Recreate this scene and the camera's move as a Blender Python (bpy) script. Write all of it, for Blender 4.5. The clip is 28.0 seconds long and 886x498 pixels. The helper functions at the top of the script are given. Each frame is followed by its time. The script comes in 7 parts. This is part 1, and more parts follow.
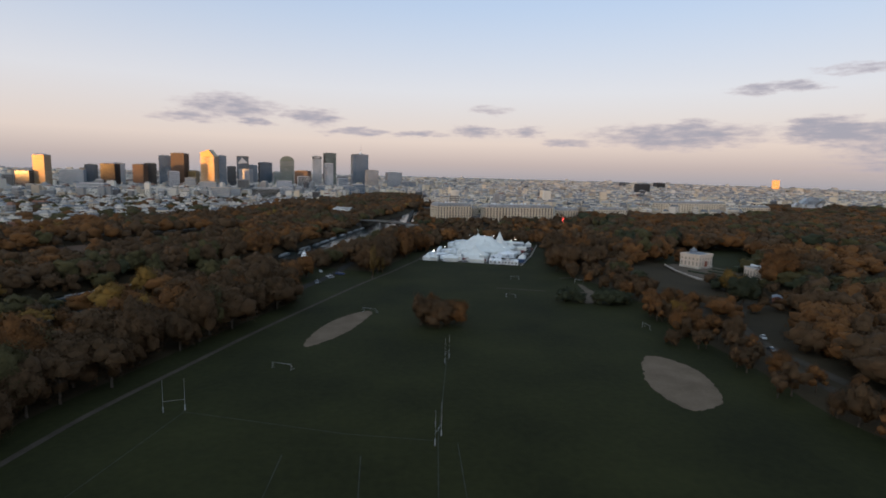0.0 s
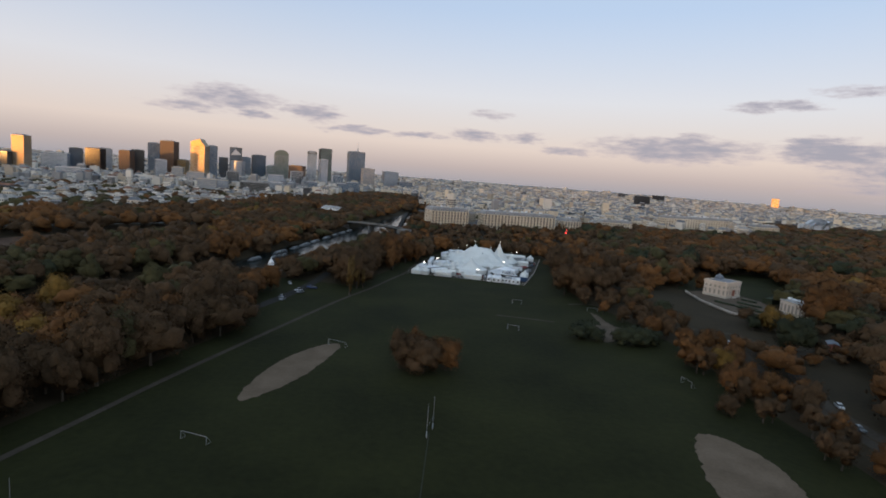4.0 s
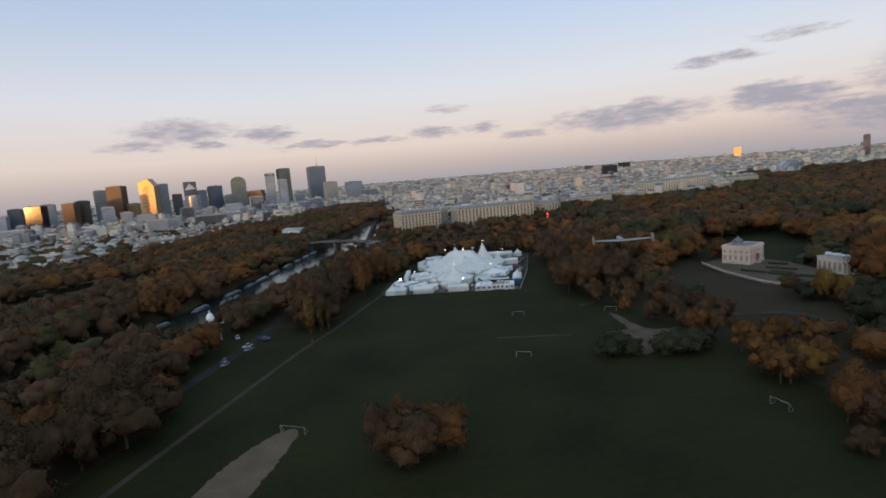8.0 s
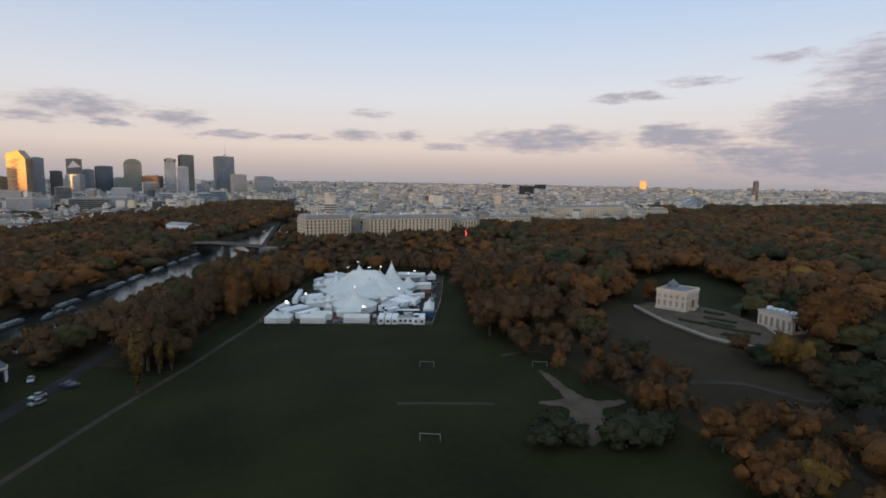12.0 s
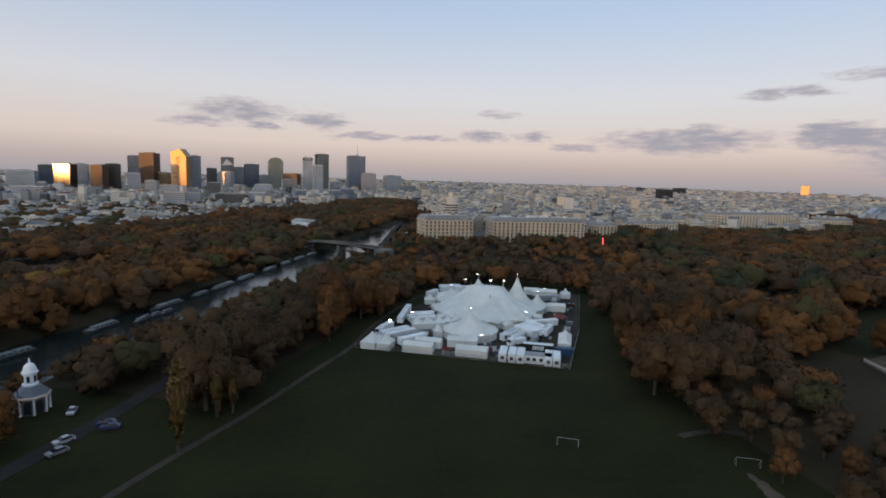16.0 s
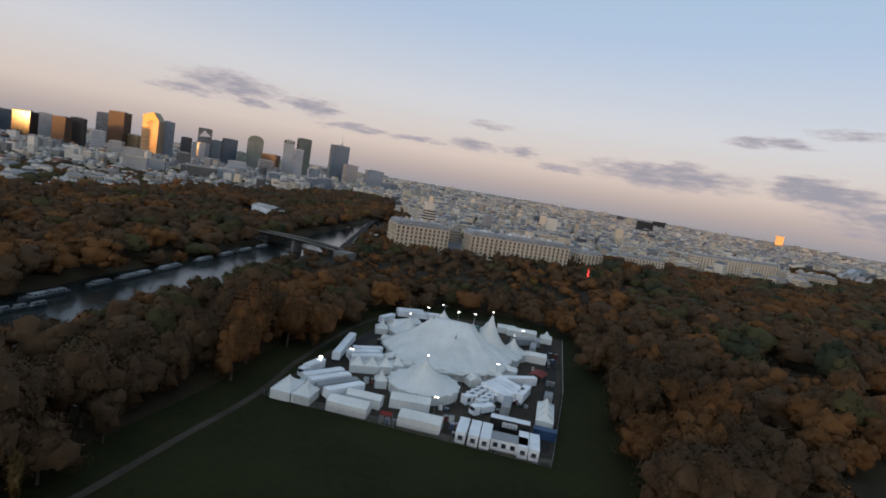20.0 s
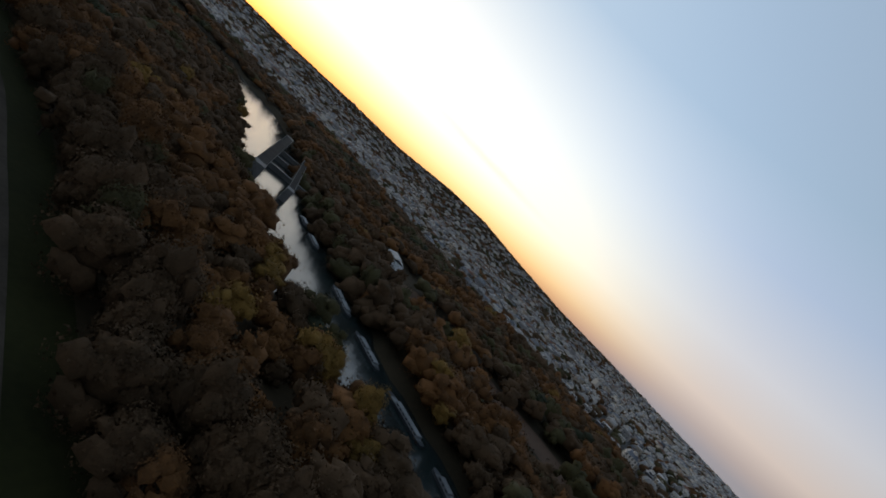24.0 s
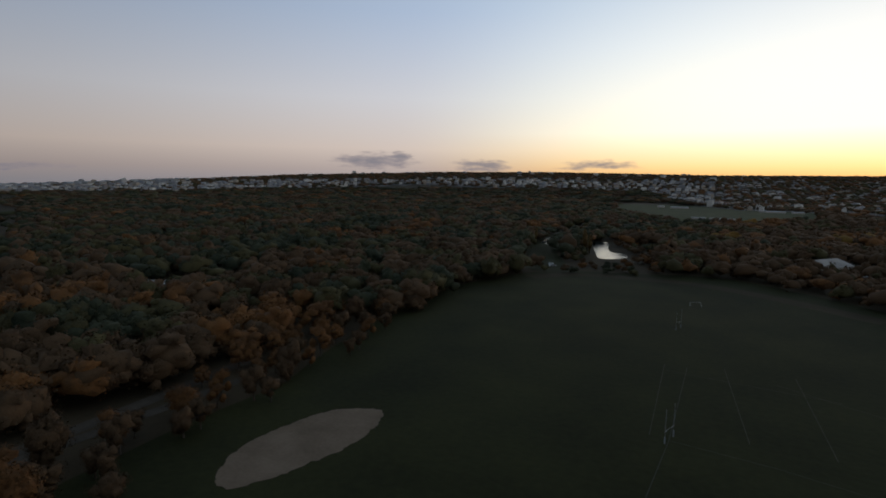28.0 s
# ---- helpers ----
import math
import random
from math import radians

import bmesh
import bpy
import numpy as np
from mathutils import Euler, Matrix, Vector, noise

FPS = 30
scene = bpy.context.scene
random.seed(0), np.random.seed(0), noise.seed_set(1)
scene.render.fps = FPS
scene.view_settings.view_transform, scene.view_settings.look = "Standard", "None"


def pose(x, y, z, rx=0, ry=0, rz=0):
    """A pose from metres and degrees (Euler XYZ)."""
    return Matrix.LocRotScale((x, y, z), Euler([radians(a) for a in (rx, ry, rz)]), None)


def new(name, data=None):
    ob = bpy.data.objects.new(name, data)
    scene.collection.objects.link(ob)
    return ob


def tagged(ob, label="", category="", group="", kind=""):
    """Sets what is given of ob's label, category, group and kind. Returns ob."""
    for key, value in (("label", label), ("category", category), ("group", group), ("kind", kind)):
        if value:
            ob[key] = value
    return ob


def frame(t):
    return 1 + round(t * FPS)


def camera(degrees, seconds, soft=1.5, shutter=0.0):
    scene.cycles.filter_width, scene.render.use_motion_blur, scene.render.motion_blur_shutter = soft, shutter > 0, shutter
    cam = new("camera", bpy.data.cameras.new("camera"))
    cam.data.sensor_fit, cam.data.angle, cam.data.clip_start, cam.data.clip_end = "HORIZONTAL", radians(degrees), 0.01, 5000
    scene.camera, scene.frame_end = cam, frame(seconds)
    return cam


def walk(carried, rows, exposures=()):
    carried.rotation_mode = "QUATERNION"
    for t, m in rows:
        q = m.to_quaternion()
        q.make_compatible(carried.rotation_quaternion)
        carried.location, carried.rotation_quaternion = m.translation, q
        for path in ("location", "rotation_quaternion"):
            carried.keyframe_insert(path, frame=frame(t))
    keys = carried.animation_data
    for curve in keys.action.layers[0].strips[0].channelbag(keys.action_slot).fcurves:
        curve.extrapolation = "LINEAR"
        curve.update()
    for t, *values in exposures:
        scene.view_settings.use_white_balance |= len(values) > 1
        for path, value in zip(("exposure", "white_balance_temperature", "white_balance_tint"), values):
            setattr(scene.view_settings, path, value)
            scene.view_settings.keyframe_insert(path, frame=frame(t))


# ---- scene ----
cam = camera(78.6, 28.0, soft=1.8)


def heading(x, y, z, left, down, lean):
    """A flown pose: degrees turned left of +y, tipped down, and banked to the left."""
    return Matrix.Translation((x, y, z)) @ pose(0, 0, 0, 0, 0, left) @ pose(0, 0, 0, 90 - down) @ pose(0, 0, 0, 0, 0, lean)


# seconds, x, y, z, left, down, lean
FLIGHT = [
    (0.0, 0.1, 0.7, 60.4, -1.89, 7.48, 1.46),
    (0.5, 0.6, 6.6, 60.2, -1.58, 7.35, 1.54),
    (1.0, 0.8, 12.5, 60.3, -2.81, 7.38, 1.56),
    (1.5, 1.2, 18.8, 60.2, -2.33, 7.65, -0.57),
    (2.0, 1.6, 24.7, 60.3, -1.34, 7.50, 0.68),
    (2.5, 2.2, 30.6, 60.5, -2.66, 7.45, 1.57),
    (3.0, 2.5, 36.9, 60.8, -1.78, 7.36, 2.09),
    (3.5, 2.6, 43.6, 60.9, -3.37, 7.11, 5.29),
    (5.5, 3.1, 71.5, 60.5, 0.26, 7.66, -3.22),
    (6.0, 3.5, 78.2, 60.6, -2.44, 7.64, -3.96),
    (6.5, 4.1, 84.7, 60.7, -5.17, 7.45, -2.59),
    (7.0, 4.8, 91.4, 60.6, -7.27, 7.24, 0.17),
    (7.5, 5.7, 97.2, 60.7, -5.85, 7.15, 0.30),
    (8.0, 6.2, 103.5, 60.8, -4.95, 7.43, -4.86),
    (8.5, 7.1, 109.9, 60.8, -6.55, 7.65, -8.09),
    (9.0, 8.8, 116.2, 60.7, -9.86, 7.47, -6.02),
    (9.5, 10.4, 122.3, 60.8, -13.56, 7.18, -1.51),
    (10.0, 11.9, 128.6, 61.0, -14.68, 7.01, 0.97),
    (10.5, 13.1, 134.5, 61.2, -14.76, 6.99, 0.66),
    (11.0, 14.3, 140.8, 61.1, -14.94, 7.02, 0.68),
    (11.5, 15.8, 147.3, 61.2, -14.77, 6.96, 0.66),
    (12.0, 17.1, 153.7, 61.2, -14.10, 6.88, 0.81),
    (12.5, 18.6, 160.0, 61.1, -10.59, 6.44, 10.02),
    (13.0, 19.3, 166.8, 61.0, -7.61, 6.54, 7.93),
    (13.5, 19.4, 173.6, 60.8, -2.04, 6.90, 3.58),
    (15.5, 22.4, 201.1, 59.4, -1.14, 5.39, 1.70),
    (16.0, 22.9, 207.7, 59.4, -1.13, 7.05, 1.68),
    (16.5, 23.8, 214.2, 59.5, -1.30, 7.13, 1.85),
    (17.0, 24.4, 220.5, 59.6, -1.12, 6.96, 1.85),
    (17.5, 24.9, 226.7, 59.7, -1.38, 7.02, 1.85),
    (18.0, 25.4, 232.8, 59.8, -1.45, 6.98, 1.82),
    (18.5, 25.9, 239.2, 59.9, -1.64, 6.98, 1.77),
    (19.0, 26.4, 245.5, 60.1, -1.82, 6.95, 1.77),
    (19.5, 26.8, 251.8, 60.3, -2.41, 7.05, 0.63),
    (20.0, 27.6, 258.3, 60.6, -3.70, 6.45, 9.40),
    (20.5, 27.5, 264.4, 60.8, -9.97, 4.53, 32.61),
    (21.0, 26.0, 270.5, 60.2, 1.22, 4.11, 41.89),
    (21.5, 22.2, 279.1, 59.1, 20.34, 4.82, 38.36),
    (22.5, 12.5, 294.5, 59.8, 58.00, 4.20, 41.00),
    (23.5, -0.9, 297.2, 60.2, 98.78, 3.67, 42.88),
    (24.0, -6.2, 293.6, 60.0, 115.86, 3.66, 44.06),
    (24.5, -11.0, 289.2, 60.0, 134.20, 3.80, 44.86),
    (25.0, -14.5, 283.8, 60.1, 152.80, 3.51, 43.53),
    (25.5, -16.5, 277.6, 60.2, 171.83, 3.55, 43.84),
    (26.0, -17.1, 271.0, 60.2, 192.99, 4.75, 27.73),
    (26.5, -16.6, 264.5, 59.9, 207.67, 6.12, 8.74),
    (27.0, -11.6, 260.9, 60.0, 209.64, 6.54, 5.06),
    (27.5, -6.6, 257.3, 60.1, 209.42, 6.74, 1.60),
    (28.0, -3.0, 252.1, 59.6, 206.91, 6.81, 0.70),
]
SUN_LEFT, SUN_UP = 149.7, 0.95     # degrees left of +y, degrees above the horizon
walk(cam, [(t, heading(*row)) for t, *row in FLIGHT], [(0, 2.62), (12.0, 2.6), (15.5, 2.52), (19.0, 2.5), (21.0, 2.3), (22.5, 2.1), (24.0, 1.8), (25.0, 1.3), (26.0, 1.27), (27.0, 1.6), (28.0, 1.68)])

# ---- light ----
sa, se = radians(SUN_LEFT), radians(SUN_UP)
SUN_WAY = Vector((-math.sin(sa) * math.cos(se), math.cos(sa) * math.cos(se), math.sin(se)))
# clouds: degrees left of +y, degrees up, half width, half height, thickness
CLOUDS = [
    (19.5, 6.2, 5.0, 0.85, 1.0), (23.5, 5.2, 3.4, 0.5, 0.9), (17.3, 5.0, 1.3, 0.4, 1.0), (11.6, 5.8, 2.7, 0.7, 1.0), (7.0, 4.5, 3.5, 0.3, 1.0), (1.0, 4.35, 3.3, 0.3, 1.0),
    (-5.2, 4.9, 2.6, 0.5, 1.0), (-10.0, 4.85, 2.3, 0.42, 0.9), (-6.3, 6.9, 2.4, 0.45, 0.6), (-14.5, 3.8, 2.5, 0.45, 1.0), (-24.5, 4.5, 7.6, 0.95, 1.1), (-26.0, 5.3, 2.6, 0.6, 1.0),
    (-30.5, 8.5, 2.4, 0.4, 0.9), (-34.0, 8.6, 2.2, 0.5, 0.9), (-38.5, 9.7, 3.2, 0.4, 0.8), (-45.5, 11.3, 2.8, 0.45, 0.8), (-38.5, 4.5, 4.6, 0.95, 1.1), (-49.5, 5.0, 5.0, 2.2, 1.6),
    (-57.0, 5.6, 8.0, 3.3, 1.8), (-43.5, 3.2, 5.5, 0.7, 1.2), (-54.0, 2.4, 14.0, 1.4, 1.5), (-56.0, 9.5, 7.0, 2.2, 1.4), (-36.5, 4.9, 3.0, 0.8, 1.4), (-68.0, 5.0, 12.0, 3.0, 1.0), (-50.0, 1.5, 16.0, 0.7, 0.7), (-146.0, 2.3, 4.2, 0.6, 1.0), (-148.6, 2.7, 1.6, 0.4, 1.0), (-157.0, 2.1, 3.2, 0.42, 0.9),
    (-169.0, 2.1, 4.0, 0.42, 0.8), (-115.0, 1.1, 4.0, 0.3, 0.8),
]


def evening_sky():
    world = bpy.data.worlds.new("evening_sky")
    scene.world = world
    world.use_nodes = True
    nt = world.node_tree
    N, L = nt.nodes, nt.links.new
    N.clear()

    def calc(op, *args, clamp=False):
        n = N.new("ShaderNodeMath")
        n.operation, n.use_clamp = op, clamp
        for i, a in enumerate(args):
            if isinstance(a, (int, float)):
                n.inputs[i].default_value = a
            else:
                L(a, n.inputs[i])
        return n.outputs[0]

    def blend(fac, a, b):
        n = N.new("ShaderNodeMix")
        n.data_type = "RGBA"
        for s, v in ((0, fac), (6, a), (7, b)):
            if isinstance(v, tuple):
                n.inputs[s].default_value = (*v, 1)
            elif isinstance(v, (int, float)):
                n.inputs[s].default_value = v
            else:
                L(v, n.inputs[s])
        return n.outputs[2]

    def ramp(fac, stops):
        n = N.new("ShaderNodeValToRGB")
        el = n.color_ramp.elements
        while len(el) < len(stops):
            el.new(0.5)
        for e, (p, c) in zip(el, stops):
            e.position, e.color = p, (*c, 1)
        L(fac, n.inputs[0])
        return n.outputs[0]

    way = N.new("ShaderNodeTexCoord").outputs["Generated"]
    sep = N.new("ShaderNodeSeparateXYZ")
    L(way, sep.inputs[0])
    up = calc("MULTIPLY", calc("ARCSINE", sep.outputs[2]), 180 / math.pi)
    left = calc("MULTIPLY", calc("ARCTAN2", calc("MULTIPLY", sep.outputs[0], -1), sep.outputs[1]), 180 / math.pi)
    dot = N.new("ShaderNodeVectorMath")
    dot.operation = "DOT_PRODUCT"
    L(way, dot.inputs[0])
    dot.inputs[1].default_value = SUN_WAY
    sunward = N.new("ShaderNodeMapRange")
    sunward.interpolation_type = "SMOOTHSTEP"
    sunward.inputs[1].default_value, sunward.inputs[2].default_value = 0.45, 0.97
    L(dot.outputs["Value"], sunward.inputs[0])
    sunward = sunward.outputs[0]

    sky = N.new("ShaderNodeTexSky")
    sky.sky_type, sky.sun_disc = "NISHITA", False
    sky.sun_elevation, sky.sun_rotation = se, -sa
    sky.altitude, sky.air_density, sky.dust_density, sky.ozone_density = 60, 1.0, 1.2, 2.5
    tint = N.new("ShaderNodeMix")
    tint.data_type, tint.blend_type = "RGBA", "MULTIPLY"
    tint.inputs[0].default_value = 1
    L(sky.outputs[0], tint.inputs[6])
    tint.inputs[7].default_value = (1.11, 1.0, 0.93, 1)
    # dusk haze: mauve at the skyline, rose above it, then pale blue
    height = calc("DIVIDE", up, 24.0, clamp=True)
    haze = ramp(height, ((0.0, (0.45, 0.43, 0.465)), (0.06, (0.60, 0.52, 0.51)), (0.15, (0.86, 0.73, 0.68)), (0.36, (0.85, 0.83, 0.88)), (0.7, (0.63, 0.72, 0.91)), (1.0, (0.61, 0.74, 0.86))))
    amount = calc("MULTIPLY", ramp(height, ((0.0, (0.93,) * 3), (0.4, (0.85,) * 3), (1.0, (0.55,) * 3))), calc("SUBTRACT", 1.0, calc("MULTIPLY", sunward, 0.80)))
    col = blend(amount, tint.outputs[2], haze)
    # the glow over the set sun: gold at the skyline, white above it
    glow = ramp(height, ((0.0, (0.95, 0.42, 0.10)), (0.08, (1.50, 1.05, 0.48)), (0.22, (1.75, 1.58, 1.25)), (0.55, (1.28, 1.28, 1.20)), (1.0, (0.60, 0.75, 0.88))))
    col = blend(calc("MULTIPLY", sunward, 0.85), col, glow)
    bright = N.new("ShaderNodeMapRange")
    bright.interpolation_type = "SMOOTHSTEP"
    bright.inputs[1].default_value, bright.inputs[2].default_value, bright.inputs[3].default_value, bright.inputs[4].default_value = -0.35, 0.75, 1.0, 1.68
    L(dot.outputs["Value"], bright.inputs[0])
    gain = N.new("ShaderNodeMix")
    gain.data_type, gain.blend_type = "RGBA", "MULTIPLY"
    gain.inputs[0].default_value = 1
    L(col, gain.inputs[6])
    L(bright.outputs[0], gain.inputs[7])
    col = gain.outputs[2]
    # clouds
    warp = N.new("ShaderNodeTexNoise")
    warp.inputs["Scale"].default_value, warp.inputs["Detail"].default_value, warp.inputs["Roughness"].default_value = 26.0, 6, 0.6
    flat = N.new("ShaderNodeCombineXYZ")
    L(calc("MULTIPLY", left, 0.020), flat.inputs[0])
    L(calc("MULTIPLY", up, 0.085), flat.inputs[1])
    L(flat.outputs[0], warp.inputs["Vector"])
    sep2 = N.new("ShaderNodeSeparateColor")
    wide = N.new("ShaderNodeTexNoise")
    wide.inputs["Scale"].default_value, wide.inputs["Detail"].default_value, wide.inputs["Roughness"].default_value = 11.0, 7, 0.68
    L(flat.outputs[0], wide.inputs["Vector"])
    L(wide.outputs["Color"], sep2.inputs[0])
    left_w = calc("ADD", left, calc("MULTIPLY", calc("SUBTRACT", sep2.outputs[0], 0.5), 7.0))
    up_w = calc("ADD", up, calc("MULTIPLY", calc("SUBTRACT", sep2.outputs[1], 0.5), 1.9))
    best = 0.0
    for a, e, w, h, k in CLOUDS:
        u = calc("MULTIPLY", calc("SUBTRACT", left_w, a), 1 / w)
        v = calc("MULTIPLY", calc("SUBTRACT", up_w, e), 1 / (h * 1.3))
        d = calc("SUBTRACT", k, calc("ADD", calc("MULTIPLY", u, u), calc("MULTIPLY", v, v)))
        best = d if isinstance(best, float) else calc("MAXIMUM", best, d)
    best = calc("MAXIMUM", best, -3.0)
    body = calc("ADD", best, calc("MULTIPLY", calc("SUBTRACT", warp.outputs["Fac"], 0.5), 2.6))
    cover = N.new("ShaderNodeMapRange")
    cover.interpolation_type = "SMOOTHSTEP"
    cover.inputs[1].default_value, cover.inputs[2].default_value, cover.inputs[4].default_value = -0.5, 1.15, 0.84
    L(body, cover.inputs[0])
    shade = blend(calc("MULTIPLY", body, 0.75, clamp=True), (0.60, 0.51, 0.54), (0.35, 0.355, 0.44))
    col = blend(cover.outputs[0], col, shade)
    # two thin vapour trails above the sunset, frayed by the wind
    for slope, start, wide, centre, reach, tint_v in ((0.066, 2.5, 0.42, 121.0, 14.0, (2.75, 2.4, 1.95)), (0.043, 1.12, 0.5, 118.0, 11.0, (2.7, 2.15, 1.45))):
        off = calc("ABSOLUTE", calc("SUBTRACT", calc("ADD", up, calc("MULTIPLY", calc("SUBTRACT", warp.outputs["Fac"], 0.5), 0.7)), calc("MULTIPLY_ADD", left, slope, start)))
        thin = calc("SUBTRACT", 1.0, calc("DIVIDE", off, wide), clamp=True)
        span = calc("SUBTRACT", 1.0, calc("DIVIDE", calc("ABSOLUTE", calc("SUBTRACT", left, centre)), reach), clamp=True)
        col = blend(calc("MULTIPLY", calc("MULTIPLY", thin, span), 0.8), col, tint_v)
    bg = N.new("ShaderNodeBackground")
    bg.inputs["Strength"].default_value = 0.15
    L(col, bg.inputs[0])
    out = N.new("ShaderNodeOutputWorld")
    L(bg.outputs[0], out.inputs[0])


evening_sky()
sun = new("sun", bpy.data.lights.new("sun", "SUN"))
sun.data.energy, sun.data.angle, sun.data.color = 0.13, radians(0.7), (1.0, 0.46, 0.13)
sun.matrix_world = Matrix.Translation((0, 0, 400)) @ SUN_WAY.to_track_quat("Z", "Y").to_matrix().to_4x4()

# ---- materials ----
def mat(name, col, col2=None, rough=0.8, metal=0.0, scale=0.15, fine=2.0, mix=0.5, bump=0.0, obj=0.0, attr="", spec=0.3):
    """A procedural surface: two colours broken up at two scales, with relief, and optional change from object to object."""
    m = bpy.data.materials.new(name)
    m.use_nodes = True
    nt, N = m.node_tree, m.node_tree.nodes
    b = N["Principled BSDF"]
    L = nt.links.new
    geo = N.new("ShaderNodeNewGeometry")
    big, small = N.new("ShaderNodeTexNoise"), N.new("ShaderNodeTexNoise")
    big.inputs["Scale"].default_value, small.inputs["Scale"].default_value = scale, fine
    big.inputs["Detail"].default_value = small.inputs["Detail"].default_value = 4
    L(geo.outputs["Position"], big.inputs["Vector"])
    L(geo.outputs["Position"], small.inputs["Vector"])
    add = N.new("ShaderNodeMath")
    add.operation = "MULTIPLY_ADD"
    L(small.outputs["Fac"], add.inputs[0])
    add.inputs[1].default_value = 0.45
    L(big.outputs["Fac"], add.inputs[2])
    ramp = N.new("ShaderNodeMapRange")
    ramp.inputs[1].default_value, ramp.inputs[2].default_value = 0.5, 0.95
    last = add.outputs[0]
    if obj:
        info = N.new("ShaderNodeObjectInfo")
        o = N.new("ShaderNodeMath")
        o.operation = "MULTIPLY_ADD"
        L(info.outputs["Random"], o.inputs[0])
        o.inputs[1].default_value = obj
        L(last, o.inputs[2])
        o2 = N.new("ShaderNodeMath")
        o2.operation = "SUBTRACT"
        L(o.outputs[0], o2.inputs[0])
        o2.inputs[1].default_value = obj / 2
        last = o2.outputs[0]
    if attr:
        at = N.new("ShaderNodeAttribute")
        at.attribute_name = attr
        o = N.new("ShaderNodeMath")
        o.operation = "ADD"
        L(at.outputs["Fac"], o.inputs[0])
        L(last, o.inputs[1])
        last = o.outputs[0]
    L(last, ramp.inputs[0])
    mixn = N.new("ShaderNodeMix")
    mixn.data_type = "RGBA"
    L(ramp.outputs[0], mixn.inputs[0])
    if col2 is None:
        col2 = tuple(min(1, c * (1 + mix)) for c in col)
        col = tuple(c * (1 - mix) for c in col)
    mixn.inputs[6].default_value, mixn.inputs[7].default_value = (*col, 1), (*col2, 1)
    L(mixn.outputs[2], b.inputs["Base Color"])
    b.inputs["Roughness"].default_value, b.inputs["Metallic"].default_value = rough, metal
    b.inputs["Specular IOR Level"].default_value = spec
    if bump:
        bn = N.new("ShaderNodeBump")
        bn.inputs["Strength"].default_value, bn.inputs["Distance"].default_value = bump, 0.35
        L(small.outputs["Fac"], bn.inputs["Height"])
        L(bn.outputs[0], b.inputs["Normal"])
    return m


def plain(name, col, rough=0.5, metal=0.0, glow=0.0, glow_col=None):
    m = bpy.data.materials.new(name)
    m.use_nodes = True
    b = m.node_tree.nodes["Principled BSDF"]
    b.inputs["Base Color"].default_value = (*col, 1)
    b.inputs["Roughness"].default_value, b.inputs["Metallic"].default_value = rough, metal
    if glow:
        b.inputs["Emission Color"].default_value = (*(glow_col or col), 1)
        b.inputs["Emission Strength"].default_value = glow
    return m


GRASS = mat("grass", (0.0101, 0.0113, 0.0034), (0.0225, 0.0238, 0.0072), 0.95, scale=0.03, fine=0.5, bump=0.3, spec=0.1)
LITTER = mat("leaf_litter", (0.024, 0.019, 0.0115), (0.044, 0.032, 0.018), 0.95, scale=0.03, fine=0.5, spec=0.1)
TOWN = mat("town_ground", (0.05, 0.05, 0.05), (0.12, 0.115, 0.11), 0.9, scale=0.01, fine=0.1, spec=0.1)
DRY_GRASS = mat("dry_grass", (0.020, 0.015, 0.008), (0.036, 0.027, 0.014), 0.95, scale=0.05, fine=0.6, bump=0.2, spec=0.1)
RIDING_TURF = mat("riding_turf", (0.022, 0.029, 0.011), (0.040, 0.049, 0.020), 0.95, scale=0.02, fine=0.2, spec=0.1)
SAND = mat("sand", (0.090, 0.066, 0.045), (0.140, 0.104, 0.074), 0.95, scale=0.12, fine=1.2, bump=0.2, spec=0.1)
DIRT = mat("dirt", (0.030, 0.025, 0.019), (0.062, 0.051, 0.040), 0.95, scale=0.1, fine=1.0, spec=0.1)
ASPHALT = mat("asphalt", (0.022, 0.021, 0.020), (0.038, 0.036, 0.034), 0.95, scale=0.1, fine=1.5, spec=0.08)
GRAVEL = mat("gravel", (0.066, 0.049, 0.036), (0.108, 0.083, 0.062), 0.95, scale=0.2, fine=2.0, spec=0.1)
PLOUGH = mat("turned_soil", (0.055, 0.034, 0.024), (0.10, 0.062, 0.042), 0.95, scale=0.03, fine=0.4, spec=0.1)
CONCRETE = mat("concrete", (0.085, 0.083, 0.08), (0.145, 0.141, 0.136), 0.85, scale=0.1, fine=1.0)
GREEN_ROOF = mat("green_roof", (0.07, 0.13, 0.12), (0.12, 0.20, 0.18), 0.6, scale=0.3, fine=2.0)
BARK = mat("bark", (0.035, 0.028, 0.022), (0.075, 0.062, 0.05), 0.95, scale=0.6, fine=6.0, bump=0.4, spec=0.1)


def water_material():
    m = plain("river_water", (0.012, 0.018, 0.018), 0.16)
    m.node_tree.nodes["Principled BSDF"].inputs["IOR"].default_value = 1.33
    nt, N = m.node_tree, m.node_tree.nodes
    b = N["Principled BSDF"]
    geo, tex, bump = N.new("ShaderNodeNewGeometry"), N.new("ShaderNodeTexNoise"), N.new("ShaderNodeBump")
    tex.inputs["Scale"].default_value, tex.inputs["Detail"].default_value = 0.35, 3
    bump.inputs["Strength"].default_value, bump.inputs["Distance"].default_value = 0.4, 0.3
    nt.links.new(geo.outputs["Position"], tex.inputs["Vector"])
    nt.links.new(tex.outputs["Fac"], bump.inputs["Height"])
    nt.links.new(bump.outputs[0], b.inputs["Normal"])
    return m


WATER = water_material()

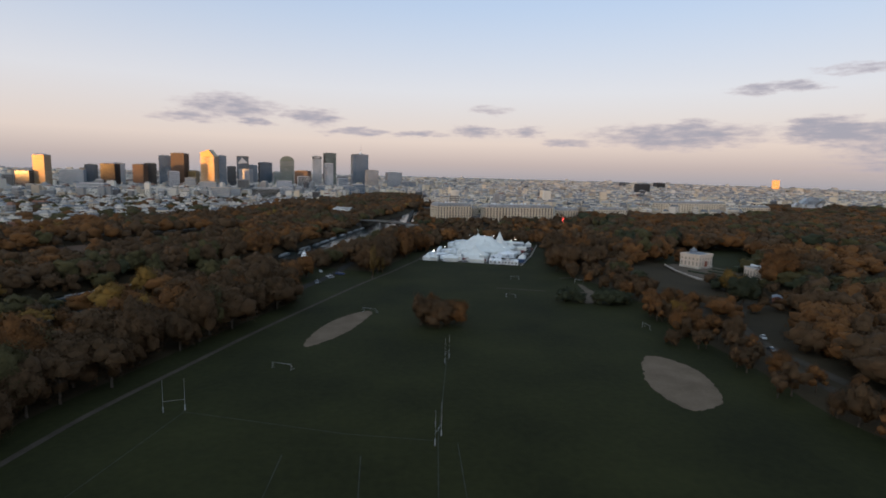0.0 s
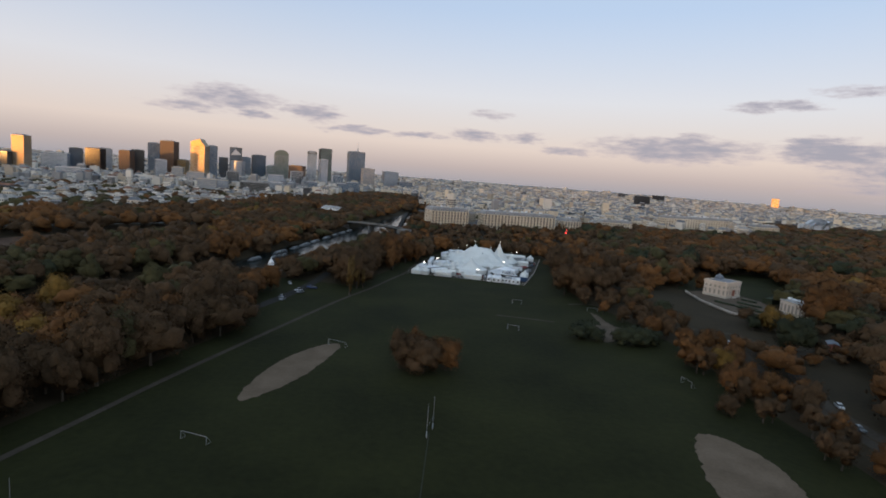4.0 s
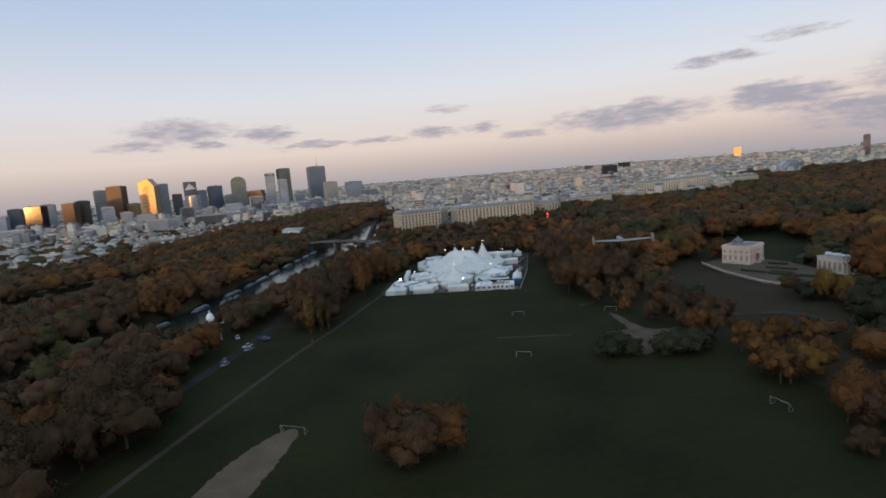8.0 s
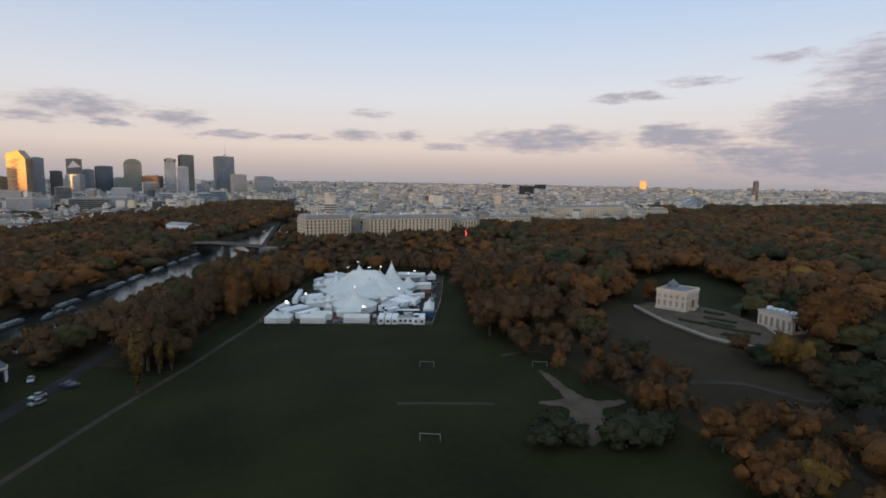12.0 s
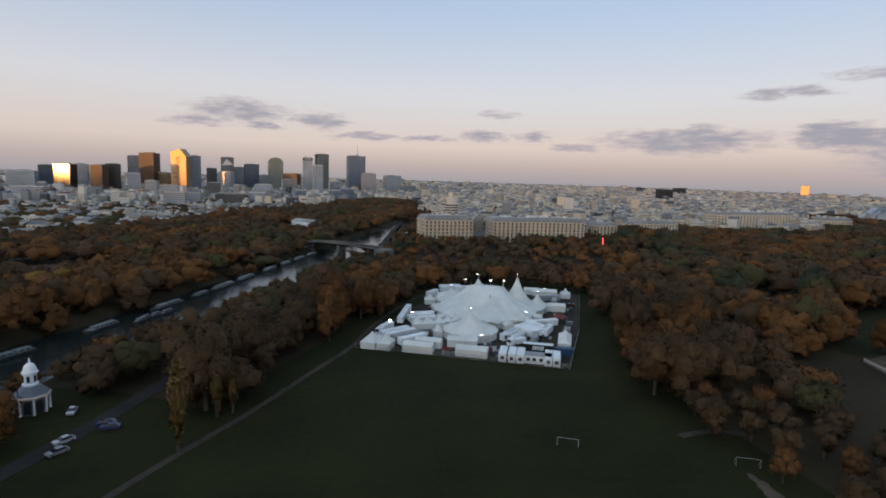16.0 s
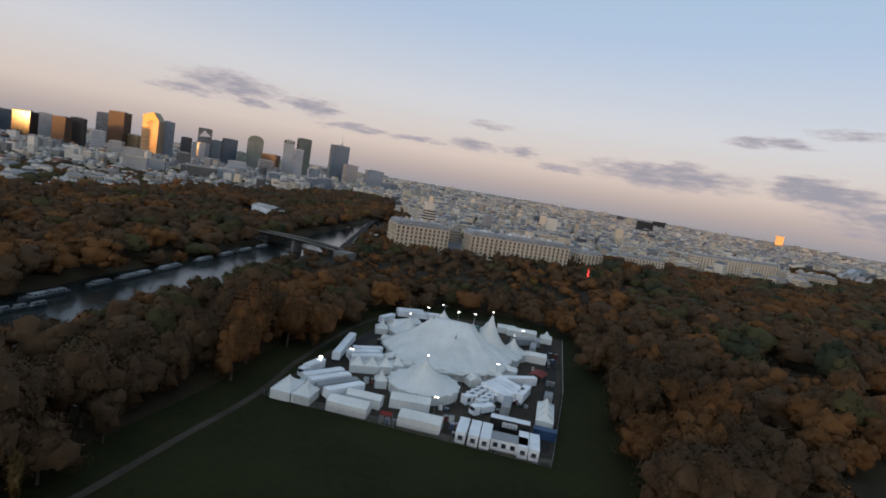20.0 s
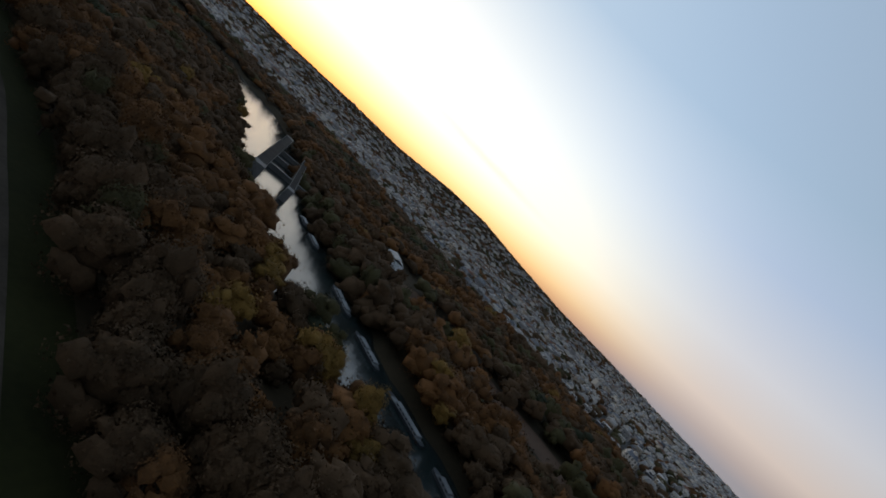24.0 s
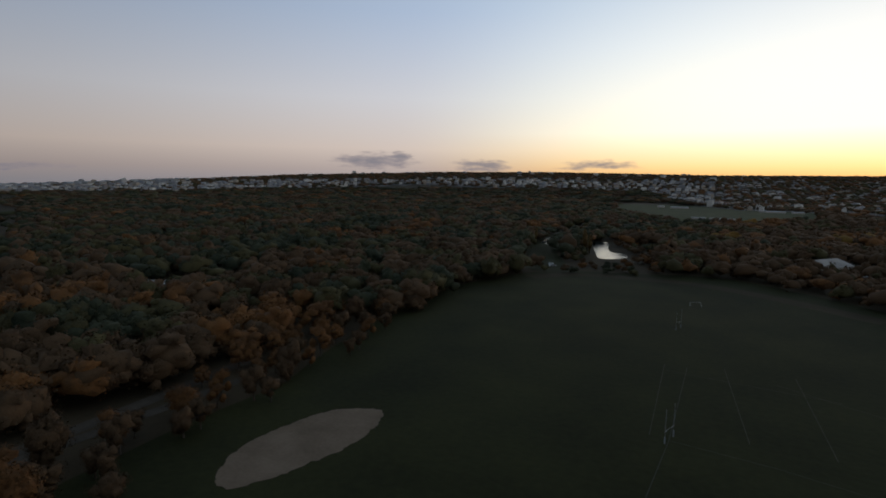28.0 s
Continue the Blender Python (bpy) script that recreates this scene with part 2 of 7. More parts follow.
# ---- helpers for meshes ----
def mesh_of(name, verts, faces, mats, midx=None, smooth=False, attr=None, normals=None):
    """A mesh from arrays of corners and of faces that all have the same number of corners."""
    v, q = np.asarray(verts, float).reshape(-1, 3), np.asarray(faces, int)
    me = bpy.data.meshes.new(name)
    me.vertices.add(len(v))
    me.vertices.foreach_set("co", v.ravel())
    me.loops.add(q.size)
    me.loops.foreach_set("vertex_index", q.ravel().astype(np.int32))
    me.polygons.add(len(q))
    me.polygons.foreach_set("loop_start", np.arange(0, q.size, q.shape[1], dtype=np.int32))
    for m in (mats if isinstance(mats, (list, tuple)) else [mats]):
        me.materials.append(m)
    if midx is not None:
        me.polygons.foreach_set("material_index", np.asarray(midx, np.int32))
    me.polygons.foreach_set("use_smooth", np.full(len(q), smooth))
    if attr is not None:
        a = me.attributes.new("tone", "FLOAT", "FACE")
        a.data.foreach_set("value", np.asarray(attr, np.float32))
    me.update()
    me.validate()
    if normals is not None:
        me.normals_split_custom_set_from_vertices(normals)
    return me


def inside(poly, x, y):
    """Whether points lie inside a polygon (arrays)."""
    x, y = np.asarray(x, float), np.asarray(y, float)
    res = np.zeros(x.shape, bool)
    n = len(poly)
    for i in range(n):
        (x1, y1), (x2, y2) = poly[i], poly[(i + 1) % n]
        if y1 == y2:
            continue
        c = ((y1 > y) != (y2 > y)) & (x < (x2 - x1) * (y - y1) / (y2 - y1) + x1)
        res ^= c
    return res


def near_line(line, x, y):
    """Distance of points (arrays) from a polyline."""
    x, y = np.asarray(x, float), np.asarray(y, float)
    best = np.full(x.shape, 1e9)
    for (x1, y1), (x2, y2) in zip(line[:-1], line[1:]):
        dx, dy = x2 - x1, y2 - y1
        k = np.clip(((x - x1) * dx + (y - y1) * dy) / (dx * dx + dy * dy), 0, 1)
        best = np.minimum(best, np.hypot(x - x1 - k * dx, y - y1 - k * dy))
    return best


def rounded(line, step=6.0, closed=False):
    """A smooth line through the points of a rough one (Catmull-Rom)."""
    p = [Vector((*q, 0)) for q in line]
    n, out = len(p), []
    for i in range(n if closed else n - 1):
        a = p[(i - 1) % n] if closed or i else p[0]
        b, c = p[i], p[(i + 1) % n]
        d = p[(i + 2) % n] if closed or i + 2 < n else p[-1]
        k = max(2, int((c - b).length / step))
        for j in range(k):
            t = j / k
            q = 0.5 * (2 * b + (c - a) * t + (2 * a - 5 * b + 4 * c - d) * t * t + (3 * b - a - 3 * c + d) * t ** 3)
            out.append((q.x, q.y))
    if not closed:
        out.append(tuple(line[-1]))
    return out


def bm_box(bm, x0, y0, z0, x1, y1, z1, mi=0):
    vs = [bm.verts.new(c) for c in ((x0, y0, z0), (x1, y0, z0), (x1, y1, z0), (x0, y1, z0), (x0, y0, z1), (x1, y0, z1), (x1, y1, z1), (x0, y1, z1))]
    for f in ((3, 2, 1, 0), (4, 5, 6, 7), (0, 1, 5, 4), (1, 2, 6, 5), (2, 3, 7, 6), (3, 0, 4, 7)):
        bm.faces.new([vs[i] for i in f]).material_index = mi
    return vs


def bm_ring(bm, rings, cap=True, mi=0, closed=True):
    """Skins rings of points (lists of equal length) from the first to the last."""
    rows = [[bm.verts.new(p) for p in r] for r in rings]
    n = len(rows[0])
    for a, b in zip(rows[:-1], rows[1:]):
        for i in range(n if closed else n - 1):
            j = (i + 1) % n
            bm.faces.new((a[i], a[j], b[j], b[i])).material_index = mi
    if cap and closed:
        bm.faces.new(rows[0][::-1]).material_index = mi
        bm.faces.new(rows[-1]).material_index = mi
    return rows


def circle(r, z, n=16, cx=0, cy=0, sq=1.0):
    return [(cx + r * math.cos(2 * math.pi * i / n), cy + sq * r * math.sin(2 * math.pi * i / n), z) for i in range(n)]


def finish(name, bm, material, smooth=False):
    me = bpy.data.meshes.new(name)
    bmesh.ops.recalc_face_normals(bm, faces=bm.faces[:])
    bm.to_mesh(me)
    bm.free()
    for m in (material if isinstance(material, (list, tuple)) else [material]):
        me.materials.append(m)
    if smooth:
        me.polygons.foreach_set("use_smooth", np.full(len(me.polygons), True))
    return me


def part(name, bm, material, parent, label="", m=None, smooth=False):
    """One mesh object under a thing or a part; bm may be a ready mesh."""
    me = bm if isinstance(bm, bpy.types.Mesh) else finish(name, bm, material, smooth)
    ob = new(name, me)
    ob.parent = parent
    if m is not None:
        ob.matrix_basis = m
    if label:
        ob["label"] = label
    return ob


def thing(name, label, category, x, y, z=0.0, turn=0.0, group="", kind=""):
    ob = new(name)
    ob.matrix_basis = pose(x, y, z, 0, 0, turn)
    return tagged(ob, label, category, group, kind)


def single(name, bm, material, label, category, m=None, group="", kind="", smooth=False):
    me = bm if isinstance(bm, bpy.types.Mesh) else finish(name, bm, material, smooth)
    ob = new(name, me)
    if m is not None:
        ob.matrix_basis = m
    return tagged(ob, label, category, group, kind)


# ---- plan ----
FIELD = rounded([(-92, 40), (-84, 113), (-80, 137), (-73, 165), (-64, 201), (-50, 250), (-33, 307), (-21, 340), (-12, 370), (-4, 396), (2, 430), (20, 485), (48, 515), (92, 512), (103, 467), (93, 402), (84, 350), (92, 300), (99, 255), (96, 204), (98, 167), (97, 133), (106, 100), (116, 40), (118, -40), (94, -105), (40, -124), (-9, -131), (-72, -63), (-92, -10)], 10, True)
TRACK = rounded([(-94, -20), (-93, 40), (-85, 113), (-81, 137), (-74, 165), (-65, 201), (-51, 250), (-34, 307), (-22, 340), (-13, 370), (-5, 396), (1, 432), (18, 487), (46, 519)], 8)
FAR_BANK = rounded([(-20, 1060), (-50, 850), (-77, 683), (-94, 564), (-103, 492), (-112, 444), (-120, 400), (-140, 340), (-178, 272), (-198, 217), (-222, 165), (-281, 57), (-405, -112), (-465, -240), (-470, -457), (-430, -900), (-300, -1500)], 15)
NEAR_BANK = rounded([(20, 1060), (-5, 850), (-38, 683), (-56, 590), (-66, 500), (-76, 440), (-88, 390), (-106, 330), (-146, 262), (-160, 215), (-180, 152), (-224, 70), (-290, -30), (-355, -140), (-395, -250), (-400, -457), (-350, -900), (-220, -1500)], 15)
RIVER = FAR_BANK + NEAR_BANK[::-1]
MIDSTREAM = rounded([(0, 1060), (-28, 850), (-58, 683), (-75, 577), (-85, 496), (-94, 442), (-104, 395), (-123, 335), (-162, 267), (-179, 216), (-201, 158), (-252, 64), (-348, -71), (-410, -176), (-430, -245), (-435, -457), (-390, -900), (-260, -1500)], 15)
SITE = [(-3, 396), (69, 378), (84, 425), (104, 497), (70, 512), (40, 508), (18, 468), (4, 430)]
# elevation of the skyline seen from the flight, by the angle left of +y
CREST = [(-180, 1.0), (-166, 1.22), (-153, 1.15), (-137, 0.65), (-126, 0.0), (-120, -0.3), (-113, -0.6), (-90, -0.6), (-60, -0.4), (-41, -0.4), (-25, -0.2), (0, -0.15), (60, -0.35), (80, -0.8), (88, -0.45), (95, -0.1), (102, 0.15), (109, 0.75), (114, 1.3), (119, 1.25), (126, 0.65), (132, 0.65), (140, 0.45), (147, 0.5), (156, 0.95), (166, 0.95), (180, 1.0)]


def ground_height(x, y):
    x, y = np.asarray(x, float), np.asarray(y, float)
    r, az = np.hypot(x, y - 250), np.degrees(np.arctan2(-x, y - 250))
    e = np.interp(az, [c[0] for c in CREST], [c[1] for c in CREST])
    top = 60 + np.tan(np.radians(e)) * 4300
    s = np.clip((r - 1900) / 2400, 0, 1)
    s = s * s * (3 - 2 * s)
    z = top * s
    d = near_line(MIDSTREAM, x, y)
    wide = np.where(y < 200, 34, 25)
    chan = np.clip((wide - d) / 6, 0, 1)
    return np.where(r < 1700, z - 7.0 * chan, z)


def lines(a, b, fine, coarse):
    mid = np.arange(a, b + 0.1, fine)
    return np.concatenate([a - np.cumsum(np.geomspace(fine, coarse, 60))[::-1], mid, b + np.cumsum(np.geomspace(fine, coarse, 60))])


def build_ground():
    gx = lines(-500, 260, 9, 210)
    gy = lines(-560, 1000, 9, 190)
    X, Y = np.meshgrid(gx, gy)
    Z = ground_height(X, Y)
    n, m = X.shape
    idx = np.arange(n * m).reshape(n, m)
    q = np.stack([idx[:-1, :-1], idx[:-1, 1:], idx[1:, 1:], idx[1:, :-1]], -1).reshape(-1, 4)
    cx, cy = X.ravel()[q].mean(1), Y.ravel()[q].mean(1)
    q = q[np.hypot(cx, cy - 250) < 4700]
    cx, cy = X.ravel()[q].mean(1), Y.ravel()[q].mean(1)
    mi = np.where(is_town(cx, cy), 1, 0)
    me = mesh_of("ground", np.stack([X, Y, Z], -1), q, [LITTER, TOWN], mi, True)
    tagged(new("ground", me), "dark leaf-strewn parkland and town ground reaching the hills", "ground", kind="structure")


WOOD_EDGE = [(181, 775), (260, 900), (354, 965), (520, 890), (585, 985), (665, 1040), (720, 1200), (860, 1420), (1030, 1420), (1500, 1560), (2300, 1620), (2500, -700), (1500, -2300), (300, -2400), (-60, -1400), (-420, -1250), (-640, -457), (-720, -275), (-690, -146), (-600, 60), (-585, 200), (-530, 295), (-455, 390), (-362, 470), (-346, 560), (-316, 680), (-278, 745), (-262, 860), (-236, 1000), (-215, 1300), (-180, 1700), (-150, 1850), (-20, 1600), (-5, 1100), (10, 770), (15, 736), (181, 770)]


def is_town(x, y):
    return ~inside(WOOD_EDGE, x, y)


def sheet(name, poly, z, material, label, category, kind="structure"):
    bm = bmesh.new()
    f = bm.faces.new([bm.verts.new((x, y, z)) for x, y in poly])
    bmesh.ops.triangulate(bm, faces=[f])
    return single(name, bm, material, label, category, kind=kind)


def ribbon(name, line, wide, z, material, label, category, kind="structure"):
    bm = bmesh.new()
    rows = []
    for i, (x, y) in enumerate(line):
        a, b = Vector(line[max(0, i - 1)]), Vector(line[min(len(line) - 1, i + 1)])
        d = (b - a).normalized()
        s = Vector((-d.y, d.x)) * wide / 2
        rows.append((bm.verts.new((x + s.x, y + s.y, z)), bm.verts.new((x - s.x, y - s.y, z))))
    for (a, b), (c, d) in zip(rows[:-1], rows[1:]):
        bm.faces.new((a, b, d, c))
    return single(name, bm, material, label, category, kind=kind)


build_ground()
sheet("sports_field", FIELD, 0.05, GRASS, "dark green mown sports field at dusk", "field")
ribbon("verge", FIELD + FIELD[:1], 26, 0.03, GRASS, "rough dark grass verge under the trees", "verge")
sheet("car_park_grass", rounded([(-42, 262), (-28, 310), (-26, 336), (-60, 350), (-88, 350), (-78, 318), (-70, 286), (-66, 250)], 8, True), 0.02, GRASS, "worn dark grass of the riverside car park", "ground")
ribbon("track", TRACK, 1.9, 0.09, DIRT, "narrow dirt track along the field edge", "path")
ribbon("water", MIDSTREAM, 62, -3.4, WATER, "calm dark river water mirroring the sky", "river")

# ---- trees ----
def ball(level):
    """Corners and triangles of a small sphere."""
    bm = bmesh.new()
    bmesh.ops.create_icosphere(bm, subdivisions=level, radius=1)
    bm.verts.ensure_lookup_table()
    v = np.array([q.co[:] for q in bm.verts])
    f = np.array([[q.index for q in t.verts] for t in bm.faces])
    bm.free()
    return v, f


BALL = {1: ball(1), 2: ball(2)}


def full(d):
    """Widens the lower half of a round shape, as crowns hang down almost to the ground."""
    k = np.where(d[..., 2] < 0, np.clip(1 - d[..., 2] ** 2, 0.05, 1) ** -0.32, 1)[..., None]
    return d * np.concatenate([k, k, k ** 0], -1)


def crowns(rng, n, r, h, clumps, level, leaves, size, low=0.2, high=1.0, core=0.72):
    """n crowns at once: an inner dome, boughs of rough clumps round it, and leaf sprays that break their outline.
    Gives corners, triangles, normals, the crown of each triangle, and the crown of each corner."""
    r, h = np.broadcast_to(r, n), np.broadcast_to(h, n)
    mid = np.stack([0 * h, 0 * h, h * (low + high) / 2], 1)
    half = np.stack([r, r, h * (high - low) / 2], 1)
    unit = lambda q: q / np.linalg.norm(q, axis=-1)[..., None]
    V, N, F, O, C = [], [], [], [], []
    base = 0

    def shells(ball_no, centre, reach, ring, jitter):
        """Rough balls: one for each row of centre (m, 3), reach (m, 3), with its crown in ring."""
        nonlocal base
        bv, bf = BALL[ball_no]
        m, k = len(centre), len(bv)
        v = centre[:, None] + full(bv)[None] * reach[:, None] * rng.uniform(*jitter, (m, k))[..., None]
        away = unit(v - mid[ring][:, None])
        V.append(v.reshape(-1, 3))
        N.append(unit(bv[None] * 0.55 + away * 0.5 + np.array([0, 0, 0.22]) + rng.normal(size=v.shape) * 0.16).reshape(-1, 3))
        F.append((bf[None] + base + k * np.arange(m)[:, None, None]).reshape(-1, 3))
        O.append(np.repeat(ring, len(bf))), C.append(np.repeat(ring, k))
        base += m * k

    every = np.arange(n)
    shells(level, mid, half * core, every, (0.7, 1.15))
    way = unit(rng.normal(size=(n, clumps, 3)) + np.array([0, 0, 0.3]))
    spot = mid[:, None] + full(way) * half[:, None] * rng.uniform(0.45, 0.82, (n, clumps))[..., None]
    reach = half[:, None] * rng.uniform(0.22, 0.40, (n, clumps))[..., None]
    shells(1, spot.reshape(-1, 3), reach.reshape(-1, 3), np.repeat(every, clumps), (0.55, 1.32))
    if leaves:
        pick = rng.integers(0, clumps, (n, leaves))
        i = every[:, None]
        d = unit(way[i, pick] * 0.7 + rng.normal(size=(n, leaves, 3)) * 0.62)
        p = spot[i, pick] + d * reach[i, pick] * rng.uniform(0.85, 1.75, (n, leaves))[..., None]
        e = unit(d + rng.normal(size=d.shape) * 0.35)
        u = unit(np.cross(e, rng.normal(size=e.shape)))
        w = np.cross(e, u)
        s = (size * rng.uniform(0.5, 1.3, (n, leaves)))[..., None]
        q = np.stack([p + u * s * 0.62, p - u * s * 0.3 + w * s * 0.5, p - u * s * 0.3 - w * s * 0.5], 2)
        F.append(base + np.arange(n * leaves * 3).reshape(-1, 3))
        O.append(np.repeat(every, leaves)), C.append(np.repeat(every, leaves * 3))
        V.append(q.reshape(-1, 3))
        away = unit(p - mid[:, None])
        N.append(np.repeat(unit(d * 0.55 + away * 0.5 + np.array([0, 0, 0.22]) + rng.normal(size=d.shape) * 0.42).reshape(-1, 3), 3, axis=0))
    return np.concatenate(V), np.concatenate(F), np.concatenate(N), np.concatenate(O), np.concatenate(C)


def leaf_mat(name, col, col2):
    return mat(name, col, col2, 0.85, scale=0.22, fine=1.6, bump=0.5, obj=0.2, attr="tone", spec=0.08)


LEAVES = {
    "rust": leaf_mat("rust_leaves", (0.062, 0.031, 0.0135), (0.124, 0.056, 0.0195)),
    "brown": leaf_mat("brown_leaves", (0.045, 0.028, 0.0150), (0.073, 0.043, 0.0225)),
    "olive": leaf_mat("olive_leaves", (0.035, 0.031, 0.014), (0.058, 0.049, 0.021)),
    "yellow": leaf_mat("yellow_leaves", (0.090, 0.054, 0.015), (0.160, 0.090, 0.022)),
    "gold": leaf_mat("golden_leaves", (0.075, 0.047, 0.018), (0.125, 0.078, 0.028)),
    "green": leaf_mat("evergreen_leaves", (0.019, 0.023, 0.014), (0.034, 0.037, 0.020)),
}
KINDS = ["brown", "rust", "olive", "yellow", "green"]


def clear_of(x, y, margin=4.0):
    """Whether woods may stand at these points."""
    ok = ~is_town(x, y) & ~inside(FIELD, x, y) & (near_line(FIELD + FIELD[:1], x, y) > margin)
    ok &= ~inside(RIVER, x, y) & (near_line(NEAR_BANK, x, y) > 5.5) & (near_line(FAR_BANK, x, y) > 3)
    ok &= (x > 0) | (near_line(FIELD + FIELD[:1], x, y) > 9)
    for poly in CLEARINGS:
        ok &= ~inside(poly, x, y)
    for line, wide in ROADS:
        ok &= near_line(line, x, y) > wide
    ok &= (near_line(ISLAND_TURF, x, y) > 19) & (near_line(ISLAND_TRACK, x, y) > 18)
    return ok


MEADOW = [(96, -110), (122, -128), (150, -210), (166, -290), (184, -540), (160, -545), (146, -320), (126, -230), (104, -170), (88, -132)]
RACECOURSE = [(110, -800), (193, -1030), (385, -1830), (150, -1790), (20, -1560), (-60, -1390), (-215, -1325), (-150, -760), (-40, -660)]
CHATEAU_LAWN = [(150, 338), (154, 390), (166, 396), (178, 402), (212, 456), (272, 492), (282, 470), (262, 398), (238, 386), (222, 372), (226, 350), (206, 308), (180, 312)]
SAND_CLEARING = [(91, 315), (93, 308), (93, 297), (96, 288), (104, 286.5), (104, 284), (95, 281), (92, 275), (84, 264), (81, 264), (83, 277), (86, 284), (80, 288.5), (80.5, 290), (88, 291), (89, 298), (90, 308)]
CLEARINGS = [[(872, 1290), (930, 1222), (1016, 1300), (990, 1370), (930, 1390)], SITE, CHATEAU_LAWN, SAND_CLEARING, [(166, 394), (164, 366), (166, 330), (172, 300), (164, 262), (148, 254), (130, 264), (128, 300), (134, 338), (142, 384)], [(188, 452), (206, 452), (226, 512), (204, 516), (192, 480)], [(146, 470), (158, 452), (148, 400), (140, 390), (132, 400), (140, 440)], [(130, 190), (160, 215), (172, 245), (158, 248), (142, 232)], [(240, 0), (262, 8), (262, 34), (240, 30)], [(150, -20), (176, -10), (170, 18), (146, 8)], [(50, -135), (95, -120), (92, -176), (48, -172)], [(300, 470), (400, 480), (400, 520), (320, 530)], [(-44, 255), (-26, 312), (-24, 336), (-60, 346), (-84, 348), (-74, 318), (-66, 290), (-62, 250)], 
             [(-62, 296), (-48, 306), (-44, 336), (-58, 352), (-70, 340)], [(-86, 334), (-68, 334), (-68, 352), (-86, 352)], [(-46, 370), (-34, 370), (-34, 384), (-46, 384)], [(48, -172), (86, -176), (94, -205), (106, -255), (118, -345), (92, -345), (76, -262), (58, -240)], MEADOW,
             [(-110, -190), (-50, -195), (-45, -245), (-110, -255)], [(235, 30), (290, 40), (290, 85), (245, 78)], RACECOURSE, [(-160, 800), (-90, 800), (-100, 880), (-160, 880)], [(-390, 80), (-325, 85), (-320, 135), (-390, 130)],
             [(196, 222), (214, 222), (214, 242), (196, 242)]]
ROADS = [(rounded([(-24, 1000), (-24, 684), (-19, 552), (-19, 513), (-26, 470), (-48, 400), (-56, 330), (-70, 270)], 10), 5.0), (rounded([(190, 287), (180, 268), (163, 262), (152, 250), (144, 238), (137, 224), (131, 190), (135, 120)], 8), 4),
         (rounded([(138, 262), (132, 243), (129, 220), (126, 190), (122, 130)], 8), 3.0), (rounded([(120, 296), (149, 290), (157, 274), (180, 268)], 8), 2.5), (rounded([(-420, 430), (-330, 480), (-262, 560), (-237, 601), (-229, 671), (-199, 747), (-176, 830)], 10), 6.0), (rounded([(-150, 655), (-83, 673), (-22, 640), (40, 620), (150, 640), (260, 760)], 10), 5)]

ISLAND_TURF = rounded([(-298, 130), (-285, 180), (-283, 240), (-262, 305), (-232, 400), (-200, 480), (-172, 535)], 12)
ISLAND_TRACK = rounded([(-338, 130), (-325, 180), (-323, 245), (-300, 318), (-266, 410), (-232, 498), (-204, 552)], 12)


def species(rng, x, y):
    """Which sort of tree stands here: stands of brown, rust and olive, darker and greener to the east."""
    v = 0.5 + 0.75 * noise.noise(Vector((x * 0.011, y * 0.011, 7.0))) + 0.5 * noise.noise(Vector((x * 0.035, y * 0.035, 2.0))) + rng.normal() * 0.17
    east = x > 128 or (y < 40 and x > 0)
    if y < 70 and x > 0:
        v -= 0.28
    for k, top in ((4, 0.08), (2, 0.26), (0, 0.66), (1, 1.4)) if east else ((4, -0.12), (2, 0.20), (0, 0.68), (1, 1.16)):
        if v < top:
            return k
    return 3


def single_zone(x, y):
    """The belts beside the field where each tree is a thing of its own."""
    return (near_line(FIELD + FIELD[:1], x, y) < 34) & (y > 20) & (y < 450)


def trunk_mesh(rng, h, limbs=6):
    bm = bmesh.new()
    r = 0.026 * h
    bm_ring(bm, [circle(r * 1.25, 0, 8), circle(r, h * 0.06, 8), circle(r * 0.8, h * 0.3, 8), circle(r * 0.3, h * 0.8, 8)])
    for i in range(limbs):
        a, z0 = rng.uniform(0, 6.28), h * rng.uniform(0.24, 0.6)
        d = Vector((math.cos(a), math.sin(a), rng.uniform(0.6, 1.4))).normalized()
        ln = h * rng.uniform(0.25, 0.4)
        s = Vector((-math.sin(a), math.cos(a), 0))
        u = d.cross(s)
        rings = []
        for k in (0, 0.5, 1):
            c, rr = Vector((0, 0, z0)) + d * ln * k, r * (0.42 - 0.36 * k)
            rings.append([c + s * rr * math.cos(t) + u * rr * math.sin(t) for t in (0, 1.57, 3.14, 4.71)])
        bm_ring(bm, rings)
    return finish("trunk", bm, BARK)


def tree_proto(kind, seed, h, r, leaves=2700, size=0.5, narrow=False, bare=False):
    rng = np.random.default_rng(seed)
    tm = trunk_mesh(rng, h, 18 if bare else 0 if narrow else 7)
    if narrow:
        v, f, nn, own, many = crowns(rng, 1, r, h, 22, 2, leaves, size, 0.05, 1.0, 0.6)
    elif bare:
        v, f, nn, own, many = crowns(rng, 1, r, h, 16, 1, leaves, size, 0.2, 1.0, 0.2)
    else:
        v, f, nn, own, many = crowns(rng, 1, r, h, 30, 2, leaves, size, 0.08, 1.0, 0.62)
    cm = mesh_of("crown", v, f, LEAVES[kind], None, True, rng.uniform(-0.1, 0.1, len(f)), nn)
    return tm, cm


TREE_WORDS = {"brown": "half-bare broadleaf tree with thin brown autumn leaves", "rust": "broad autumn tree with rust-orange leaves", "olive": "broad tree turning olive green and brown", "yellow": "autumn tree with bright ochre-yellow leaves", "green": "dark evergreen tree with dense foliage"}
PROTOS = {}


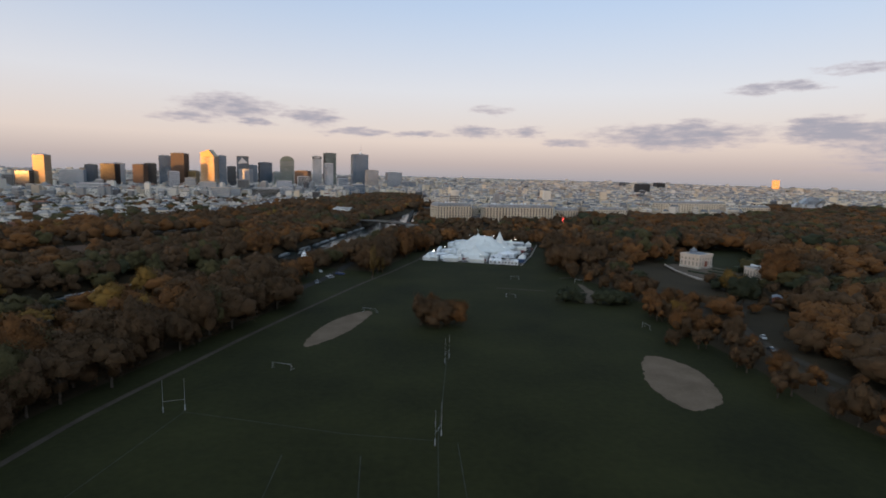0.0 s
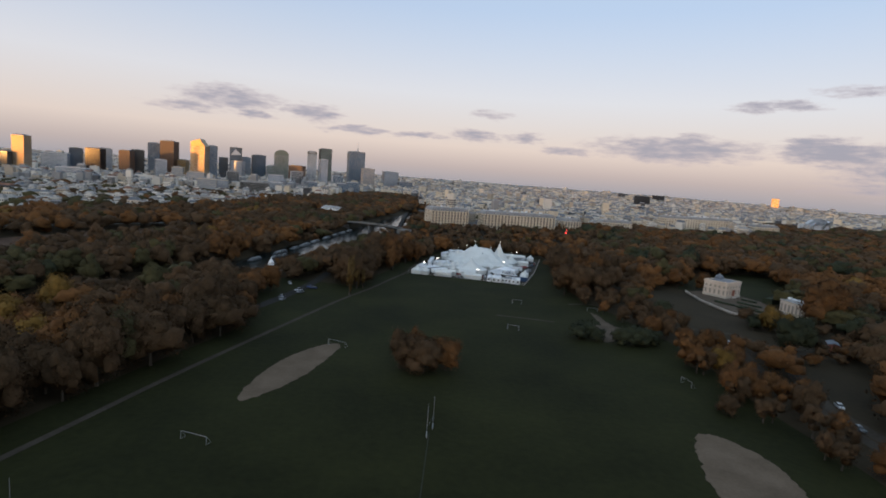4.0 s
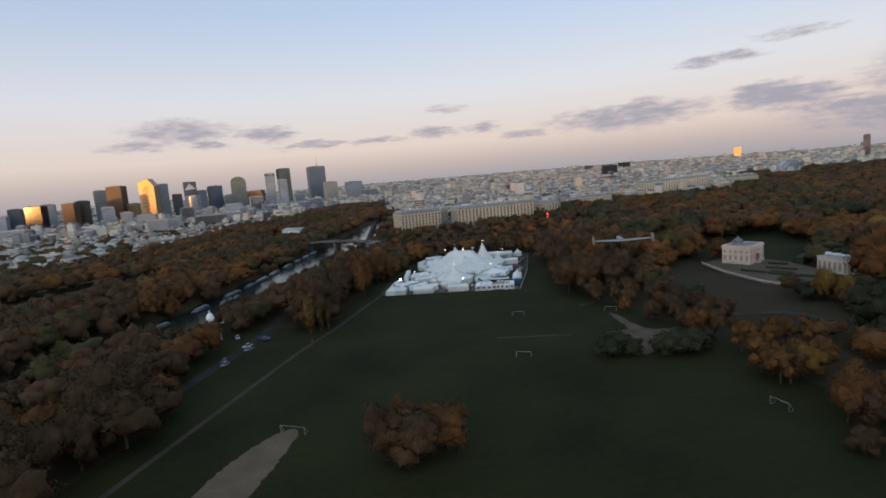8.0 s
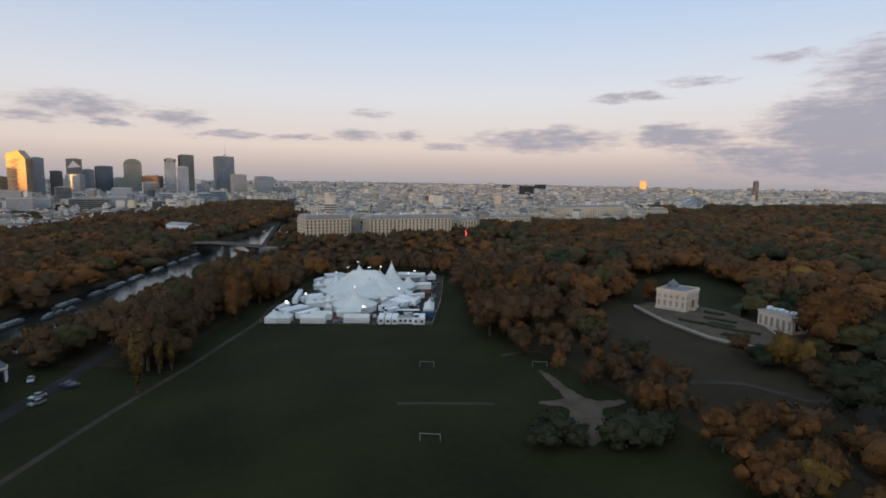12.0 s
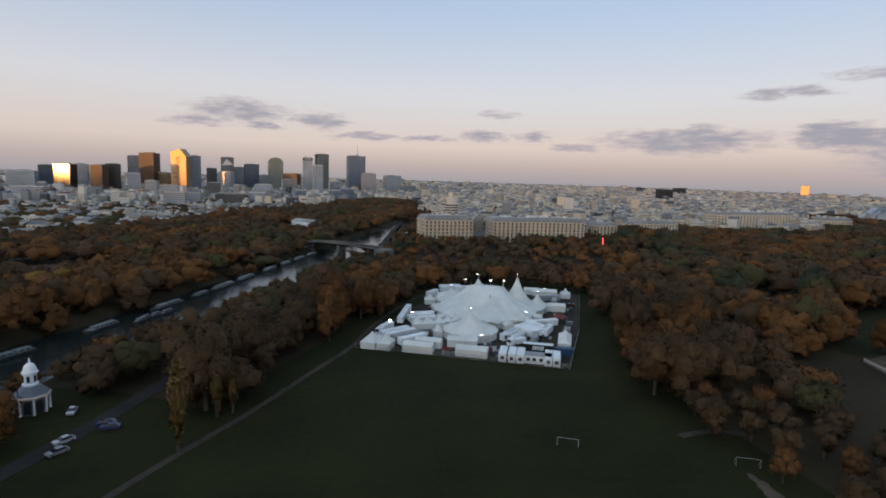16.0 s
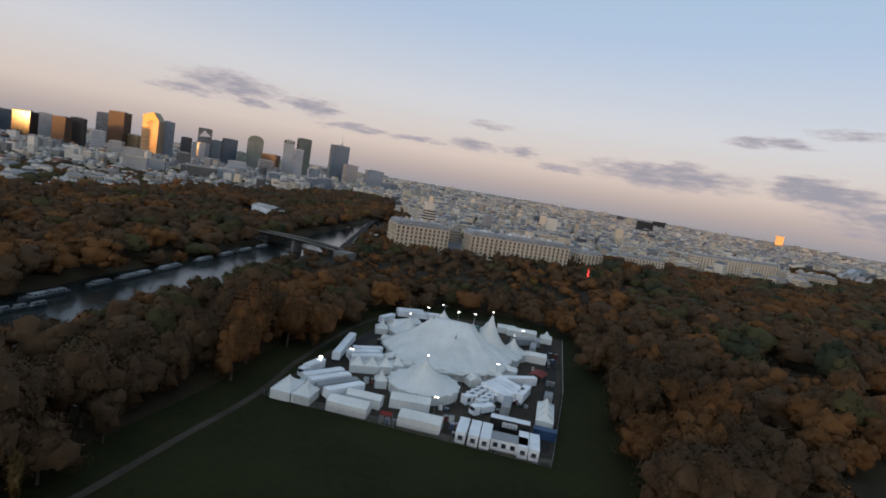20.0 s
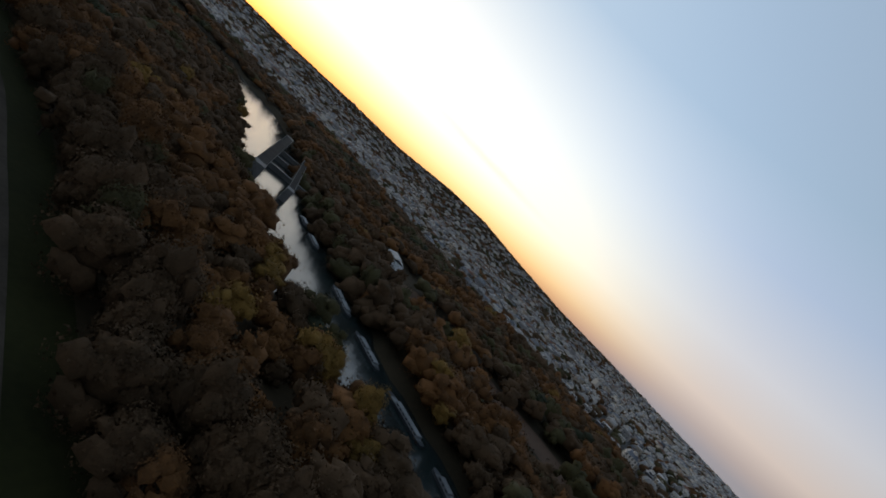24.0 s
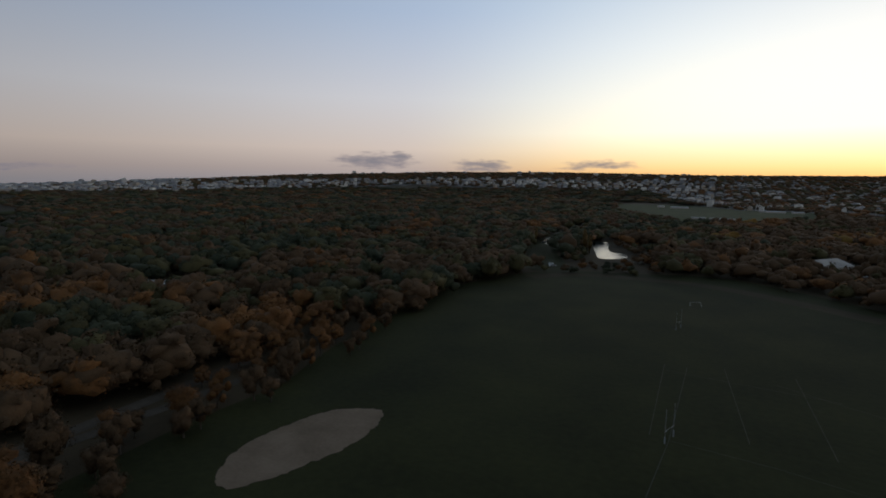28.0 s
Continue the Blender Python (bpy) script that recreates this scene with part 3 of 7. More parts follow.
def plant(kind, x, y, scale, turn, narrow=False, z=0.0, low=False, wide=1.0, bare=False):
    """One tree, with its trunk and its crown."""
    shape = "narrow" if narrow else "low" if low else "bare" if bare else rng_plant.integers(0, 3)
    key = (kind, shape)
    if key not in PROTOS:
        seed = 50 + len(PROTOS)
        if narrow:
            PROTOS[key] = tree_proto(kind, seed, 20, 1.9, 900, 0.7, True)
        elif bare:
            PROTOS[key] = tree_proto(kind, seed, 15, 5.8, 1700, 0.4, bare=True)
        elif low:
            PROTOS[key] = tree_proto(kind, seed, 4.5, 3.0, 400, 0.5)
        else:
            PROTOS[key] = tree_proto(kind, seed, (15, 17, 13)[shape], (6.2, 5.6, 6.8)[shape])
    tm, cm = PROTOS[key]
    words = TREE_WORDS[kind] if not narrow else "tall columnar poplar with thinning golden-brown leaves"
    if bare:
        words = "slender half-bare tree with a few dull autumn leaves"
    if low:
        words = "low dark rounded shrub on the grass"
    ob = thing("shrub" if low else "poplar" if narrow else "tree", words, "shrub" if low else "tree", x, y, z, turn, "shrubs by the sand" if low else "park trees")
    ob.scale = (scale * wide, scale * wide, scale)
    part("trunk", tm, None, ob)
    part("crown", cm, None, ob)
    return ob


rng_plant = np.random.default_rng(11)


def near_trees():
    gap = 9.6
    gx, gy = np.meshgrid(np.arange(-160, 190, gap), np.arange(20, 470, gap))
    x = (gx + rng_plant.uniform(-0.42, 0.42, gx.shape) * gap).ravel()
    y = (gy + rng_plant.uniform(-0.42, 0.42, gx.shape) * gap).ravel()
    ok = clear_of(x, y, 2.5) & single_zone(x, y)
    for a, b in zip(x[ok], y[ok]):
        thin = rng_plant.uniform() < (0.8 if a > 60 and b < 345 else 0.2)
        size = 0.62 * rng_plant.uniform(0.7, 1.15) if a > 60 and b < 345 else rng_plant.uniform(0.72, 1.28)
        kind = KINDS[species(rng_plant, a, b)]
        plant({"green": "brown", "yellow": "rust", "olive": "rust"}.get(kind, kind) if a > 60 and b < 345 else kind, a, b, size * float(bank_height(a, b)), rng_plant.uniform(0, 360), bare=bool(thin))


def low_wood(x, y):
    """Where the wood is kept low: below the terrace, so that the villa looks out over it, and on the field's rim."""
    return inside([(108, 250), (150, 240), (205, 270), (212, 306), (172, 318), (166, 400), (140, 410), (112, 330)], x, y)


def bank_height(x, y):
    """Trees are lower beside the water."""
    low = np.clip(0.38 + 0.62 * (near_line(NEAR_BANK, x, y) - 8) / 26, 0.38, 1)
    front = inside([(-30, 560), (5, 540), (130, 570), (220, 640), (220, 790), (-5, 790), (-40, 700)], x, y)
    pond_side = inside([(40, -310), (115, -310), (105, -100), (30, -115)], x, y)
    return np.where((y > 330) & (y < 740) & (x > -100), low, np.where(y < 130, np.maximum(low, 0.72), 1)) * np.where(front, 0.62, 1) * np.where(pond_side, 0.4, 1)


def far_woods():
    rng = np.random.default_rng(4)
    V, F, N, M, T = [], [], [], [], []
    base = 0
    for lo, hi, gap, clumps, level, leaves, size in ((0, 240, 9.4, 12, 1, 330, 0.72), (240, 340, 10.0, 9, 1, 170, 0.9), (340, 600, 11.5, 4, 1, 40, 1.4), (600, 1000, 15, 3, 1, 12, 2.2), (1000, 1600, 22, 2, 1, 5, 3.8), (1600, 2700, 36, 1, 1, 2, 5.5)):
        k = np.arange(-int(hi / gap) - 1, int(hi / gap) + 2) * gap
        gx, gy = [q.ravel() for q in np.meshgrid(k, k)]
        x, y = gx + rng.uniform(-0.45, 0.45, gx.shape) * gap, gy + 250 + rng.uniform(-0.45, 0.45, gx.shape) * gap
        r = np.hypot(x, y - 250)
        ok = (r >= lo) & (r < hi)
        x, y = x[ok], y[ok]
        ok = clear_of(x, y)
        # the eastern woods, which the flight keeps behind it, stand thinner
        az = np.degrees(np.arctan2(20 - x, y - 258))
        ok &= ~((az > -116) & (az < -64) & (np.hypot(x - 20, y - 258) > 240)) | (rng.uniform(size=x.shape) < 0.25)
        if lo == 0:
            ok &= ~single_zone(x, y)
        x, y = x[ok], y[ok]
        n = len(x)
        stand = np.array([noise.noise(Vector((a * 0.006, b * 0.006, 3.0))) for a, b in zip(x, y)])
        h = (rng.uniform(9.5, 16.5, n) + 7 * stand) * np.where(low_wood(x, y), 0.55, 1) * bank_height(x, y)
        R = gap * rng.uniform(0.55, 1.02, n) * np.clip(h / 12.5, 0.5, 1.1)
        v, f, nn, own, many = crowns(rng, n, R, h, clumps, level, leaves, size, 0.05, 1.0, 0.74)
        v += np.stack([x, y, ground_height(x, y)], 1)[many]
        kind = np.array([species(rng, a, b) for a, b in zip(x, y)])
        tone = rng.uniform(-0.16, 0.2, n)
        V.append(v), F.append(f + base), N.append(nn), M.append(kind[own]), T.append(tone[own] + rng.uniform(-0.12, 0.12, len(own)))
        base += len(v)
    me = mesh_of("woods", np.concatenate(V), np.concatenate(F), [LEAVES[k] for k in KINDS], np.concatenate(M), True, np.concatenate(T), np.concatenate(N))
    tagged(new("woods", me), "dense autumn woods in rust, brown and olive", "woods", kind="stuff")


near_trees()
for x, y, s in ((-31, 320, 1.0), (-29.5, 337, 0.75), (-26.5, 339.5, 0.55), (161, -280, 0.85), (101, -232, 1.1), (96, -228, 0.9)):
    plant("gold", x, y, s, 40 * x, True)
# the clump in the middle of the field, and lone small trees
for kind, x, y, s in (("brown", -1, 218, 0.75), ("rust", 3.5, 222, 0.72), ("brown", 6.5, 215, 0.85), ("rust", 10, 221, 0.7), ("rust", 13.5, 219, 0.78), ("brown", 4, 218, 0.85), ("brown", 94, 196, 0.45), ("brown", 103, 205, 0.4)):
    plant(kind, x, y, s, 77 * x)
for x, y, s in ((70.5, 265, 1.4), (74.5, 268, 1.6), (78, 264.5, 1.2), (87.5, 262, 1.5), (91.5, 261.5, 1.8), (96, 262, 1.7), (100.5, 264, 1.4)):
    plant("green", x, y, s, 31 * x, low=True)
# marked trees of the park
plant("rust", 213, 316, 1.45, 20, wide=1.45)
plant("brown", 232, 322, 1.1, 80)
plant("yellow", 173, 299, 0.75, 20)
plant("yellow", 179, 296, 0.7, 120)
plant("rust", 124, 296, 0.62, 50)
plant("green", 160, 262, 1.0, 50, wide=1.35)
plant("green", 166, 300, 0.5, 50)
plant("green", 170, 305, 0.55, 150)
plant("rust", 118, 254, 0.6, 10)
plant("yellow", 112, 232, 0.62, 10)
plant("rust", 196, 404, 0.9, 10)
plant("yellow", -132, 231, 0.85, 10)
plant("yellow", -128, 249, 0.95, 60)
plant("yellow", -121, 258, 0.8, 200)
plant("rust", -70, 318, 0.9, 60)
far_woods()

# ---- circus ----
CANVAS = mat("white_canvas", (0.50, 0.505, 0.485), (0.64, 0.645, 0.62), 0.6, scale=0.12, fine=1.2, bump=0.1)
WHITE_PANEL = mat("white_panel", (0.56, 0.58, 0.60), (0.74, 0.76, 0.78), 0.45, scale=0.2, fine=2.0, obj=0.2)
GREY_PANEL = mat("grey_panel", (0.16, 0.17, 0.18), (0.26, 0.27, 0.28), 0.5, scale=0.2, fine=2.0, obj=0.2)
DARK = mat("dark_rubber", (0.012, 0.012, 0.013), (0.03, 0.03, 0.03), 0.8, scale=1.0, fine=4.0)
STEEL = mat("galvanised_steel", (0.25, 0.26, 0.27), (0.4, 0.41, 0.42), 0.4, 0.7, scale=0.5, fine=5.0)
BLUE_PAINT = mat("blue_paint", (0.012, 0.035, 0.085), (0.025, 0.06, 0.13), 0.5, scale=0.3, fine=2.0)
PANE = plain("dark_pane", (0.02, 0.024, 0.03), 0.08)
LAMP = plain("lit_lamp", (1, 0.95, 0.85), 0.3, 0, 1.6, (1.0, 0.93, 0.82))
AMBER_LAMP = plain("amber_lamp", (0.8, 0.4, 0.1), 0.3, 0, 0.55, (1.0, 0.42, 0.10))
RED_LAMP = plain("red_lamp", (0.6, 0.02, 0.02), 0.3, 0, 0.7, (1.0, 0.06, 0.05))
RED_CLOTH = mat("red_paint", (0.10, 0.012, 0.010), (0.19, 0.022, 0.016), 0.7, scale=0.4, fine=3.0)
BLACK_SIGN = mat("black_vinyl", (0.008, 0.008, 0.009), (0.018, 0.018, 0.02), 0.4, scale=0.5, fine=3.0)

sheet("circus_ground", SITE, 0.10, DIRT, "trodden earth of the circus ground", "ground")
ribbon("circus_lane", rounded([(2, 398), (8, 424), (18, 458), (30, 488), (48, 500), (76, 502), (94, 494), (88, 455), (76, 412), (68, 384)], 6), 4.0, 0.13, ASPHALT, "grey service lane round the circus", "lane")


def swag(base_r, eave, peak, n, sag, cx=0.0, cy=0.0, rim=0.0, sq=1.0, rows=9, power=1.0):
    """Rings of a tent roof that sweeps up to a point, dipping between its radial cables."""
    out = []
    for k in range(rows):
        t = k / (rows - 1)
        r = base_r * (1 - t) ** 1.0 + 0.25 * t
        z = eave + (peak - eave) * (t * (1 - sag) + sag * t ** 3.2)
        ring = []
        for i in range(n):
            a = 2 * math.pi * i / n
            edge = 1 - 0.05 * (1 - t) * (i % 2)
            ring.append((cx + r * edge * math.cos(a), cy + r * edge * math.sin(a) * sq, z - rim * (1 - t) * (i % 2)))
        out.append(ring)
    return out


def pole_mesh(h, r=0.12, n=8):
    bm = bmesh.new()
    bm_ring(bm, [circle(r, 0, n), circle(r * 0.7, h, n)])
    return finish("mast", bm, STEEL)


def big_top():
    t = thing("big_top", "large white circus big top with a flat ridge and mast spikes", "circus tent", 47.5, 446.5)
    # the roof sweeps up from a round eave to a short ridge, with spikes where the masts push it up
    spikes = [(-2.5, 12.0, 15.8, 2.4), (-6.5, 6.0, 12.6, 1.6), (8.6, 8.0, 12.8, 1.5), (1.5, -4.5, 9.6, 1.8), (-15.5, 3.0, 7.4, 2.2), (16.5, 1.0, 7.2, 2.2)]
    R, n, m = 22.6, 96, 26
    rows = []
    for k in range(m):
        f = k / (m - 1)
        ring = []
        for i in range(n):
            a = 2 * math.pi * i / n
            lobe = 1 + 0.035 * math.cos(8 * a)
            x = R * 1.02 * lobe * math.cos(a) * (1 - f) + f * 6.4 * max(-1, min(1, 1.6 * math.cos(a)))
            y = R * lobe * math.sin(a) * (1 - f) + f * (6.8 + 1.2 * math.sin(a))
            z = 3.3 + 8.9 * (1 - (1 - f) ** 1.25) - 1.5 * math.sin(math.pi * f)
            for mx, my, top, wide in spikes:
                d = math.hypot(x - mx, y - my)
                z += max(0.0, top - z) * math.exp(-(d / wide) ** 0.9)
            panel = abs(math.sin(a * 12))
            ring.append((x, y, z - 0.34 * panel * (1 - f) - 0.5 * panel * (1 - f) ** 8))
        rows.append(ring)
    bm = bmesh.new()
    bm_ring(bm, rows)
    part("roof", bm, CANVAS, t, smooth=True)
    bm = bmesh.new()
    bm_ring(bm, [[(R * 0.965 * (1 + 0.014 * (i % 2)) * math.cos(2 * math.pi * i / 96), R * 0.945 * (1 + 0.014 * (i % 2)) * math.sin(2 * math.pi * i / 96), z) for i in range(96)] for z in (0, 3.3)], cap=False)
    part("side_wall", bm, CANVAS, t, "pleated white canvas wall")
    for mx, my, top, wide in spikes[:4]:
        mast = part("mast", pole_mesh(top + 1.4, 0.16), None, t, m=pose(mx, my, 0))
        if top > 14:
            bm = bmesh.new()
            bm_box(bm, -0.9, -0.06, top + 0.9, 0.9, 0.06, top + 1.05)
            part("crossarm", bm, STEEL, mast)
            bm = bmesh.new()
            bm_box(bm, -0.85, -0.12, top + 1.05, -0.6, 0.12, top + 1.3)
            part("flood_lamp", bm, LAMP, mast, "lit white flood lamp")
        else:
            bm = bmesh.new()
            bm_ring(bm, [circle(0.3, top - 0.2, 10), circle(0.16, top + 0.7, 10)])
            part("mast_collar", bm, GREY_PANEL, mast)
    # ridge cable between the two ridge masts
    bm = bmesh.new()
    bm_box(bm, -6.5, 6.9, 12.0, 8.6, 7.1, 12.2)
    part("ridge_truss", bm, GREY_PANEL, t, "pale truss along the ridge")
    # guy poles round the edge, with their stays
    pm = pole_mesh(4.2, 0.07, 6)
    for i in range(24):
        a = 2 * math.pi * (i + 0.5) / 24
        part("side_pole", pm, None, t, m=pose(R * 1.04 * math.cos(a), R * 1.02 * math.sin(a), 0))
    # low canvas porches that fan out below the eave
    for a in (-150, -118, -72, -45, -20, 160):
        bm = bmesh.new()
        prof = [(-2.6, 2.6), (0, 3.7), (2.6, 2.6), (2.5, 0), (-2.5, 0)]
        bm_ring(bm, [[(R * 0.9, u, z) for u, z in prof], [(R * 1.13, u * 0.8, z * 0.86) for u, z in prof]])
        part("porch", bm, CANVAS, t, m=pose(0, 0, 0, 0, 0, a))
    return t


def round_tent(x, y, r, eave, peak, label, turn=0.0, sag=0.55, name="entrance_tent"):
    t = thing(name, label, "tent", x, y, 0, turn)
    bm = bmesh.new()
    bm_ring(bm, swag(r, eave, peak, 32, sag, rim=0.35, rows=14), cap=False)
    part("roof", bm, CANVAS, t, smooth=True)
    bm = bmesh.new()
    bm_ring(bm, [circle(r * 0.95, 0, 32), circle(r * 0.95, eave, 32)], cap=False)
    part("side_wall", bm, CANVAS, t)
    mast = part("mast", pole_mesh(peak + 1.3, 0.12), None, t)
    bm = bmesh.new()
    bm_ring(bm, [circle(0.14, peak + 1.3, 8), circle(0.14, peak + 1.6, 8)])
    part("lamp_head", bm, LAMP, mast)
    pm = pole_mesh(eave + 0.6, 0.06, 6)
    for i in range(16):
        a = 2 * math.pi * (i + 0.5) / 16
        part("side_pole", pm, None, t, m=pose(r * 1.03 * math.cos(a), r * 1.03 * math.sin(a), 0))
    return t


def pagoda(x, y, w, turn, d=None, eave=2.6, peak=5.4, words="white pagoda tent with a pointed roof"):
    d = d or w
    t = thing("pagoda_tent", words, "tent", x, y, 0, turn, "pagoda tents")
    bm = bmesh.new()
    rings = []
    for k in range(8):
        f = k / 7
        s = (1 - f) ** 1.0
        z = eave + (peak - eave) * (0.42 * f + 0.58 * f ** 3)
        hw, hd = w / 2 * s + 0.06, d / 2 * s + 0.06
        rings.append([(-hw, -hd, z), (0, -hd * 0.98, z - 0.1 * s), (hw, -hd, z), (hw * 0.98, 0, z - 0.1 * s), (hw, hd, z), (0, hd * 0.98, z - 0.1 * s), (-hw, hd, z), (-hw * 0.98, 0, z - 0.1 * s)])
    bm_ring(bm, rings)
    part("roof", bm, CANVAS, t)
    bm = bmesh.new()
    bm_box(bm, -w / 2 + 0.06, -d / 2 + 0.06, 0, w / 2 - 0.06, d / 2 - 0.06, eave)
    part("side_wall", bm, CANVAS, t)
    bm = bmesh.new()
    bm_box(bm, -w / 2, -d / 2 - 0.02, eave - 0.3, w / 2, d / 2 + 0.02, eave + 0.02)
    part("valance", bm, WHITE_PANEL, t)
    return t


def hall_tent(x, y, ln, w, turn, eave=2.7, ridge=3.7, words="long white frame tent with a shallow ridge"):
    t = thing("frame_tent", words, "tent", x, y, 0, turn)
    bm = bmesh.new()
    prof = [(-w / 2 - 0.15, eave), (0, ridge), (w / 2 + 0.15, eave), (w / 2 + 0.15, eave - 0.25), (0, ridge - 0.2), (-w / 2 - 0.15, eave - 0.25)]
    bm_ring(bm, [[(-ln / 2 - 0.1, a, z) for a, z in prof], [(ln / 2 + 0.1, a, z) for a, z in prof]])
    part("roof", bm, CANVAS, t)
    bm = bmesh.new()
    prof = [(-w / 2, 0), (-w / 2, eave - 0.1), (0, ridge - 0.12), (w / 2, eave - 0.1), (w / 2, 0)]
    bm_ring(bm, [[(-ln / 2, a, z) for a, z in prof], [(ln / 2, a, z) for a, z in prof]])
    part("side_wall", bm, CANVAS, t)
    for i in range(int(ln // 2.5) + 1):
        bm = bmesh.new()
        xx = -ln / 2 + i * ln / int(ln // 2.5)
        bm_box(bm, xx - 0.05, -w / 2 - 0.03, 0, xx + 0.05, -w / 2 + 0.03, eave)
        part("frame_post", bm, WHITE_PANEL, t)
    return t


WHEEL = finish("wheel", (lambda b: (bm_ring(b, [circle(0.42, -0.14, 14), circle(0.5, -0.1, 14), circle(0.5, 0.1, 14), circle(0.42, 0.14, 14)]), b)[1])(bmesh.new()), DARK)


def trailer(x, y, ln, turn, w=2.5, h=2.7, material=None, words="long white box trailer parked on the circus ground", cab=False, lit=False):
    """A box trailer: body with a rounded roof edge, chassis, wheels, rear doors, and a tractor where it has one."""
    t = thing("box_trailer", words, "trailer", x, y, 0, turn, "circus trailers")
    bm = bmesh.new()
    prof = [(-w / 2, 0.9), (-w / 2, h + 0.65), (-w / 2 + 0.18, h + 0.82), (w / 2 - 0.18, h + 0.82), (w / 2, h + 0.65), (w / 2, 0.9)]
    bm_ring(bm, [[(-ln / 2, a, z) for a, z in prof], [(ln / 2, a, z) for a, z in prof]])
    part("body", bm, material or WHITE_PANEL, t)
    bm = bmesh.new()
    bm_box(bm, -ln / 2 + 0.3, -w / 2 + 0.25, 0.55, ln / 2 - 0.3, w / 2 - 0.25, 0.9)
    part("chassis", bm, DARK, t)
    for sx in (-ln / 2 + 1.5, -ln / 2 + 2.7, ln / 2 - 1.6):
        for sy in (-w / 2 + 0.2, w / 2 - 0.2):
            part("wheel", WHEEL, None, t, m=pose(sx, sy, 0.5, 90))
    for sy in (-0.58, 0.58):
        bm = bmesh.new()
        bm_box(bm, ln / 2, sy - 0.52, 1.0, ln / 2 + 0.05, sy + 0.52, h + 0.6)
        part("rear_door", bm, GREY_PANEL, t)
    if cab:
        bm = bmesh.new()
        prof = [(-ln / 2 - 2.6, 0.6), (-ln / 2 - 2.6, 1.7), (-ln / 2 - 2.35, 3.0), (-ln / 2 - 0.5, 3.1), (-ln / 2 - 0.5, 0.6)]
        bm_ring(bm, [[(a, -1.15, z) for a, z in prof], [(a, 1.15, z) for a, z in prof]])
        c = part("cab", bm, WHITE_PANEL, t)
        bm = bmesh.new()
        bm_box(bm, -ln / 2 - 2.62, -1.0, 1.75, -ln / 2 - 2.45, 1.0, 2.7)
        part("windscreen", bm, PANE, c)
    if lit:
        bm = bmesh.new()
        bm_box(bm, ln / 2 - 1.2, -0.5, h + 1.3, ln / 2 - 0.8, 0.5, h + 1.7)
        bm_box(bm, ln / 2 - 1.05, -0.05, h + 0.8, ln / 2 - 0.95, 0.05, h + 1.3)
        part("work_lamp", bm, LAMP, t, "lit work lamp on the roof")
    return t


def cabin(x, y, ln, w, turn, windows, h=2.9, roof=None, words="white site cabin with square windows"):
    """A flat-packed site cabin with framed windows on its front."""
    t = thing("site_cabin", words, "cabin", x, y, 0, turn, "site cabins")
    bm = bmesh.new()
    bm_box(bm, -ln / 2, -w / 2, 0.2, ln / 2, w / 2, h)
    part("body", bm, WHITE_PANEL, t)
    bm = bmesh.new()
    bm_box(bm, -ln / 2 - 0.05, -w / 2 - 0.05, h, ln / 2 + 0.05, w / 2 + 0.05, h + 0.18)
    part("roof", bm, roof or WHITE_PANEL, t)
    bm = bmesh.new()
    bm_box(bm, -ln / 2 + 0.1, -w / 2 + 0.1, 0, ln / 2 - 0.1, w / 2 - 0.1, 0.2)
    part("footing", bm, DARK, t)
    for wx in windows:
        bm = bmesh.new()
        bm_box(bm, wx - 0.62, -w / 2 - 0.05, 1.0, wx + 0.62, -w / 2 + 0.02, 2.2)
        f = part("window_frame", bm, GREY_PANEL, t)
        bm = bmesh.new()
        bm_box(bm, wx - 0.52, -w / 2 - 0.07, 1.1, wx + 0.52, -w / 2 + 0.0, 2.1)
        part("pane", bm, PANE, f)
    return t


def lamp_mast(x, y, h, words="slim mast with lit flood lamps"):
    t = thing("lamp_mast", words, "lamp", x, y, 0, 0, "lamp masts")
    part("pole", pole_mesh(h, 0.1), None, t)
    bm = bmesh.new()
    bm_box(bm, -0.8, -0.08, h - 0.1, 0.8, 0.08, h + 0.05)
    part("crossarm", bm, STEEL, t)
    for dx in (-0.35, 0.35):
        bm = bmesh.new()
        bm_box(bm, dx - 0.13, -0.15, h + 0.05, dx + 0.13, 0.1, h + 0.3)
        part("lamp_head", bm, LAMP, t, "lit white lamp")
    return t


big_top()
round_tent(38.5, 413.5, 11.2, 3.0, 9.6, "white round entrance tent with one mast")
round_tent(63.0, 456.0, 13.6, 3.0, 16.2, "white side tent sweeping up to a tall mast", 7, 0.82, "side_tent")
round_tent(32.6, 466.5, 7.6, 2.8, 8.4, "small white side tent with a pointed top", 3, 0.6, "side_tent")
round_tent(73.5, 460.0, 6.2, 2.8, 7.6, "small white side tent with a pointed top", 11, 0.6, "side_tent")
TURN = -12.5
pagoda(2.0, 398.2, 5.6, TURN, 9.5)
pagoda(7.2, 396.0, 5.0, TURN, 7.2)
for x, y, ln, mt, w in ((9.2, 409.5, 13, None, "long white box trailer in a parked row"), (11.6, 406.6, 13, None, "long white box trailer in a parked row"), (14.2, 403.4, 13, GREY_PANEL, "long grey box trailer in a parked row"), (16.5, 401.0, 12, None, "long white box trailer in a parked row")):
    trailer(x, y, ln, 48 - 7, material=mt, words=w)
trailer(5.5, 416, 8, 66, cab=True, lit=True, words="white lorry with a lit lamp on its roof")
trailer(11.5, 439, 24, 84, words="long white trailer beside the service lane")
hall_tent(19, 392.6, 10.6, 5.0, TURN)
hall_tent(22.5, 398.2, 9.5, 3.6, TURN)
hall_tent(34.8, 400.3, 10.8, 5.2, TURN + 8)
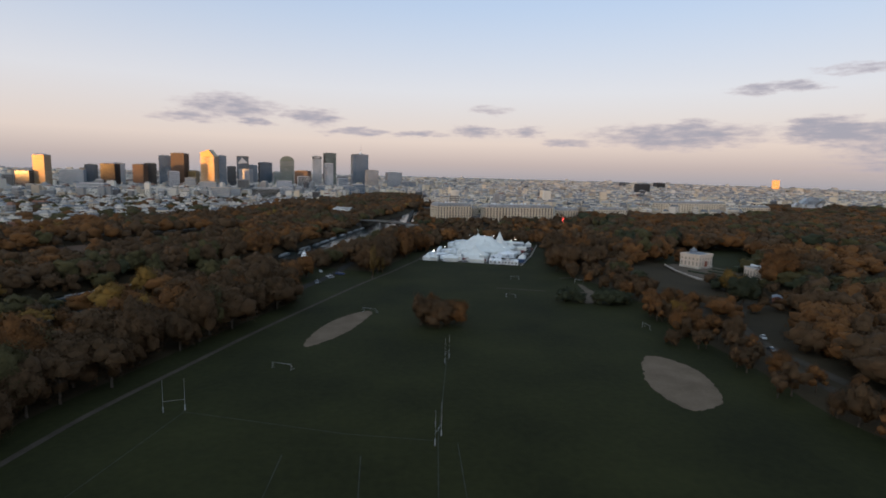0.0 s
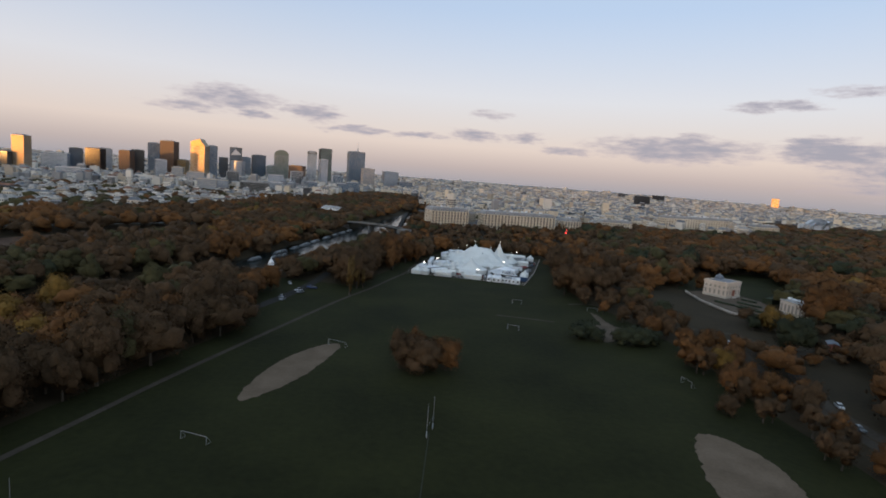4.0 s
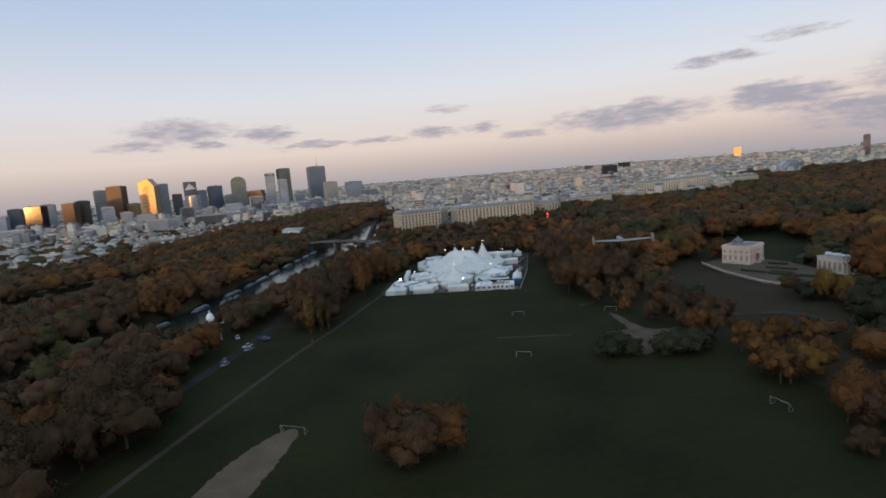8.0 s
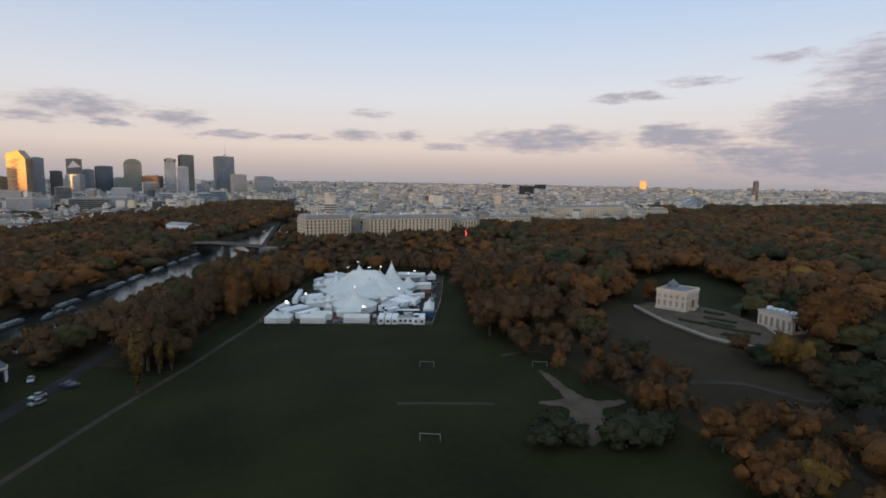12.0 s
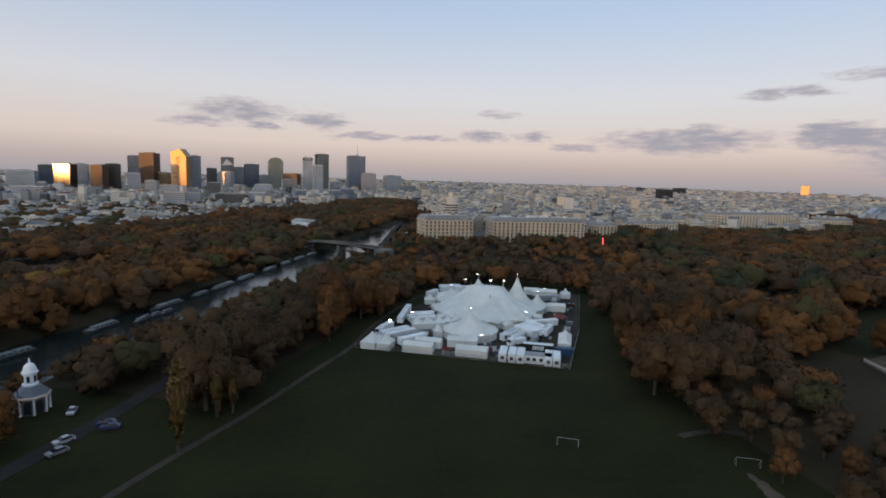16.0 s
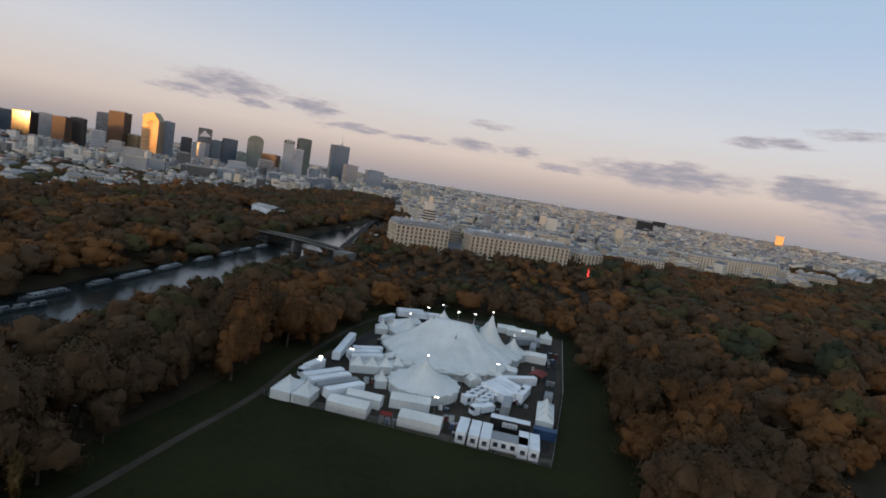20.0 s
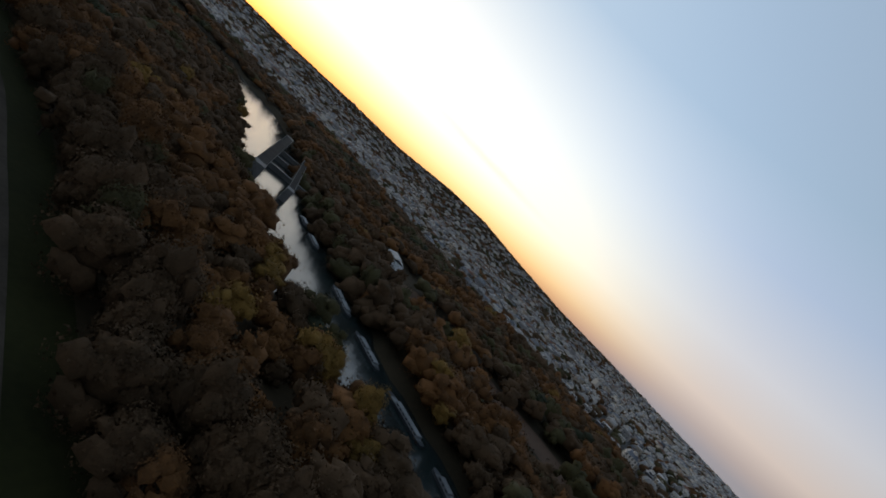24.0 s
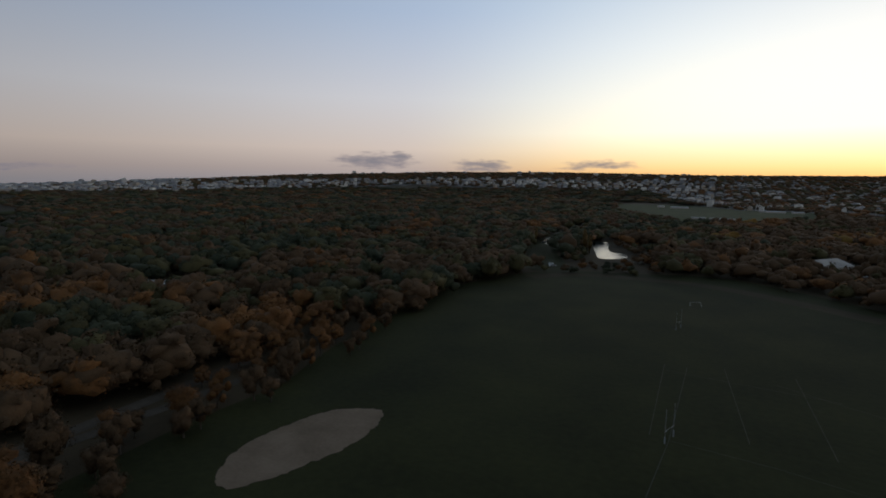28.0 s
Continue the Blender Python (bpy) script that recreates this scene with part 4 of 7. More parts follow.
hall_tent(37.6, 389.4, 10.8, 5.4, TURN)
# the row of cabins along the front fence
for x, y, w, n in ((48.2, 387.2, 2.6, 1), (51.2, 386.4, 2.4, 1), (54.0, 385.8, 2.4, 1)):
    cabin(x, y, 2.5, 9.0, TURN, [0.0], roof=GREY_PANEL if n == 0 else None)
cabin(59.4, 383.2, 8.9, 4.2, TURN, [-3.2, -1.2, 1.0, 3.1], roof=GREY_PANEL, words="long white site cabin with four square windows")
for x, y in ((63.0, 383.6), (65.6, 383.0)):
    cabin(x, y, 2.4, 9.0, TURN, [0.0])


def sign_trailer():
    t = thing("sign_trailer", "long black trailer with white block lettering", "trailer", 61.3, 393.3, 0, TURN)
    bm = bmesh.new()
    prof = [(-1.25, 0.9), (-1.25, 3.5), (1.25, 3.5), (1.25, 0.9)]
    bm_ring(bm, [[(-5.2, a, z) for a, z in prof], [(5.2, a, z) for a, z in prof]])
    part("body", bm, BLACK_SIGN, t)
    bm = bmesh.new()
    bm_box(bm, -5.2, -1.27, 3.5, 5.2, 1.27, 3.62)
    part("roof", bm, WHITE_PANEL, t, "pale grey roof")
    for sx in (-3.6, -2.4, 3.6):
        for sy in (-1.05, 1.05):
            part("wheel", WHEEL, None, t, m=pose(sx, sy, 0.5, 90))
    for i in range(4):
        bm = bmesh.new()
        x0 = -1.9 + i * 1.0
        bm_box(bm, x0, -1.29, 1.5, x0 + 0.28, -1.25, 2.9)
        bm_box(bm, x0 + 0.28, -1.29, 2.6, x0 + 0.55, -1.25, 2.9)
        bm_box(bm, x0 + 0.55, -1.29, 1.5, x0 + 0.83, -1.25, 2.9)
        part("letter_bar", bm, WHITE_PANEL, t, "white lettering bars")


sign_trailer()
for i, (x, y) in enumerate(((72.2, 399.4), (73.4, 404.0), (74.6, 408.6))):
    pagoda(x, y, 4.8, TURN - 3, peak=5.0)


def blue_container(x, y, turn):
    t = thing("blue_container", "dark blue steel shipping container beside the tents", "container", x, y, 0, turn)
    bm = bmesh.new()
    n, pts = 24, []
    for i in range(n + 1):
        xx = -3 + 6 * i / n
        pts += [(xx, -1.2 - 0.05 * (i % 2))]
    prof = [*pts, (3, 1.2), (-3, 1.2)]
    bm_ring(bm, [[(a, b, 0.1) for a, b in prof], [(a, b, 2.6) for a, b in prof]])
    part("body", bm, BLUE_PAINT, t)
    for sx in (-3, 3):
        bm = bmesh.new()
        bm_box(bm, sx - 0.08, -1.3, 0, sx + 0.08, 1.25, 2.65)
        part("corner_frame", bm, BLUE_PAINT, t)


blue_container(70.6, 392.3, TURN)
# canvas village left of the big top
for x, y, w in ((17.6, 422.5, 4.6), (22.0, 423.2, 4.6), (26.3, 424.5, 4.6), (30.0, 427.0, 4.4), (33.4, 429.5, 4.2), (25.8, 412.0, 3.6), (22.3, 468, 5.0), (27.0, 471, 4.0)):
    pagoda(x, y, w, TURN + 20)
for x, y, ln, tr in ((18.5, 433.0, 11, 22), (20.0, 429.0, 11, 22), (19.5, 437.0, 10, 20), (23.5, 484, 9, 60), (34.5, 497, 14, 8), (42.0, 498.5, 12, 4), (33, 501, 12, 12)):
    trailer(x, y, ln, tr)
hall_tent(31, 478, 14, 6, 40, 3.0, 4.6)
# trucks and stores right of the entrance
for i in range(4):
    trailer(60.5 + i * 2.0, 414.5 + i * 2.4, 11, 124, words="long white box trailer in a parked row")
trailer(70.5, 428.5, 12, 18)
for i in range(4):
    cabin(52.0 + i * 1.7, 409.0 + i * 2.6, 4.4, 2.4, 35, [-1.1, 1.1], h=2.5, words="small white caravan with two windows")
for i in range(4):
    cabin(55.5 + i * 1.7, 407.0 + i * 2.6, 4.0, 2.2, 35, [0.0], h=2.4, words="small white caravan with one window")
trailer(57.0, 487.5, 13, 6, material=GREEN_ROOF, words="long dull green container trailer behind the big top")
trailer(56.0, 403.0, 5, 35, h=1.9, cab=True, words="white delivery van with a dark windscreen")
trailer(62.4, 405.5, 9, 74, material=GREY_PANEL, words="pale grey box trailer standing alone")
trailer(69.5, 417.0, 10, 64)
trailer(77.2, 416, 5, 72, material=GREY_PANEL, words="small grey box trailer by the fence")
# behind the big top
hall_tent(84.0, 494.5, 13, 5, TURN + 6)
hall_tent(77.5, 497.5, 8, 5, TURN + 6)
pagoda(94.2, 489.5, 5.2, TURN)
pagoda(66.5, 487.5, 4.6, TURN, peak=6.2)
hall_tent(82.5, 458.5, 8, 4, TURN + 4, 3.0, 4.0)
for x, y, ln, tr in ((84, 470, 9, 74), (81, 478, 10, 20), (88, 480, 7, 74)):
    trailer(x, y, ln, tr, material=GREY_PANEL, words="grey box trailer behind the big top")
for x, y, h in ((15.5, 421, 7), (41.5, 398.2, 4.6), (63, 430, 6), (78.5, 468, 9), (53, 480, 10), (60, 480.5, 10), (40, 476, 11)):
    lamp_mast(x, y, h)


def awning(x, y, w, d, turn):
    t = thing("red_awning", "low dull red awning on thin posts", "awning", x, y, 0, turn)
    bm = bmesh.new()
    prof = [(-d / 2, 2.4), (0, 3.0), (d / 2, 2.4), (d / 2, 2.3), (0, 2.88), (-d / 2, 2.3)]
    bm_ring(bm, [[(-w / 2, a, z) for a, z in prof], [(w / 2, a, z) for a, z in prof]])
    part("cloth", bm, RED_CLOTH, t)
    for sx in (-w / 2 + 0.1, w / 2 - 0.1):
        for sy in (-d / 2 + 0.1, d / 2 - 0.1):
            part("post", pole_mesh(2.4, 0.05, 6), None, t, m=pose(sx, sy, 0))


awning(79, 438, 7, 5, 60)
awning(28.8, 389.0, 3, 2.5, TURN)


def fence_run(a, b, name="mesh_fence", words="low grey mesh fence panels along the site edge"):
    ln = math.dist(a, b)
    t = thing(name, words, "fence", a[0], a[1], 0, math.degrees(math.atan2(b[1] - a[1], b[0] - a[0])))
    n = int(ln // 3.5)
    bmp = bmesh.new()
    bm_box(bmp, -0.03, -0.03, 0, 0.03, 0.03, 1.9)
    post = finish("post", bmp, STEEL)
    bmq = bmesh.new()
    s = ln / n
    for z in (0.2, 0.75, 1.3, 1.8):
        bm_box(bmq, 0.03, -0.015, z, s - 0.03, 0.015, z + 0.05)
    for k in range(12):
        bm_box(bmq, 0.1 + k * s / 12.2, -0.008, 0.2, 0.13 + k * s / 12.2, 0.008, 1.85)
    panel = finish("panel", bmq, STEEL)
    for i in range(n + 1):
        part("post", post, None, t, m=pose(i * s, 0, 0))
        if i < n:
            part("panel", panel, None, t, m=pose(i * s, 0, 0))["kind"] = "stuff"


fence_run((-3.5, 395), (68.5, 376.8))
fence_run((68.8, 377), (84.5, 425))
fence_run((84.5, 425), (103, 494))


def crate(x, y, w, d, h, turn, material, words):
    """A transport crate: body, lid, two battens and feet."""
    t = thing("equipment_crate", words, "crate", x, y, 0.1, turn, "crates in the yard")
    for nm, box, m in (("body", (-w / 2, -d / 2, 0.12, w / 2, d / 2, h), material), ("lid", (-w / 2 - 0.04, -d / 2 - 0.04, h, w / 2 + 0.04, d / 2 + 0.04, h + 0.1), GREY_PANEL), ("foot", (-w / 2, -d / 2 + 0.1, 0, w / 2, -d / 2 + 0.25, 0.12), DARK), ("foot", (-w / 2, d / 2 - 0.25, 0, w / 2, d / 2 - 0.1, 0.12), DARK)):
        bm = bmesh.new()
        bm_box(bm, *box)
        part(nm, bm, m, t)
    for u in (-0.3, 0.3):
        bm = bmesh.new()
        bm_box(bm, u * w - 0.06, -d / 2 - 0.03, 0.12, u * w + 0.06, d / 2 + 0.03, h)
        part("batten", bm, STEEL, t)


yard = random.Random(21)
CRATES = ((DARK, "black transport crate standing in the yard"), (BLUE_PAINT, "dark blue transport crate in the yard"), (GREY_PANEL, "grey equipment crate standing in the yard"), (RED_CLOTH, "dark red equipment crate in the yard"), (CANVAS, "white equipment crate beside the tents"))
for x, y in ((44.2, 394), (45.6, 390), (46.3, 385.6), (86, 464), (88, 460), (83.5, 471), (10.8, 401.3), (27.6, 389.6), (29, 388.2), (21.5, 412.9), (67.5, 411), (86.8, 453), (91, 468), (81.5, 433), (79, 445), (22.5, 453), (58.5, 405), (43, 401)):
    for k in range(yard.choice((1, 2, 2, 3))):
        m, words = yard.choice(CRATES)
        crate(x + yard.uniform(-0.3, 0.3) + 1.9 * (k % 2), y + 1.9 * (k // 2) + yard.uniform(-0.3, 0.3), yard.uniform(0.9, 1.5), yard.uniform(0.8, 1.4), yard.uniform(0.8, 1.9), yard.uniform(-25, 25), m, words)

# ---- sports field ----
WHITE_PAINT = mat("white_paint", (0.17, 0.173, 0.176), (0.30, 0.304, 0.308), 0.5, scale=0.5, fine=4.0)
LINE_PAINT = mat("worn_line_paint", (0.014, 0.0155, 0.008), (0.034, 0.036, 0.027), 0.9, scale=0.25, fine=1.5)
def ragged(line, reach=0.7):
    """Worn edges: a fine line that wanders a little to both sides."""
    return [(x + reach * noise.noise(Vector((x * 0.5, y * 0.5, 1))) + reach * 0.8 * noise.noise(Vector((x * 1.7, y * 1.7, 5))), y + reach * noise.noise(Vector((x * 0.5, y * 0.5, 9))) + reach * 0.8 * noise.noise(Vector((x * 1.7, y * 1.7, 3)))) for x, y in line]


sheet("sand_patch", ragged(rounded([(78.2, 182), (85.4, 179.5), (90, 166.5), (86.3, 147), (80, 139.5), (72, 138), (68.2, 152.5), (72, 169)], 0.8, True)), 0.10, SAND, "bare sandy oval worn into the grass", "ground")
sheet("sand_patch", ragged(rounded([(-42, 187), (-42, 205), (-37, 224), (-28, 238), (-23, 236), (-28, 211), (-35, 195)], 0.8, True)), 0.10, SAND, "long bare sandy patch in the grass", "ground")
sheet("sand_patch", ragged(rounded(SAND_CLEARING, 0.8, True)), 0.10, GRAVEL, "bare sandy corner between dark shrubs", "ground")
ribbon("worn_strip", rounded([(40.5, 297.3), (54, 294.5), (67, 291.2)], 3), 1.6, 0.10, DIRT, "thin worn dirt strip across the grass", "ground")
ribbon("worn_strip", rounded([(84, 331), (92, 334), (101, 333)], 3), 2.2, 0.10, DIRT, "thin worn dirt strip across the grass", "ground")
# faded pitch lines
for a, b in (((4, 119), (3, 60)), ((8.5, 118), (10, 60)), ((-30, 112), (-28, 55)), ((-13, 112), (-8, 55)), ((-38, 72), (10, 66)), ((-66, 92), (-22, 64)), ((-60, 133), (-18, 122)), ((-66, 92), (-60, 133)), ((4, 119), (8, 175)), ((-18, 122), (4, 119))):
    ribbon("pitch_line", [a, b], 0.2, 0.085, LINE_PAINT, "faded white pitch line on the grass", "line")


def bar(bm, a, b, r, n=8):
    a, b = Vector(a), Vector(b)
    d = (b - a).normalized()
    s = d.orthogonal().normalized()
    u = d.cross(s)
    bm_ring(bm, [[p + s * r * math.cos(2 * math.pi * i / n) + u * r * math.sin(2 * math.pi * i / n) for i in range(n)] for p in (a, b)])


def goal(a, b, h=1.95):
    """A football goal between two feet: posts, bar and back stays."""
    w = math.dist(a, b)
    t = thing("football_goal", "white tubular football goal standing on grass", "goal", a[0], a[1], 0.05, math.degrees(math.atan2(b[1] - a[1], b[0] - a[0])), "football goals")
    for x in (0, w):
        bm = bmesh.new()
        bar(bm, (x, 0, 0), (x, 0, h), 0.055)
        part("post", bm, WHITE_PAINT, t)
        bm = bmesh.new()
        bar(bm, (x, 0, h), (x, 1.5, 0.05), 0.03, 6)
        bar(bm, (x, 0, 0.05), (x, 1.5, 0.05), 0.03, 6)
        part("back_stay", bm, STEEL, t)
    bm = bmesh.new()
    bar(bm, (-0.06, 0, h), (w + 0.06, 0, h), 0.055)
    part("crossbar", bm, WHITE_PAINT, t)


def rugby_posts(x, y, turn, h=8.5):
    t = thing("rugby_posts", "tall white H-shaped rugby posts on grass", "rugby goal", x, y, 0.05, turn, "rugby posts")
    for sx in (-2.5, 2.5):
        bm = bmesh.new()
        bar(bm, (sx, 0, 0), (sx, 0, h), 0.03)
        part("post", bm, WHITE_PAINT, t)
        bm = bmesh.new()
        bar(bm, (sx, 0, 0.1), (sx, 0, 1.6), 0.14, 10)
        part("post_pad", bm, GREY_PANEL, t)
    bm = bmesh.new()
    bar(bm, (-2.5, 0, 3), (2.5, 0, 3), 0.035)
    part("crossbar", bm, WHITE_PAINT, t)


for a, b in (((-27.5, 238.5), (-21, 235.5)), ((-47, 165.5), (-40.6, 163.3)), ((92.6, 221), (93.6, 216)), ((42.3, 274.2), (46.9, 272.6)), ((52.8, 325.4), (57.4, 324.3)), ((90.2, 317.8), (94.9, 316.6)), ((2, -46), (7, -44.5))):
    goal(a, b)
rugby_posts(8.1, 174.5, 72)
rugby_posts(4.0, 119, 72)
rugby_posts(-62.5, 133, 20)
rugby_posts(9, 8, 72)


# ---- the park villa and its terrace ----
STONE = mat("cream_stone", (0.33, 0.29, 0.25), (0.47, 0.42, 0.36), 0.85, scale=0.08, fine=0.9, bump=0.1)
PALE_STONE = mat("pale_pink_stone", (0.44, 0.355, 0.285), (0.58, 0.48, 0.395), 0.85, scale=0.1, fine=0.9, bump=0.1)
OLD_STONE = mat("weathered_wall_stone", (0.075, 0.062, 0.05), (0.15, 0.128, 0.108), 0.9, scale=0.25, fine=1.5, bump=0.3)
SLATE = mat("slate_roof", (0.07, 0.08, 0.10), (0.15, 0.165, 0.19), 0.45, scale=0.15, fine=2.0)
ZINC = mat("zinc_roof", (0.14, 0.14, 0.143), (0.245, 0.243, 0.243), 0.4, scale=0.06, fine=0.8, obj=0.3)
RUST_PANEL = mat("brick_red_panel", (0.16, 0.055, 0.035), (0.27, 0.10, 0.065), 0.85, scale=0.3, fine=2.0)
HEDGE = mat("clipped_hedge", (0.014, 0.020, 0.010), (0.036, 0.045, 0.022), 0.9, scale=0.6, fine=4.0, bump=0.8)
sheet("terrace_lawn", rounded([(178, 402), (212, 456), (272, 492), (330, 515), (395, 505), (300, 410), (262, 398), (238, 386), (216, 374), (208, 394), (193, 401)], 8, True), 0.06, GRASS, "dim green park lawn among the trees", "lawn")


DIM_PANE = plain("dim_pane", (0.22, 0.185, 0.155), 0.3)


def villa():
    """A small square villa: base, walls with pilasters and tall windows, cornice, balustrade, low roof and dome."""
    t = thing("villa", "pale stone villa with tall windows and a slate dome", "villa", 197.5, 385, 1.2, 32)
    w, d, h = 17.0, 14.5, 8.4
    bm = bmesh.new()
    bm_box(bm, -w / 2 - 0.3, -d / 2 - 0.3, -0.4, w / 2 + 0.3, d / 2 + 0.3, 0.9)
    part("plinth", bm, STONE, t)
    bm = bmesh.new()
    bm_box(bm, -w / 2, -d / 2, 0.9, w / 2, d / 2, h)
    part("wall", bm, PALE_STONE, t)
    bm = bmesh.new()
    bm_box(bm, -w / 2 - 0.45, -d / 2 - 0.45, h, w / 2 + 0.45, d / 2 + 0.45, h + 0.5)
    part("cornice", bm, PALE_STONE, t)
    bm = bmesh.new()
    for s in (-1, 1):
        bm_box(bm, -w / 2, s * d / 2 - 0.2, h + 0.5, w / 2, s * d / 2 + 0.2, h + 1.3)
        bm_box(bm, s * w / 2 - 0.2, -d / 2 + 0.2, h + 0.5, s * w / 2 + 0.2, d / 2 - 0.2, h + 1.3)
    part("balustrade", bm, PALE_STONE, t)
    bm = bmesh.new()
    bm_ring(bm, [[(sx * (w / 2 - 0.5) * k, sy * (d / 2 - 0.5) * k, z) for sx, sy in ((-1, -1), (1, -1), (1, 1), (-1, 1))] for k, z in ((1, h + 0.5), (0.45, h + 1.9))])
    part("roof", bm, SLATE, t)
    bm = bmesh.new()
    bm_ring(bm, [circle(2.7, h + 1.3, 20, 0, 2.5), circle(2.7, h + 2.4, 20, 0, 2.5), circle(2.4, h + 3.2, 20, 0, 2.5), circle(1.7, h + 4.0, 20, 0, 2.5), circle(0.6, h + 4.5, 20, 0, 2.5)])
    dome = part("dome", bm, SLATE, t, smooth=True)
    bm = bmesh.new()
    bm_ring(bm, [circle(0.5, h + 4.4, 10, 0, 2.5), circle(0.45, h + 5.1, 10, 0, 2.5), circle(0.1, h + 5.5, 10, 0, 2.5)])
    part("lantern", bm, ZINC, dome)
    for axis, half, ln in (("x", d / 2, w), ("y", w / 2, d)):
        for s in (-1, 1):
            for i in range(5):
                u = -ln / 2 + ln * (i + 0.5) / 5
                for z0, z1 in ((1.6, 4.2), (5.7, 6.9)):
                    bm = bmesh.new()
                    e = 0.06
                    box = (u - 0.75, half - 0.1, z0 - 0.15, u + 0.75, half + e, z1 + 0.2)
                    x0, y0, a, x1, y1, b = box
                    q = (x0, s * y0 if s > 0 else -y1, x1, s * y1 if s > 0 else -y0)
                    if axis == "x":
                        bm_box(bm, q[0], q[1], a, q[2], q[3], b)
                    else:
                        bm_box(bm, q[1], q[0], a, q[3], q[2], b)
                    wf = part("window_frame", bm, STONE, t)
                    bm = bmesh.new()
                    y0, y1 = half - 0.08, half + 0.10
                    q = (u - 0.42, y0 if s > 0 else -y1, u + 0.42, y1 if s > 0 else -y0)
                    if axis == "x":
                        bm_box(bm, q[0], q[1], z0, q[2], q[3], z1)
                    else:
                        bm_box(bm, q[1], q[0], z0, q[3], q[2], z1)
                    part("pane", bm, DIM_PANE, wf)
                if i < 4:
                    u2 = -ln / 2 + ln * (i + 1) / 5
                    bm = bmesh.new()
                    q = (u2 - 0.3, half - 0.05 if s > 0 else -half - 0.18, u2 + 0.3, half + 0.18 if s > 0 else -half + 0.05)
                    if axis == "x":
                        bm_box(bm, q[0], q[1], 0.9, q[2], q[3], h)
                    else:
                        bm_box(bm, q[1], q[0], 0.9, q[3], q[2], h)
                    part("pilaster", bm, PALE_STONE, t)
    bm = bmesh.new()
    bm_box(bm, -1.4, -d / 2 - 0.5, 0.9, 1.4, -d / 2 - 0.1, 4.6)
    part("door_surround", bm, RUST_PANEL, t, "reddish panelled entrance surround")
    for k in range(4):
        bm = bmesh.new()
        bm_box(bm, -2.2, -d / 2 - 1.8 + k * 0.35, -0.4 + 0.3 * k, 2.2, -d / 2 - 0.3, -0.1 + 0.3 * k)
        part("step", bm, STONE, t)


TERRACE = [(177, 391), (172.5, 362), (173.5, 334), (178, 322), (190, 311), (203, 329), (212, 345), (215, 372), (209, 392), (193, 399)]




def terrace():
    bm = bmesh.new()
    low = [bm.verts.new((x, y, -0.2)) for x, y in TERRACE]
    high = [bm.verts.new((x, y, 0.85)) for x, y in TERRACE]
    for i in range(len(low)):
        j = (i + 1) % len(low)
        bm.faces.new((low[i], low[j], high[j], high[i])).material_index = 1
    bm.faces.new(high)
    tt = single("terrace", bm, [GRAVEL, OLD_STONE], "raised gravel terrace with a stone retaining wall", "terrace", kind="structure")
    for a, b in zip(TERRACE[:6], TERRACE[1:7]):
        ln, turn = math.dist(a, b), math.degrees(math.atan2(b[1] - a[1], b[0] - a[0]))
        bm = bmesh.new()
        bm_box(bm, 0, -0.2, 0.85, ln, 0.2, 1.0)
        bm_box(bm, 0, -0.2, 1.6, ln, 0.2, 1.75)
        for k in range(int(ln / 0.9)):
            bm_box(bm, 0.3 + k * 0.9, -0.1, 1.0, 0.55 + k * 0.9, 0.1, 1.6)
        part("balustrade", bm, STONE, tt, m=pose(a[0], a[1], 0, 0, 0, turn))


def hedge(x, y, ln, w, h, turn, z=0.85):
    bm = bmesh.new()
    n = max(3, int(ln / 0.7))
    rng = random.Random(int(x * 7 + y))
    rings = []
    for i in range(n + 1):
        u = -ln / 2 + ln * i / n
        j = lambda: rng.uniform(-0.09, 0.09)
        rings.append([(u, -w / 2 + j(), 0), (u, -w / 2 + j(), h * 0.8), (u, -w / 2 * 0.6 + j(), h + j()), (u, w / 2 * 0.6 + j(), h + j()), (u, w / 2 + j(), h * 0.8), (u, w / 2 + j(), 0)])
    bm_ring(bm, rings)
    single("hedge", bm, HEDGE, "clipped dark green hedge beside the terrace", "hedge", pose(x, y, z, 0, 0, turn), "terrace hedges")


villa()
terrace()
for x, y, ln, w, turn in ((199, 357, 14, 1.6, -58), (206, 369, 9, 1.6, -60), (190, 345, 12, 1.4, -62), (184, 357, 12, 1.4, -62), (195, 337, 10, 1.4, -50)):
    hedge(x, y, ln, w, 1.1, turn)
for x, y, w, d, turn in ((193, 350, 8, 11, 28), (186, 334, 6, 10, 25)):
    bm = bmesh.new()
    bm_box(bm, -w / 2, -d / 2, 0, w / 2, d / 2, 0.05)
    single("terrace_bed", bm, GRASS, "flat grass bed on the gravel terrace", "lawn", pose(x, y, 0.85, 0, 0, turn), kind="structure")
hedge(222, 371, 16, 5, 4.0, 35, 0)


